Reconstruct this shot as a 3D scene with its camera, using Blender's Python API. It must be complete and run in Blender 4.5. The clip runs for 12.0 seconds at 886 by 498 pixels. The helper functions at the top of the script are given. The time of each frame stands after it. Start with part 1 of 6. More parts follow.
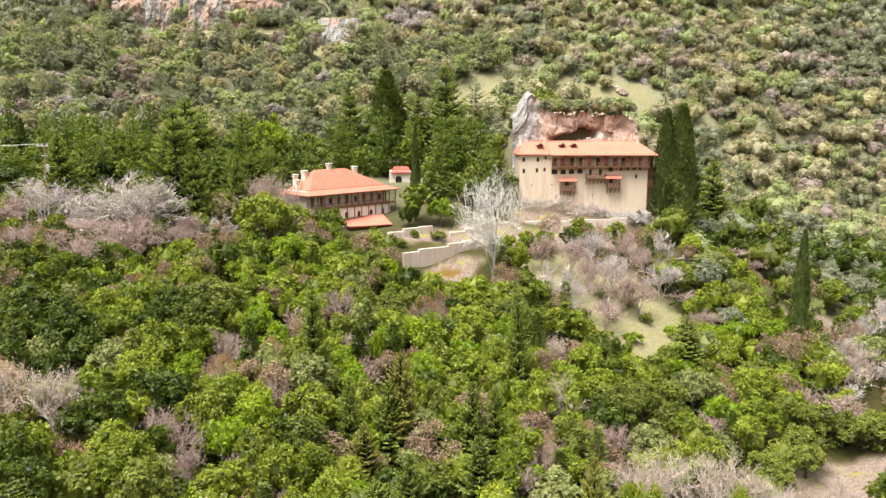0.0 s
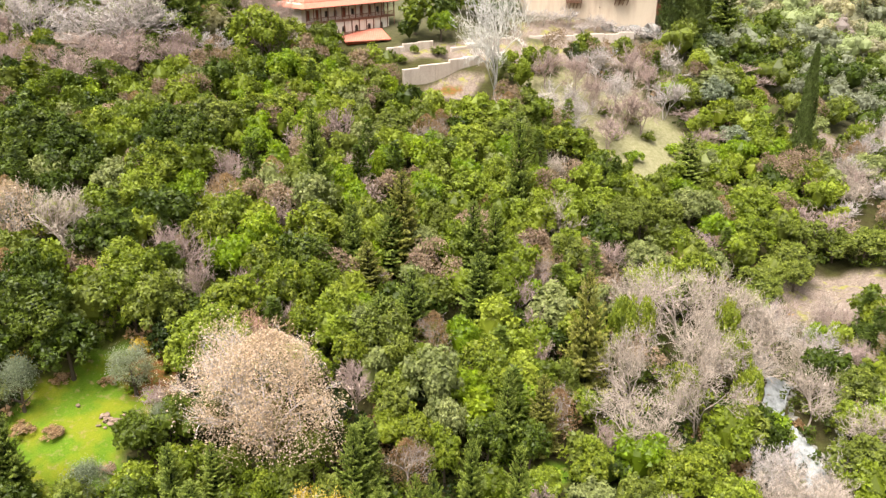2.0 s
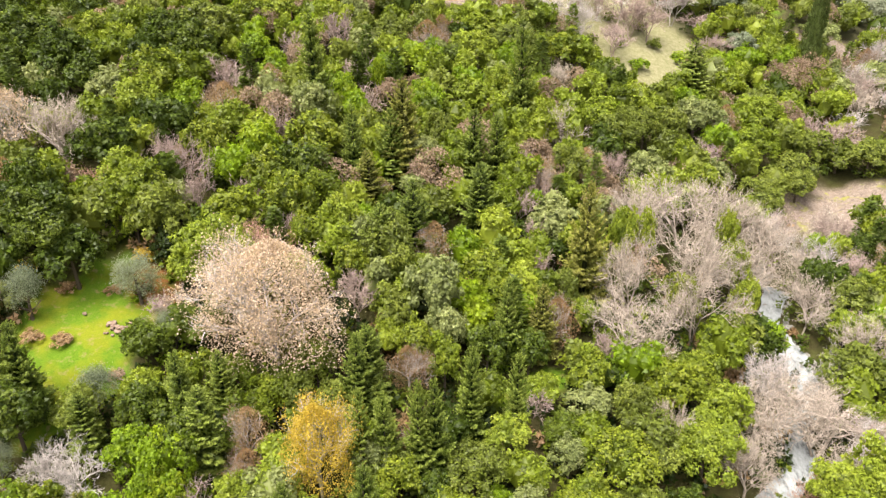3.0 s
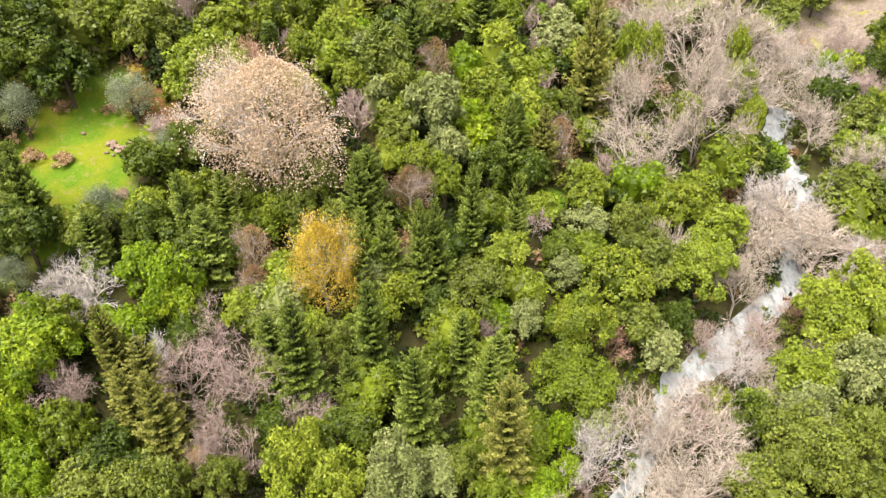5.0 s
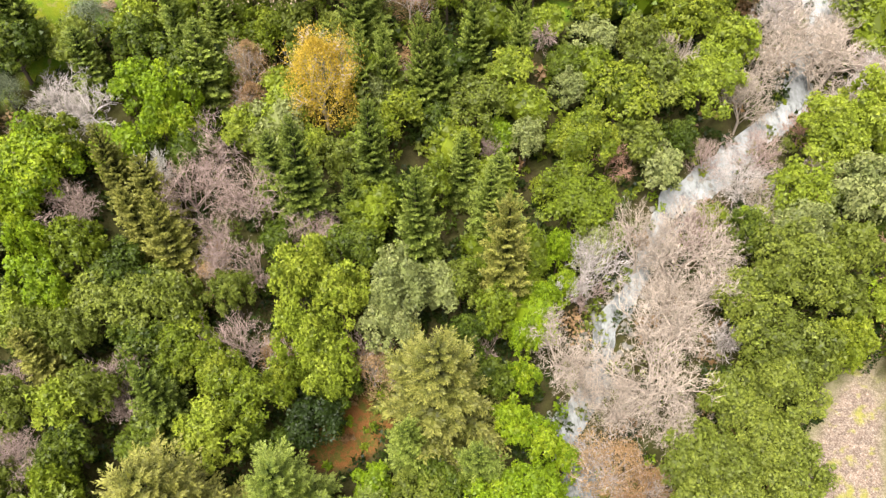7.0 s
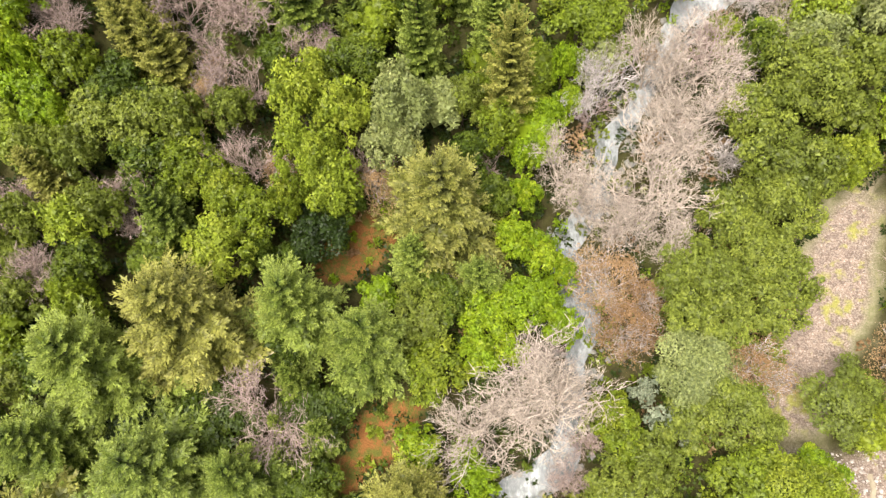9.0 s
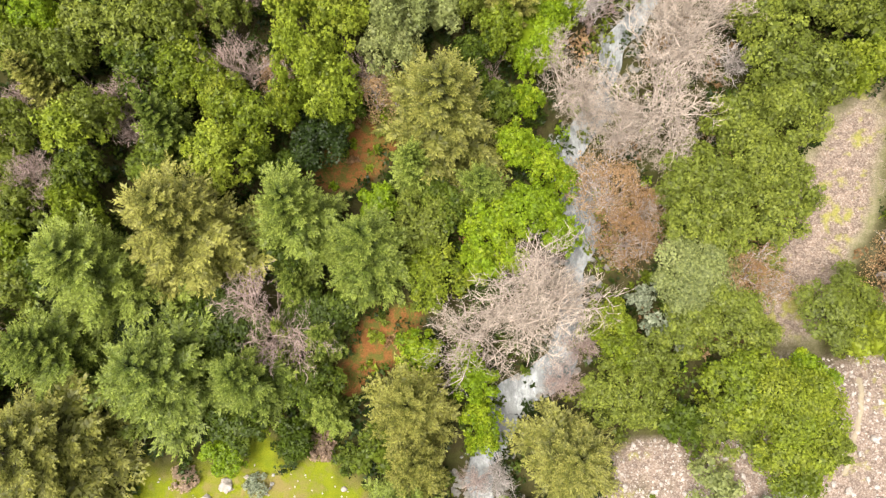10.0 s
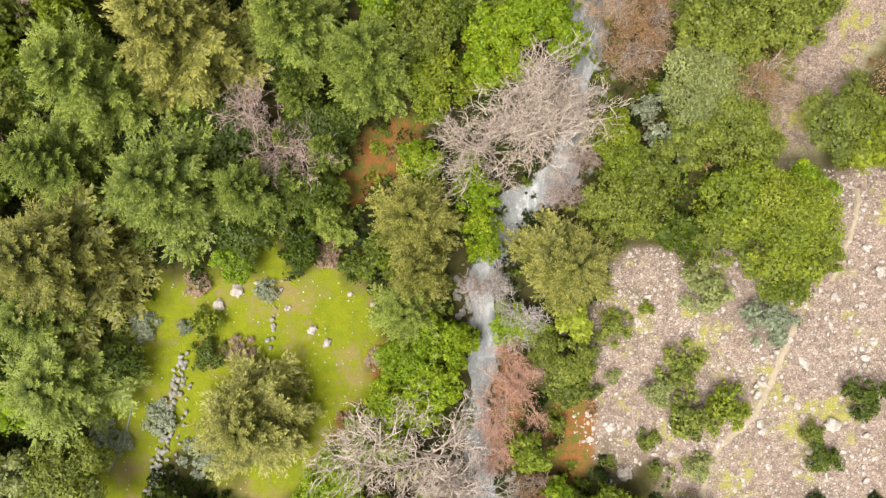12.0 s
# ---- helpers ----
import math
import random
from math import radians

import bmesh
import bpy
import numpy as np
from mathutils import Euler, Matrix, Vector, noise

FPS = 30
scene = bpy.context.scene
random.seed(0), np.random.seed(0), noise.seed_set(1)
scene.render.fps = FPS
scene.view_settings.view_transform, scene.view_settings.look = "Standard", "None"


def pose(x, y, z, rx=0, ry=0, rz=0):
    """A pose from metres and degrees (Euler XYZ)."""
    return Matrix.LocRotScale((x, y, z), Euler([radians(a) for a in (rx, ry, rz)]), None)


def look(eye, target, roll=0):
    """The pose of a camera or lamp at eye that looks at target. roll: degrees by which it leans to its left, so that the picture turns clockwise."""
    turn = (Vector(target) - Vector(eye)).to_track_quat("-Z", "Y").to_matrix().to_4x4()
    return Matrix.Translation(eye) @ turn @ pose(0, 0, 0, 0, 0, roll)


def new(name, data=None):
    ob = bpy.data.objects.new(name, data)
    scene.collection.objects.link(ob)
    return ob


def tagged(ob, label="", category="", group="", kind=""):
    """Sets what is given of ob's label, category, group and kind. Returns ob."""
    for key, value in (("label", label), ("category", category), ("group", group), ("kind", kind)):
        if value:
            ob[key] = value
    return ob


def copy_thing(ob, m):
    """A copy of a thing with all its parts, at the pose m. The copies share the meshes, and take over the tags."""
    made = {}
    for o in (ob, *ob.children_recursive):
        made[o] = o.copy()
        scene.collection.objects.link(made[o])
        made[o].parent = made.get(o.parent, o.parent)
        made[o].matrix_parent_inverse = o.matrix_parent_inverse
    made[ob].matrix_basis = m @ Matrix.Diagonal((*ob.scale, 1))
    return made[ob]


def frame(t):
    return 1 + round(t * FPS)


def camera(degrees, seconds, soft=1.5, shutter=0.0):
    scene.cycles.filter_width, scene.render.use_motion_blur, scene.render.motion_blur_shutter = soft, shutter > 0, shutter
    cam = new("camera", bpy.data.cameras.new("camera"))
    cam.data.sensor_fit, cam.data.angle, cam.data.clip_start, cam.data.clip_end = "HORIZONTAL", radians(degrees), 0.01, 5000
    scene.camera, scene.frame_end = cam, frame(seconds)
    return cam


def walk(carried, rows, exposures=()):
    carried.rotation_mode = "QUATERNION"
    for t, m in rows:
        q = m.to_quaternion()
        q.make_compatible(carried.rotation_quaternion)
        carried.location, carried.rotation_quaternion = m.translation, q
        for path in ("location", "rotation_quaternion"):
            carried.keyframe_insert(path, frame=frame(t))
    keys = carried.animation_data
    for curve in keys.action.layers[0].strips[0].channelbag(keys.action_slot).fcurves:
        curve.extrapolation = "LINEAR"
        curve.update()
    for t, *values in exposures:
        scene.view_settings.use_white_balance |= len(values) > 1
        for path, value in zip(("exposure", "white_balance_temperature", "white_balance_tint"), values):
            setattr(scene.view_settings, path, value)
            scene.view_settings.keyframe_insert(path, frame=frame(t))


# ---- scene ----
cam = camera(58.99, 12.0, soft=1.4)
EYE = 60.0  # the drone hovers in one place and tips its camera from the monastery down to the ground below
ROWS = [
    (0, 80.5, -0, 0),
    (0.5, 77.184, 0.014, 0.004),
    (1, 73.866, 0.044, 0.011),
    (1.5, 70.563, 0.068, 0.013),
    (2, 67.306, 0.065, 0.05),
    (2.5, 64.039, 0.054, 0.084),
    (3, 60.764, 0.031, 0.137),
    (5, 47.651, 0.023, 0.226),
    (5.5, 44.358, 0.061, 0.233),
    (6, 41.078, 0.078, 0.225),
    (6.5, 37.764, 0.08, 0.253),
    (7, 34.441, 0.094, 0.265),
    (9, 21.132, 0.241, 0.333),
    (9.5, 17.77, 0.241, 0.349),
    (10, 14.399, 0.252, 0.41),
    (10.5, 11.001, 0.323, 0.436),
    (11, 7.529, 0.336, 0.447),
    (11.5, 4.097, 0.405, 0.45),
    (12, 0.646, 0.41, 0.45),
]
walk(cam, [(t, pose(0, 0, EYE, rx, ry, rz)) for t, rx, ry, rz in ROWS], exposures=((0, 1.56), (3.0, 1.70), (6, 1.66), (9.0, 1.62), (12, 1.22)))
# ---- light: a bright, hazy overcast sky and a soft veiled sun ----
SUN_UP, SUN_TURN = radians(70), radians(225)
world = bpy.data.worlds.new("overcast_sky")
scene.world = world
world.use_nodes = True
wn, wl = world.node_tree.nodes, world.node_tree.links
wn.clear()
sky = wn.new("ShaderNodeTexSky")
sky.sky_type, sky.sun_disc, sky.sun_elevation, sky.sun_rotation = "NISHITA", False, SUN_UP, SUN_TURN
sky.air_density, sky.dust_density, sky.ozone_density = 1.0, 4.0, 1.0
pale = wn.new("ShaderNodeHueSaturation")
pale.inputs["Saturation"].default_value = 0.10
backing = wn.new("ShaderNodeBackground")
backing.inputs["Strength"].default_value = 0.11
wout = wn.new("ShaderNodeOutputWorld")
wl.new(sky.outputs[0], pale.inputs["Color"])
wl.new(pale.outputs[0], backing.inputs["Color"])
wl.new(backing.outputs[0], wout.inputs["Surface"])

sun = new("sun", bpy.data.lights.new("sun", "SUN"))
sun.data.energy, sun.data.angle, sun.data.color = 2.6, radians(36), (1.0, 0.94, 0.82)
sun.matrix_world = look((0, 0, 0), (-math.sin(SUN_TURN) * math.cos(SUN_UP), -math.cos(SUN_TURN) * math.cos(SUN_UP), -math.sin(SUN_UP)))
# ---- materials ----
MATS = {}


class Nodes:
    """Short hand for building a node material."""

    def __init__(self, name):
        self.m = bpy.data.materials.new(name)
        self.m.use_nodes = True
        self.t = self.m.node_tree
        self.t.nodes.clear()
        self.out = self.t.nodes.new("ShaderNodeOutputMaterial")

    def n(self, kind, ins=None, **props):
        node = self.t.nodes.new("ShaderNode" + kind)
        for k, v in props.items():
            setattr(node, k, v)
        for k, v in (ins or {}).items():
            self.put(node.inputs[k], v)
        return node

    def put(self, socket, v):
        if isinstance(v, bpy.types.NodeSocket):
            self.t.links.new(v, socket)
        else:
            socket.default_value = (*v, 1) if isinstance(v, tuple) and len(v) == 3 and socket.type == "RGBA" else v

    def where(self):
        return self.n("NewGeometry").outputs["Position"]

    def noise(self, scale, detail=4, rough=0.55, vector=None):
        return self.n("TexNoise", {"Vector": vector or self.where(), "Scale": scale, "Detail": detail, "Roughness": rough}).outputs["Fac"]

    def ramp(self, fac, *stops):
        node = self.n("ValToRGB", {"Fac": fac})
        e = node.color_ramp.elements
        while len(e) < len(stops):
            e.new(0.5)
        for el, (p, c) in zip(e, stops):
            el.position, el.color = p, (*c, 1) if isinstance(c, tuple) else (c, c, c, 1)
        return node.outputs["Color"]

    def mix(self, fac, a, b, blend="MIX"):
        node = self.n("Mix", data_type="RGBA", blend_type=blend)
        for i, v in ((0, fac), (6, a), (7, b)):
            self.put(node.inputs[i], v)
        return node.outputs[2]

    def math(self, op, a, b=0.0, clamp=False):
        node = self.n("Math", operation=op, use_clamp=clamp)
        self.put(node.inputs[0], a)
        self.put(node.inputs[1], b)
        return node.outputs[0]

    def bump(self, height, strength=0.4, distance=0.05):
        return self.n("Bump", {"Height": height, "Strength": strength, "Distance": distance}).outputs["Normal"]

    def surface(self, color, rough=0.8, normal=None, metal=0.0, spec=0.3):
        b = self.n("BsdfPrincipled", {"Base Color": color, "Roughness": rough, "Metallic": metal, "Specular IOR Level": spec})
        if normal is not None:
            self.put(b.inputs["Normal"], normal)
        self.t.links.new(b.outputs[0], self.out.inputs["Surface"])
        return self.m


def leafy(name, dark, mid, light, through_light=0.3, spread=0.8, own_shade=0.6):
    """Foliage: each tree has its own shade, each leaf clump a little of its own."""
    k = Nodes(name)
    own = k.n("Attribute", attribute_name="shade").outputs["Fac"]
    info = k.math("FRACT", k.math("ADD", k.n("ObjectInfo").outputs["Random"], own))
    leaf = k.n("NewGeometry").outputs["Random Per Island"]
    patch = k.noise(0.9, 2)
    tree = k.math("ADD", k.math("ADD", 0.3 - own_shade / 2, k.math("MULTIPLY", info, own_shade)), k.math("MULTIPLY", patch, 0.45))
    # Lighter for fresh growth, darker for shade put into crown interiors.
    tree = k.math("ADD", tree, k.n("Attribute", attribute_name="growth_shade").outputs["Fac"])
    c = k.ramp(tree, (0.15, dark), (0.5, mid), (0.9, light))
    v = k.math("ADD", 1 - spread / 2, k.math("MULTIPLY", leaf, spread))
    c = k.mix(1.0, c, k.n("CombineColor", {0: v, 1: v, 2: k.math("MULTIPLY", v, 0.85)}).outputs[0], "MULTIPLY")
    d = k.n("BsdfDiffuse", {"Color": c, "Roughness": 0.6})
    tr = k.n("BsdfTranslucent", {"Color": k.mix(1.0, c, (1.2, 1.25, 0.6), "MULTIPLY")})
    g = k.n("BsdfGlossy", {"Color": (1, 1, 1), "Roughness": 0.5})
    m1 = k.n("MixShader", {0: through_light, 1: d.outputs[0], 2: tr.outputs[0]})
    m2 = k.n("MixShader", {0: 0.015, 1: m1.outputs[0], 2: g.outputs[0]})
    k.t.links.new(m2.outputs[0], k.out.inputs["Surface"])
    return k.m


def woody(name, a, b):
    k = Nodes(name)
    f = k.noise(3.0, 4)
    c = k.mix(k.n("ObjectInfo").outputs["Random"], k.ramp(f, (0.3, a), (0.7, b)), k.ramp(f, (0.3, b), (0.7, a)))
    v = k.math("ADD", 0.7, k.math("MULTIPLY", k.n("NewGeometry").outputs["Random Per Island"], 0.6))
    c = k.mix(1.0, c, k.n("CombineColor", {0: v, 1: v, 2: v}).outputs[0], "MULTIPLY")
    return k.surface(c, 0.9, k.bump(k.noise(14, 3), 0.3, 0.02), spec=0.1)


TONES = {
    "green": leafy("green_leaves", (0.081, 0.106, 0.008), (0.135, 0.176, 0.014), (0.198, 0.228, 0.023)),
    "bright": leafy("bright_leaves", (0.128, 0.191, 0.008), (0.183, 0.266, 0.012), (0.260, 0.321, 0.019), 0.4),
    "yellowgreen": leafy("yellow_green_leaves", (0.135, 0.172, 0.017), (0.191, 0.239, 0.024), (0.252, 0.289, 0.036)),
    "dark": leafy("dark_leaves", (0.035, 0.054, 0.006), (0.060, 0.088, 0.009), (0.100, 0.129, 0.016), 0.25),
    "olive": leafy("olive_green_leaves", (0.086, 0.106, 0.018), (0.132, 0.159, 0.025), (0.185, 0.213, 0.038)),
    "grey": leafy("grey_green_leaves", (0.145, 0.168, 0.064), (0.199, 0.223, 0.087), (0.262, 0.279, 0.123)),
    "silver": leafy("silver_leaves", (0.145, 0.170, 0.130), (0.200, 0.225, 0.175), (0.260, 0.280, 0.225)),
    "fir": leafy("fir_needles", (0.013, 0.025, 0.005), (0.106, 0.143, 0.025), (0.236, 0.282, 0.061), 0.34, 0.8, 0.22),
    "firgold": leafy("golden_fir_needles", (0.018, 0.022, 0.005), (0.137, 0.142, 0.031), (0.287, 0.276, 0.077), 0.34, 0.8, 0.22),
    "cypress": leafy("cypress_needles", (0.075, 0.100, 0.032), (0.100, 0.130, 0.042), (0.135, 0.165, 0.055), 0.15),
    # Leaf colour darkened to hold the shade of gaps between trees.
    "deep": leafy("shade_darkened_leaves", (0.012, 0.023, 0.003), (0.021, 0.036, 0.005), (0.035, 0.052, 0.009), 0.2),
    # far_ tones: leaf colours paled and greyed to carry the distance haze.
    "far_olive": leafy("haze_paled_olive_scrub", (0.286, 0.259, 0.197), (0.349, 0.316, 0.241), (0.397, 0.361, 0.275), 0.3, 0.28),
    "far_green": leafy("haze_paled_green_scrub", (0.241, 0.271, 0.145), (0.294, 0.330, 0.177), (0.336, 0.377, 0.202), 0.3, 0.28),
    "far_yellowgreen": leafy("haze_paled_yellow_green_scrub", (0.283, 0.254, 0.165), (0.345, 0.309, 0.201), (0.394, 0.353, 0.229), 0.3, 0.28),
    "far_dark": leafy("haze_paled_dark_scrub", (0.177, 0.186, 0.145), (0.216, 0.227, 0.177), (0.246, 0.258, 0.202), 0.3, 0.28),
    "far_grey": leafy("haze_paled_grey_scrub", (0.279, 0.244, 0.289), (0.340, 0.297, 0.353), (0.388, 0.339, 0.403), 0.3, 0.28),
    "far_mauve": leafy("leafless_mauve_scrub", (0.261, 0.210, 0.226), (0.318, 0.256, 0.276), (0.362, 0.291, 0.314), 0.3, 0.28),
    "far_fir": leafy("haze_paled_conifers", (0.188, 0.201, 0.151), (0.230, 0.245, 0.183), (0.262, 0.280, 0.209), 0.3, 0.28),
    "pink": leafy("withered_pink_leaves", (0.380, 0.265, 0.240), (0.470, 0.345, 0.315), (0.550, 0.420, 0.385)),
    "brown": leafy("withered_brown_leaves", (0.200, 0.115, 0.065), (0.300, 0.185, 0.115), (0.370, 0.250, 0.165)),
    "mauve": leafy("mauve_brush", (0.198, 0.134, 0.113), (0.259, 0.180, 0.151), (0.318, 0.224, 0.188)),
    "yellow": leafy("yellow_leaves", (0.340, 0.223, 0.022), (0.444, 0.308, 0.036), (0.491, 0.359, 0.068)),
}
BARKS = {
    "bark": woody("grey_brown_bark", (0.070, 0.052, 0.038), (0.12, 0.095, 0.072)),
    "pale": woody("pale_bark", (0.306, 0.246, 0.204), (0.442, 0.369, 0.312)),
    "white": woody("white_bark", (0.48, 0.45, 0.42), (0.62, 0.59, 0.55)),
    "mauve": woody("mauve_twigs", (0.266, 0.194, 0.171), (0.399, 0.302, 0.270)),
    "grey": woody("grey_twigs", (0.34, 0.295, 0.275), (0.50, 0.445, 0.42)),
    "red": woody("reddish_twigs", (0.32, 0.17, 0.12), (0.46, 0.29, 0.22)),
}
# ---- the lie of the land: one valley with a stream, a wooded slope and a mountain behind ----
STREAM_Y = [-200, -60, -30, -17, -14.7, -11.6, -8.5, -3.6, -1, 1.4, 2.9, 4, 4.8, 5.9, 7.1, 17.5, 20.2, 21.6, 22.5, 25.3, 28.4, 31.1, 33, 36.5, 44, 45.5, 48.1, 50.6, 52.4, 54.9, 58.6, 64.2, 68.4, 73.6, 78, 96, 120, 160, 400]
STREAM_X = [-14, -4, 1.5, 3, 2.4, 2.2, 2.7, 2.7, 2.4, 4.3, 3.9, 4.8, 6.7, 8.1, 8.7, 10.7, 10.2, 8.9, 9.3, 11.2, 13, 13.3, 14.7, 16.7, 21.4, 24.3, 26.7, 29.3, 32, 34.1, 34.2, 38, 38.5, 37.6, 38.5, 50, 68, 96, 300]


def smooth(a, b, v):
    t = np.clip((np.asarray(v, float) - a) / (b - a), 0, 1)
    return t * t * (3 - 2 * t)


def lumps(x, y, size, seed=0):
    """Soft value noise between -1 and 1, about size metres from bump to bump."""
    x, y = np.asarray(x, float) / size + 131.7 + seed * 7.31, np.asarray(y, float) / size + 57.3 + seed * 3.77
    i, j = np.floor(x), np.floor(y)
    u, v = x - i, y - j
    u, v = u * u * (3 - 2 * u), v * v * (3 - 2 * v)

    def h(a, b):
        s = np.sin(a * 127.1 + b * 311.7 + seed * 74.7) * 43758.5453
        return s - np.floor(s)
    return 2 * ((h(i, j) * (1 - u) + h(i + 1, j) * u) * (1 - v) + (h(i, j + 1) * (1 - u) + h(i + 1, j + 1) * u) * v) - 1


def stream_x(y):
    return np.interp(y, STREAM_Y, STREAM_X)


def ground_smooth(x, y):
    x, y = np.asarray(x, float), np.asarray(y, float)
    d = x - stream_x(y)
    left, right = np.maximum(-d, 0), np.maximum(d, 0)
    z = 0.1 * np.clip(y, -80, 600)
    # banks and the two valley sides
    z = z + 0.9 * smooth(1.6, 4.2, np.abs(d))
    z = z + (4 + 26 * smooth(-5, 70, y)) * (1 - np.exp(-np.maximum(left - 4, 0) / 85))
    z = z + 40 * (1 - np.exp(-np.maximum(right - 4, 0) / 150))
    # shelf on which the monastery stands
    z = z + 6.5 * np.exp(-((x - 30) / 42) ** 2 - ((y - 178) / 30) ** 2)
    z = z - 1.6 * np.exp(-((x - 2) / 9) ** 2 - ((y - 138.5) / 5) ** 4) - 1.0 * np.exp(-((x - 28) / 14) ** 4 - ((y - 157) / 4) ** 4)
    # the cliff behind it
    z = z + 15 * np.exp(-((x - 31) / 17) ** 4) * smooth(187, 191, y) * (1 - smooth(196, 245, y))
    z = z + 3.0 * np.exp(-((x - 25) / 15) ** 2) * smooth(192, 200, y) * (1 - smooth(208, 262, y))
    # the mountain
    z = z + 0.46 * np.maximum(y - 196 - 0.05 * np.abs(x), 0) * smooth(190, 250, y)
    z = z + 0.30 * np.maximum(-y - 60, 0) + 0.22 * np.maximum(np.abs(x) - 220, 0)
    return z


def ground(x, y):
    far = smooth(150, 320, y)
    return ground_smooth(x, y) + 0.28 * lumps(x, y, 5.5, 1) * (1 - np.exp(-((x - stream_x(y)) / 5) ** 2)) + 0.12 * lumps(x, y, 1.7, 2) + 5 * far * lumps(x, y, 60, 3)
# ---- the ground, one sheet to the horizon ----
# clearings: x, y, half width, half depth, turn, cover (0 grass, 1 stones and gravel, 2 bare red earth, 3 dry pasture, 4 mossy yellow turf)
CLEARINGS = [
    (-13, -9.5, 9, 10.5, 0, 4), (-23.5, -12, 3.6, 9.5, -8, 4), (-31.5, 56, 5.5, 11, -20, 0), (32, 126, 8, 12, -40, 3), (29, 137, 17, 12, 0, 3), (-34.5, 258, 9, 7, 0, 3), (-84, 270, 28, 6, 0, 3), (33, 126, 3.5, 7, -40, 0),
    (21.5, -8, 12.5, 11, 0, 1), (35, -6, 14, 16, 0, 1), (27, 16, 3.6, 13, -22, 3), (27.2, 16, 2.5, 12.4, -22, 1), (57, 99, 10, 7, 20, 1),
    (-7, 21.5, 2.4, 3.6, -50, 2), (-5, 7.4, 1.7, 4.4, -38, 2), (1.5, 140.5, 6.5, 3.2, 36, 1), (0.5, 139.8, 3.4, 1.4, 36, 2), (-5, 7.4, 1.9, 4.6, -38, 2), (4.6, -9.6, 1.3, 4.2, 0, 2), (5, 154, 11, 2.2, 20, 1), (-70, 143, 7, 4, 0, 2), (70, 147, 13, 6, 25, 1),
    (62, 158, 4, 4, 0, 0), (-27, 62, 3, 3, 0, 2), (7.5, 56.5, 1.6, 5, -50, 0), (34, 240, 34, 12, 6, 3), (10, 205, 12, 8, 0, 3), (10, 154, 20, 4.5, 8, 1), (28, 158, 16, 3, 6, 1), (27, 164.5, 16, 5, 3, 1), (9.5, -13, 1.6, 6, 0, 2), (-7.6, -13.2, 1.3, 2.2, -25, 2), (-4.9, -8.2, 1.2, 1.7, 10, 2),
]


def cover(x, y, kind):
    """How far a place lies in a clearing of that kind: 1 inside, 0 outside, with ragged rims."""
    best = np.zeros_like(np.asarray(x, float))
    wob = 0.24 * lumps(x, y, 2.6, 5) + 0.12 * lumps(x, y, 0.9, 6)
    for cx, cy, rx, ry, turn, k in CLEARINGS:
        if k == kind:
            c, s = math.cos(radians(turn)), math.sin(radians(turn))
            u, v = (x - cx) * c + (y - cy) * s, -(x - cx) * s + (y - cy) * c
            best = np.maximum(best, 1 - smooth(0.82, 1.12, np.hypot(u / rx, v / ry) + wob))
    return best


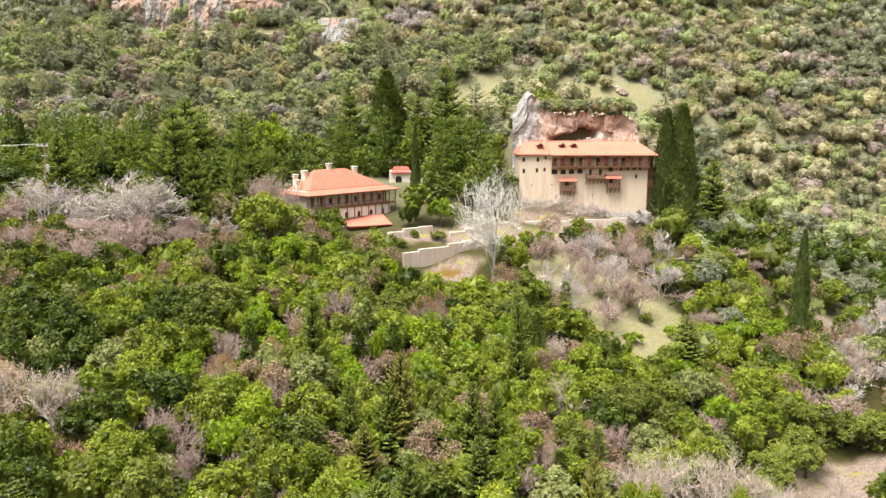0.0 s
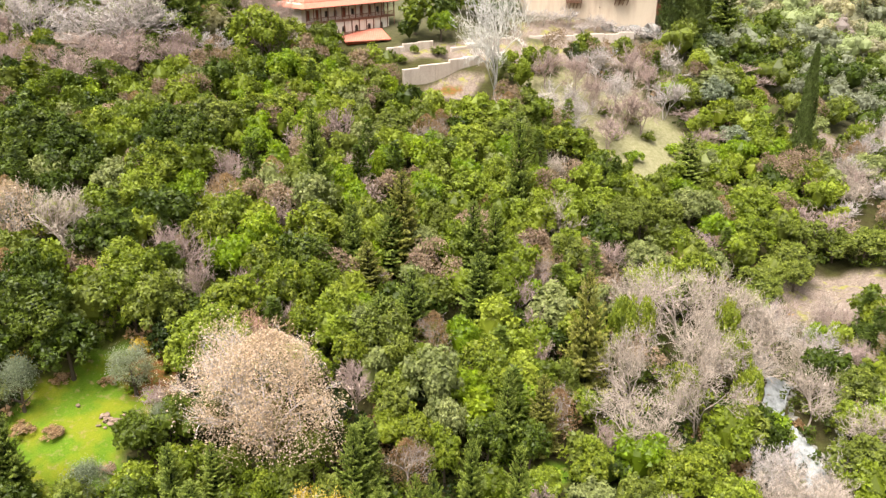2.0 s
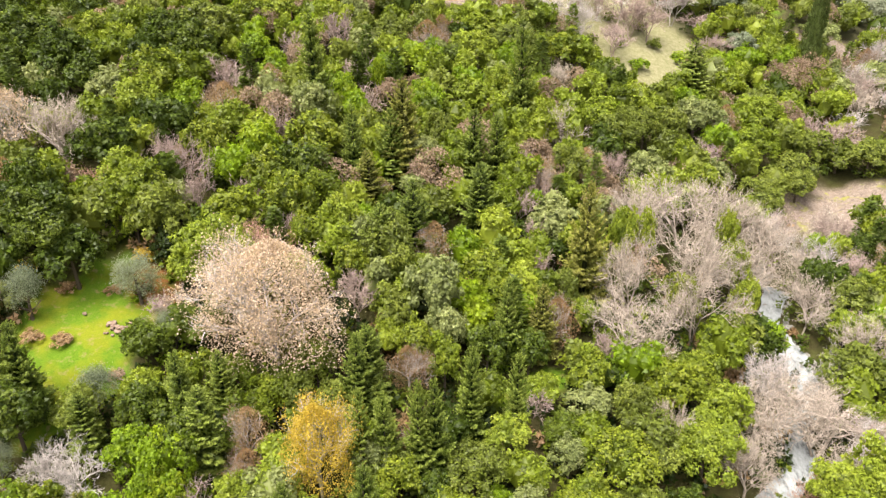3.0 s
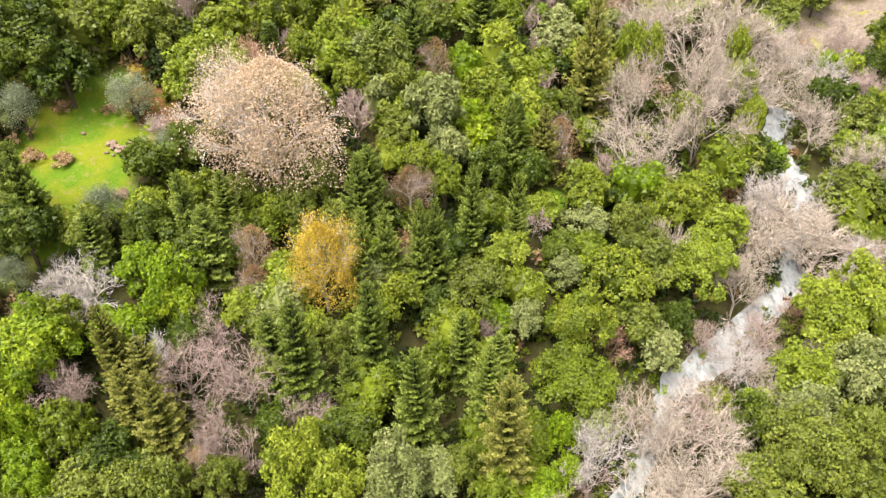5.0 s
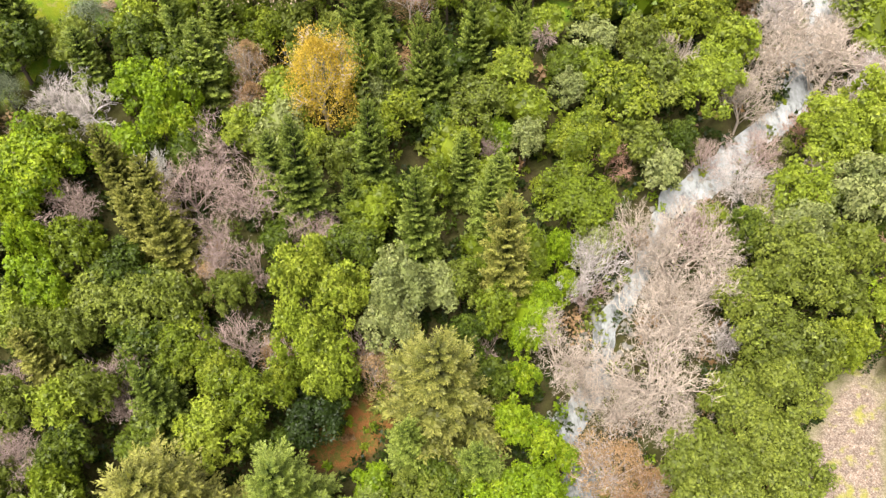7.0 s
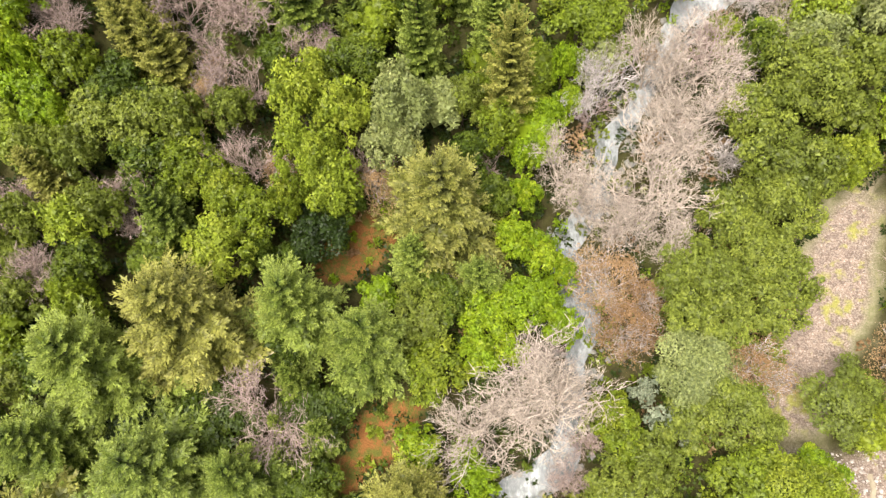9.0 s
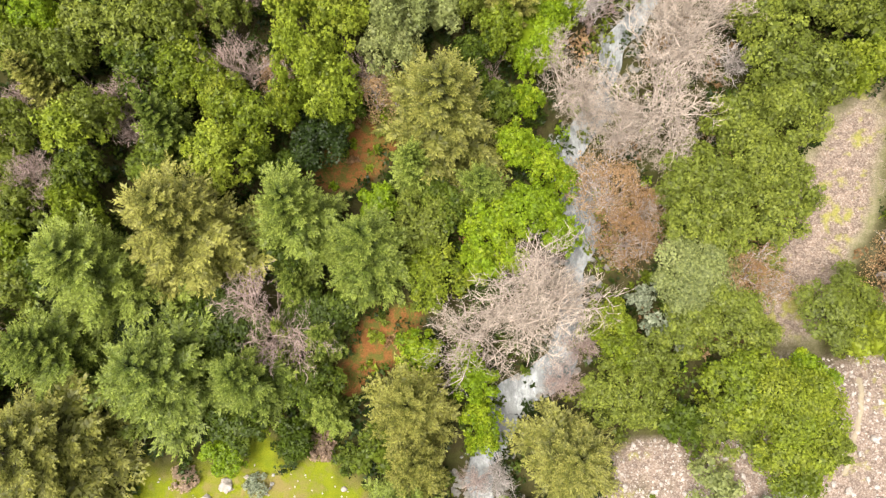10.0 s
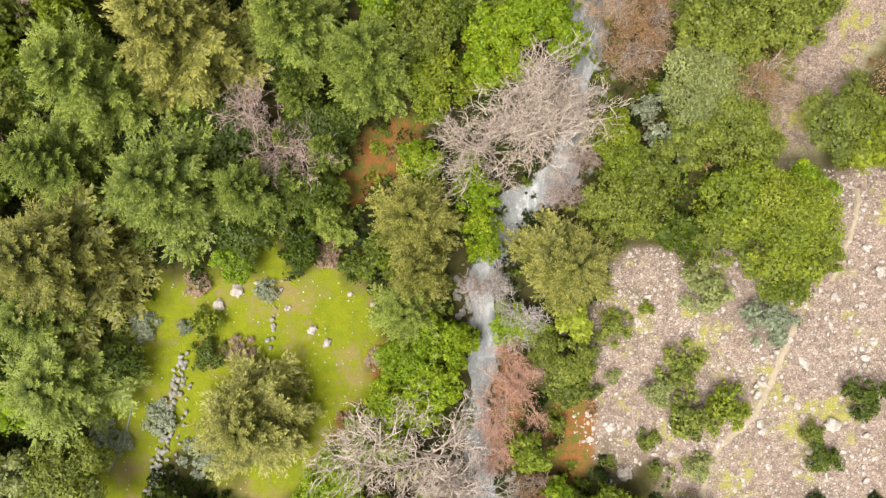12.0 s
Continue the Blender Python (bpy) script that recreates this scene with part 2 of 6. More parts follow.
def ground_material():
    k = Nodes("ground")
    a = k.n("Attribute", attribute_name="cover")
    sep = k.n("SeparateColor", {0: a.outputs["Color"]})
    fine, mid, big = k.noise(9, 5, 0.65), k.noise(1.6, 4), k.noise(0.35, 3)
    litter = k.mix(big, k.ramp(fine, (0.3, (0.028, 0.019, 0.011)), (0.7, (0.075, 0.050, 0.028))), k.ramp(mid, (0.35, (0.035, 0.042, 0.010)), (0.7, (0.07, 0.082, 0.018))))
    grass = k.mix(k.ramp(big, (0.45, 0.0), (0.6, 1.0)), k.ramp(fine, (0.25, (0.060, 0.110, 0.007)), (0.75, (0.12, 0.195, 0.014))), k.ramp(fine, (0.25, (0.115, 0.135, 0.008)), (0.75, (0.19, 0.205, 0.016))))
    grass = k.mix(k.ramp(mid, (0.56, 0.0), (0.72, 0.8)), grass, k.ramp(fine, (0.3, (0.17, 0.13, 0.05)), (0.7, (0.26, 0.20, 0.09))))
    pebble = k.n("TexVoronoi", {"Vector": k.where(), "Scale": 3.4}).outputs["Color"]
    stones = k.ramp(fine, (0.28, (0.088, 0.060, 0.046)), (0.5, (0.185, 0.138, 0.112)), (0.72, (0.35, 0.30, 0.26)))
    stones = k.mix(0.25, stones, k.n("SeparateColor", {0: pebble}).outputs[0], "OVERLAY")
    moss = k.ramp(k.math("ADD", k.math("MULTIPLY", big, 0.6), k.math("MULTIPLY", mid, 0.4)), (0.54, 0.0), (0.62, 1.0))
    stones = k.mix(k.math("MULTIPLY", moss, 0.75), stones, k.ramp(fine, (0.3, (0.17, 0.17, 0.03)), (0.7, (0.30, 0.29, 0.05))))
    grain = k.noise(16, 5, 0.7)
    earth = k.mix(k.ramp(k.math("ADD", k.math("MULTIPLY", mid, 0.6), k.math("MULTIPLY", fine, 0.4)), (0.47, 0.0), (0.56, 1.0)), k.ramp(grain, (0.3, (0.085, 0.036, 0.012)), (0.5, (0.18, 0.074, 0.024)), (0.7, (0.27, 0.13, 0.05))), k.ramp(grain, (0.3, (0.045, 0.050, 0.010)), (0.7, (0.13, 0.128, 0.026))))
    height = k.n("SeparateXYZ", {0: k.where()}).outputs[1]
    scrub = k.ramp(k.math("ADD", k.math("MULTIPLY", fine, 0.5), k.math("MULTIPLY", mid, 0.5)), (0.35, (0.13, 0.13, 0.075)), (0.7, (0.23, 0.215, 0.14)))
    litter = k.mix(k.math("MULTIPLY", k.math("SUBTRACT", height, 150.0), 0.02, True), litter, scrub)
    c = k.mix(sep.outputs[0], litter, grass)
    speck = k.noise(22, 3, 0.6)
    moss_turf = k.mix(k.ramp(mid, (0.42, 0.0), (0.66, 1.0)), k.ramp(speck, (0.3, (0.105, 0.122, 0.006)), (0.7, (0.195, 0.208, 0.012))), k.ramp(speck, (0.3, (0.080, 0.108, 0.006)), (0.7, (0.150, 0.180, 0.010))))
    moss_turf = k.mix(k.ramp(k.math("ADD", k.math("MULTIPLY", big, 0.6), k.math("MULTIPLY", mid, 0.4)), (0.50, 0.0), (0.62, 0.8)), moss_turf, k.ramp(speck, (0.3, (0.16, 0.115, 0.045)), (0.7, (0.24, 0.18, 0.08))))
    c = k.mix(k.n("Attribute", attribute_name="turf").outputs["Fac"], c, moss_turf)
    c = k.mix(a.outputs["Alpha"], c, k.ramp(k.math("ADD", k.math("MULTIPLY", fine, 0.5), k.math("MULTIPLY", mid, 0.5)), (0.35, (0.125, 0.125, 0.050)), (0.55, (0.215, 0.195, 0.110)), (0.75, (0.32, 0.27, 0.20))))
    c = k.mix(sep.outputs[1], c, stones)
    c = k.mix(sep.outputs[2], c, earth)
    h = k.math("ADD", k.math("MULTIPLY", fine, 0.6), mid)
    return k.surface(c, 0.95, k.bump(h, 0.7, 0.12), spec=0.1)


def steps(*spans):
    out = []
    for a, b, s in spans:
        out.append(np.arange(a, b, s))
    return np.concatenate(out)


def build_ground():
    xs = steps((-1500, -260, 90), (-260, -110, 6), (-110, -45, 1.6), (-45, 45, 0.6), (45, 130, 1.6), (130, 260, 6), (260, 1501, 90))
    ys = steps((-1200, -90, 80), (-90, -30, 4), (-30, 64, 0.6), (64, 200, 1.6), (200, 520, 6), (520, 2000, 80))
    X, Y = np.meshgrid(xs, ys)
    Z = ground(X, Y)
    me = bpy.data.meshes.new("ground")
    nx, ny = len(xs), len(ys)
    i = np.arange(nx * ny).reshape(ny, nx)
    quads = np.stack([i[:-1, :-1], i[:-1, 1:], i[1:, 1:], i[1:, :-1]], -1).reshape(-1, 4)
    me.from_pydata(np.stack([X, Y, Z], -1).reshape(-1, 3).tolist(), [], quads.tolist())
    col = me.color_attributes.new("cover", "FLOAT_COLOR", "POINT")
    rgba = np.stack([cover(X, Y, 0), cover(X, Y, 1), cover(X, Y, 2), cover(X, Y, 3)], -1).reshape(-1)
    col.data.foreach_set("color", rgba)
    turf = me.attributes.new("turf", "FLOAT", "POINT")
    turf.data.foreach_set("value", cover(X, Y, 4).reshape(-1))
    me.polygons.foreach_set("use_smooth", np.ones(len(quads), bool))
    me.materials.append(ground_material())
    return tagged(new("ground", me), "wooded valley floor with grass, gravel and red earth", "ground", kind="structure")


GROUND = build_ground()


def water_material():
    k = Nodes("stream_water")
    p = k.where()
    flow = k.n("Mapping", {"Vector": p, "Scale": (1.0, 0.45, 1.0)}).outputs[0]
    f = k.noise(1.1, 7, 0.75, flow)
    up = k.n("MapRange", {0: k.n("SeparateXYZ", {0: p}).outputs[1], 1: 0.0, 2: 45.0, 3: -0.09, 4: 0.06}).outputs[0]
    foam = k.ramp(k.math("ADD", f, up), (0.40, 0.0), (0.68, 1.0))
    c = k.mix(foam, (0.13, 0.135, 0.135), (0.37, 0.38, 0.39))
    return k.surface(c, k.math("ADD", 0.12, k.math("MULTIPLY", foam, 0.5)), k.bump(f, 0.8, 0.15), spec=0.5)


def build_stream():
    """A ribbon of fast white water along the bottom of the valley."""
    vs, fs, n = [], [], 9
    line = np.array([(float(stream_x(y)) + 0.4 * float(lumps(y, 0, 4.5, 8)), y) for y in np.arange(-70, 82, 0.25)])
    for _ in range(3):
        line[1:-1] = (line[:-2] + 2 * line[1:-1] + line[2:]) / 4
    way = np.gradient(line, axis=0)
    way /= np.hypot(*way.T)[:, None]
    for j, ((cx, cy), (dx, dy)) in enumerate(zip(line, way)):
        w = (1.0 + 0.35 * float(lumps(cy, 9, 5, 9))) * float(np.interp(cy, (-10, 8, 14, 20, 25, 28, 34, 44, 56, 64, 76), (0.9, 1.4, 0.8, 1.6, 1.4, 1.0, 1.0, 1.8, 1.8, 1.5, 1.3)))
        for a in range(n):
            u = w * (2 * a / (n - 1) - 1) + (0.35 * float(lumps(cy, a, 1.1, 7)) if a in (0, n - 1) else 0)
            x, y = cx + u * dy, cy - u * dx
            vs.append((x, y, 0.1 * max(y, -80) + 0.34 + 0.10 * float(lumps(x, y, 0.8, 4))))
        if j:
            for a in range(n - 1):
                q = (j - 1) * n + a
                fs.append((q, q + 1, q + n + 1, q + n))
    me = bpy.data.meshes.new("stream")
    me.from_pydata(vs, [], fs)
    me.polygons.foreach_set("use_smooth", np.ones(len(fs), bool))
    me.materials.append(water_material())
    return tagged(new("stream", me), "fast mountain stream with white foaming water", "water", kind="structure")


build_stream()
# ---- trees: crowns of leaf clumps on tapered trunks ----
rng = np.random.default_rng(7)


def unit(v):
    return v / np.maximum(np.linalg.norm(v, axis=-1, keepdims=True), 1e-9)


def ball(level):
    bm = bmesh.new()
    bmesh.ops.create_icosphere(bm, subdivisions=level, radius=1)
    out = np.array([v.co[:] for v in bm.verts]), np.array([[v.index for v in f.verts] for f in bm.faces])
    bm.free()
    return out


BALLS = {1: ball(1), 2: ball(2), 3: ball(3)}


class Cloth:
    """Gathers vertices and faces for one mesh."""

    def __init__(self):
        self.v, self.f, self.count, self.shades = [], [], 0, []

    def add(self, verts, faces):
        self.v.append(np.asarray(verts, float))
        self.f += [tuple(int(i) + self.count for i in f) for f in faces]
        self.count += len(verts)

    def cards(self, at, along, face, length, width):
        """Leaf clumps: pointed blades that start at a point and run along a direction."""
        at, along, face = np.asarray(at), unit(np.asarray(along)), np.asarray(face)
        side = unit(np.cross(along, face))
        length, width = np.asarray(length)[:, None], np.asarray(width)[:, None]
        root = at + along * length * 0.12
        vs = np.stack([root + side * width * 0.5, at + along * length, root - side * width * 0.5], 1).reshape(-1, 3)
        base = np.arange(len(at)) * 3 + self.count
        self.v.append(vs)
        self.f += np.stack([base, base + 1, base + 2], 1).tolist()
        self.count += len(vs)

    def tube(self, pts, radii, sides=5):
        pts = [np.asarray(p, float) for p in pts]
        vs, fs = [], []
        for i, (p, r) in enumerate(zip(pts, radii)):
            d = unit(pts[min(i + 1, len(pts) - 1)] - pts[max(i - 1, 0)])
            u = unit(np.cross(d, (0.31, 0.87, 0.21)))
            w = np.cross(d, u)
            for s in range(sides):
                a = 2 * math.pi * s / sides
                vs.append(p + r * (math.cos(a) * u + math.sin(a) * w))
            if i:
                o = (i - 1) * sides
                for s in range(sides):
                    fs.append((o + s, o + (s + 1) % sides, o + sides + (s + 1) % sides, o + sides + s))
        self.add(vs, fs)

    def lump(self, centre, radii, level=1, rough=0.18):
        vs, fs = BALLS[level]
        vs = vs * (1 + rough * rng.uniform(-1, 1, (len(vs), 1)))
        self.v.append(vs * np.asarray(radii) + np.asarray(centre))
        self.f += (fs + self.count).tolist()
        self.count += len(vs)

    def mesh(self, name, shade_smooth=False):
        me = bpy.data.meshes.new(name)
        me.from_pydata(np.concatenate(self.v).tolist(), [], self.f)
        if shade_smooth:
            me.polygons.foreach_set("use_smooth", np.ones(len(me.polygons), bool))
        return me


def trunk_mesh(height, r, limbs=5, reach=1.5, start=0.35):
    c = Cloth()
    lean = rng.uniform(-0.25, 0.25, 2)
    pts = [np.array([lean[0] * s * s, lean[1] * s * s, height * s]) for s in np.linspace(0, 1, 6)]
    pts[0][2] = -0.5
    c.tube(pts, [r * 1.5, r * 1.05, r * 0.9, r * 0.7, r * 0.5, r * 0.25], 6)
    for i in range(limbs):
        s = rng.uniform(start, 0.9)
        a = rng.uniform(0, 2 * math.pi)
        p = np.array([lean[0] * s * s, lean[1] * s * s, height * s])
        q = p + np.array([math.cos(a), math.sin(a), 0.8]) * reach * rng.uniform(0.6, 1.0) * (1.2 - s)
        c.tube([p, (p + q) / 2 + (0, 0, -0.1), q], [r * 0.4, r * 0.28, r * 0.12], 4)
    return c.mesh("trunk", True)


def broad_crown(R, H, lobes, cards, size, base=0.3):
    """A crown of many uneven lobes, some standing out, each clad in leaf clumps that face the light."""
    c = Cloth()
    spots = []
    mid = np.array([0, 0, H * (base + (1 - base) * 0.42)])
    lop = rng.uniform(0.78, 1.12, 6)
    for i in range(lobes):
        a = 2.4 * i + rng.uniform(-0.6, 0.6)
        u = 1 - 1.4 * (i + rng.uniform(0, 1)) / lobes
        d = np.array([math.sqrt(1 - u * u) * math.cos(a), math.sqrt(1 - u * u) * math.sin(a), u])
        side = (a % (2 * math.pi)) / (2 * math.pi) * 6
        grow = rng.uniform(0.52, 0.92) * (lop[int(side) % 6] * (1 - side % 1) + lop[(int(side) + 1) % 6] * (side % 1))
        rad = R * rng.choice([0.13, 0.19, 0.27], p=[0.35, 0.4, 0.25]) * rng.uniform(0.85, 1.2) * np.array([1, 1, rng.uniform(0.85, 1.15)])
        spots.append((mid + d * grow * np.array([R, R, H * (1 - base) * 0.55]), rad))
    c.lump(mid, (R * 0.40, R * 0.40, H * (1 - base) * 0.26), 1, 0.1)
    for ctr, rad in spots:
        c.lump(ctr, rad * 0.55, 1, 0.12)
    spots.append((mid + (0, 0, H * 0.03), np.array([R * 0.52, R * 0.52, H * (1 - base) * 0.36])))
    w = np.array([r.prod() ** (2 / 3) for _, r in spots])
    which = rng.choice(len(spots), cards, p=w / w.sum())
    ctr, rad = np.array([s[0] for s in spots])[which], np.array([s[1] for s in spots])[which]
    out = unit(ctr - mid)
    d = unit(rng.normal(size=(cards, 3)) + out * 0.7 + (0, 0, 0.25))
    at = ctr + d * rad * rng.uniform(0.7, 1.22, (cards, 1))
    along = unit(d * 0.45 + rng.normal(size=(cards, 3)) * 0.7 + (0, 0, -0.1))
    face = unit(d + (0, 0, 0.4) + rng.normal(size=(cards, 3)) * 0.45)
    along = unit(along - face * (along * face).sum(1, keepdims=True) * 0.6)
    L = size * rng.uniform(0.5, 1.35, cards)
    solid = c.count
    c.cards(at - along * L[:, None] * 0.5, along, face, L, L * rng.uniform(0.55, 0.9, cards))
    me = c.mesh("crown")
    # Inner lumps get the crown's inside shade as colour; some lobes are fresh growth.
    inner = me.attributes.new("growth_shade", "FLOAT", "POINT")
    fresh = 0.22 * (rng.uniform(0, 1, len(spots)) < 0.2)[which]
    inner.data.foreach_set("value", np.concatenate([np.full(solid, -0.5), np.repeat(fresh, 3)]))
    tint = rng.uniform(0, 0.4, len(spots))[which]
    layer = me.attributes.new("shade", "FLOAT", "POINT")
    layer.data.foreach_set("value", np.concatenate([np.zeros(solid), np.repeat(tint, 3)]))
    return me


def fir_crown(R, H, whorls, twigs, blades, crowd=1.0, thick=0.36):
    """Whorls of spreading boughs that sweep up at their ends, each a flat spray of side twigs clad in needles."""
    c = Cloth()
    boughs = []
    for i in range(whorls):
        s = (i + rng.uniform(0, 0.8)) / whorls
        n = max(5, int(round((8.5 - 4 * s) * crowd)))
        turn = rng.uniform(0, 2 * math.pi)
        for b in range(n):
            a = turn + 2 * math.pi * (b + rng.uniform(-0.3, 0.3)) / n
            boughs.append((s, a, rng.choice([0.6, 0.85, 1.0, 1.2], p=[0.2, 0.3, 0.35, 0.15])))
    s, a, vigour = np.array(boughs).T
    k = len(s)
    reach = R * (1 - s) ** 0.68 * vigour * (1 + 0.14 * np.sin(2 * a + 5 * s)) + 0.22
    out = np.stack([np.cos(a), np.sin(a), np.zeros(k)], 1)
    side = np.stack([-np.sin(a), np.cos(a), np.zeros(k)], 1)
    foot = 0.05 * H + 0.90 * H * s
    rise, curl = -0.10 + 0.75 * s, 0.18 + 0.25 * s + rng.uniform(-0.1, 0.15, k)
    # side twigs, alternately left and right, shorter towards the end of the bough
    which = np.repeat(np.arange(k), twigs)
    u = np.tile(np.linspace(0.22, 1.0, twigs), k) + rng.uniform(-0.03, 0.03, k * twigs)
    hand = np.tile(np.where(np.arange(twigs) % 2, 1.0, -1.0), k)
    hand[twigs - 1::twigs] = 0
    at = out[which] * (reach[which] * u)[:, None]
    at[:, 2] = foot[which] + reach[which] * (rise[which] * u + curl[which] * u * u)
    tw = unit(out[which] * (0.75 + 0.3 * u)[:, None] + side[which] * (hand * rng.uniform(0.6, 1.0, len(u)))[:, None] + np.stack([np.zeros(len(u))] * 2 + [0.12 + 0.5 * s[which] + rng.uniform(-0.15, 0.2, len(u))], 1))
    tl = (reach[which] * (0.42 - 0.24 * u) + 0.18) * rng.uniform(0.75, 1.25, len(u))
    rep = np.repeat(np.arange(len(u)), blades)
    v = np.tile((np.arange(blades) + 0.3) / blades, len(u))
    slant = np.cross(tw[rep], (0, 0, 1.0)) * (np.where(np.arange(len(rep)) % 2, 1.0, -1.0) * (0.95 - 0.5 * v))[:, None]
    ln = tl[rep] * (1.5 / blades + 0.12) * (1.15 - 0.35 * v) * rng.uniform(0.75, 1.25, len(rep))
    c.cards(at[rep] + tw[rep] * (tl[rep] * v * 0.8)[:, None], unit(tw[rep] + slant + rng.normal(size=(len(rep), 3)) * 0.15), np.array((0, 0, 0.8)) + rng.normal(size=(len(rep), 3)) * 0.4 + out[which][rep] * 0.6, ln, ln * thick)
    # Tips pale as new growth; inner needles darkened to carry the bough shade.
    growth_shade = np.repeat(0.56 * u[rep] + 0.24 * v - 0.36, 3)
    c.cards([(0, 0, H * 0.93)], [(0.02, 0, 1.0)], [(1.0, 0, 0)], [0.08 * H], [0.22])
    c.tube([(0, 0, H * q) for q in (0.05, 0.12, 0.35, 0.65, 0.92)], [R * q for q in (0.05, 0.14, 0.12, 0.06, 0.02)], 6)
    me = c.mesh("crown")
    # The core tube is coloured dark as the shaded heart of the tree.
    layer = me.attributes.new("growth_shade", "FLOAT", "POINT")
    layer.data.foreach_set("value", np.concatenate([growth_shade, np.full(3, 0.2), np.full(len(me.vertices) - len(growth_shade) - 3, -0.5)]))
    return me


def cypress_crown(R, H, cards, size):
    c = Cloth()
    s = rng.uniform(0.02, 1, cards) ** 0.9
    prof = R * np.clip(np.minimum(1.0, (s + 0.04) * 5) * (1 - s ** 2.2) + 0.05, 0.04, 1)
    a = rng.uniform(0, 2 * math.pi, cards)
    prof = prof * (0.85 + 0.2 * np.sin(a * 3 + s * 14) + rng.uniform(-0.12, 0.12, cards))
    d = np.stack([np.cos(a), np.sin(a), np.zeros(cards)], 1)
    at = d * prof[:, None] + np.stack([np.zeros(cards)] * 2 + [s * H], 1)
    along = unit(np.stack([np.zeros(cards)] * 2 + [np.ones(cards)], 1) + d * 0.25 + rng.normal(size=(cards, 3)) * 0.3)
    L = size * rng.uniform(0.6, 1.3, cards)
    c.cards(at, along, d + rng.normal(size=(cards, 3)) * 0.3, L, L * 0.45)
    c.tube([(0, 0, H * u) for u in (0.03, 0.12, 0.4, 0.7, 0.95)], [R * q for q in (0.2, 0.5, 0.55, 0.4, 0.05)], 9)
    return c.mesh("crown")


def bare_tree(H, R, twigs=4, thick=0.16, droop=0.0, seed=0, minimum=0.026):
    """Trunk and limbs in one mesh, the fine twigs in another."""
    r = np.random.default_rng(seed)
    wood, fine = Cloth(), Cloth()

    def grow(p, d, length, rad, depth):
        target = wood if depth < 2 else fine
        bend = unit(d + r.normal(size=3) * 0.22 + (0, 0, 0.06 - droop * 0.1 * depth))
        m = p + d * length * 0.5
        q = m + bend * length * 0.5
        if depth < 3:
            target.tube([p, m, q], [rad, rad * 0.8, max(rad * 0.55, minimum)], 5 if depth < 2 else 3)
        else:
            sd = unit(np.cross(d, r.normal(size=3))) * minimum * (1.3, 0.9, 0.8)[depth - 3]
            if depth == 3:
                target.add([p - sd, p + sd, m + sd * 0.8, m - sd * 0.8, q], [(0, 1, 2, 3), (3, 2, 4)])
            else:
                target.add([p - sd, p + sd, q], [(0, 1, 2)])
        if depth == 5 or (depth == 4 and twigs == 0):
            return
        n = (5, 5, 5, 4, twigs)[depth]
        for i in range(n):
            u = 0.3 + 0.7 * (i + r.uniform(0, 1)) / n
            at = p + d * length * 0.5 * min(1, 2 * u) + (bend * length * (u - 0.5) if u > 0.5 else 0)
            spread = unit(r.normal(size=3) + (0, 0, 0.35 - droop))
            side = unit(spread - d * np.dot(spread, d))
            out = unit(d * r.uniform(0.5, 1.0) + side * r.uniform(0.5, 0.95) + (0, 0, 0.1))
            grow(at, out, length * r.uniform(0.5, 0.72), rad * 0.5, depth + 1)
    for s in range(2):
        grow(np.array([0.0, 0, -0.4]), unit(np.array([r.uniform(-0.25, 0.25), r.uniform(-0.25, 0.25), 1])), H * 0.42, thick * (1 - 0.3 * s), 0)

    out = []
    stretch = None
    for name, c in (("trunk", wood), ("twig_web", fine)):
        v = np.concatenate(c.v)
        if stretch is None:
            w = np.concatenate([v, np.concatenate(fine.v)])
            stretch = np.array([R / np.percentile(np.abs(w[:, 0]), 97), R / np.percentile(np.abs(w[:, 1]), 97), H / w[:, 2].max()])
        c.v = [v * stretch]
        out.append(c.mesh(name, name == "trunk"))
    ends = np.concatenate(fine.v)
    return out[0], out[1], ends


def dry_crown(ends, cards, size, R, H):
    """Withered leaves that still hang on the outer twigs, and on the finer ones that fill the crown between them."""
    c = Cloth()
    mid = ends.mean(0)
    far = np.linalg.norm((ends - mid) / ends.std(0), axis=1)
    ends = ends[far > np.percentile(far, 35)]
    half = cards // 2
    pick = ends[rng.integers(0, len(ends), cards - half)] + rng.normal(size=(cards - half, 3)) * (0.12 if cards < 10000 else 0.2)
    z, a = rng.uniform(0.25, 1.0, half), rng.uniform(0, 2 * math.pi, half)
    wide = R * np.clip(1.15 * (1 - z ** 2.2), 0.05, 1) ** 0.7 * (1 + 0.14 * np.sin(3 * a + 4 * z) + 0.08 * np.sin(7 * a - 9 * z)) * rng.uniform(0.25, 1, half) ** 0.4
    pick = np.concatenate([pick, np.stack([wide * np.cos(a), wide * np.sin(a), H * z * 0.98], 1)])
    L = size * rng.uniform(0.6, 1.3, cards)
    c.cards(pick, unit(rng.normal(size=(cards, 3)) + (0, 0, -0.2)), rng.normal(size=(cards, 3)) + (0, 0, 0.8), L, L * 0.7)
    return c.mesh("crown")


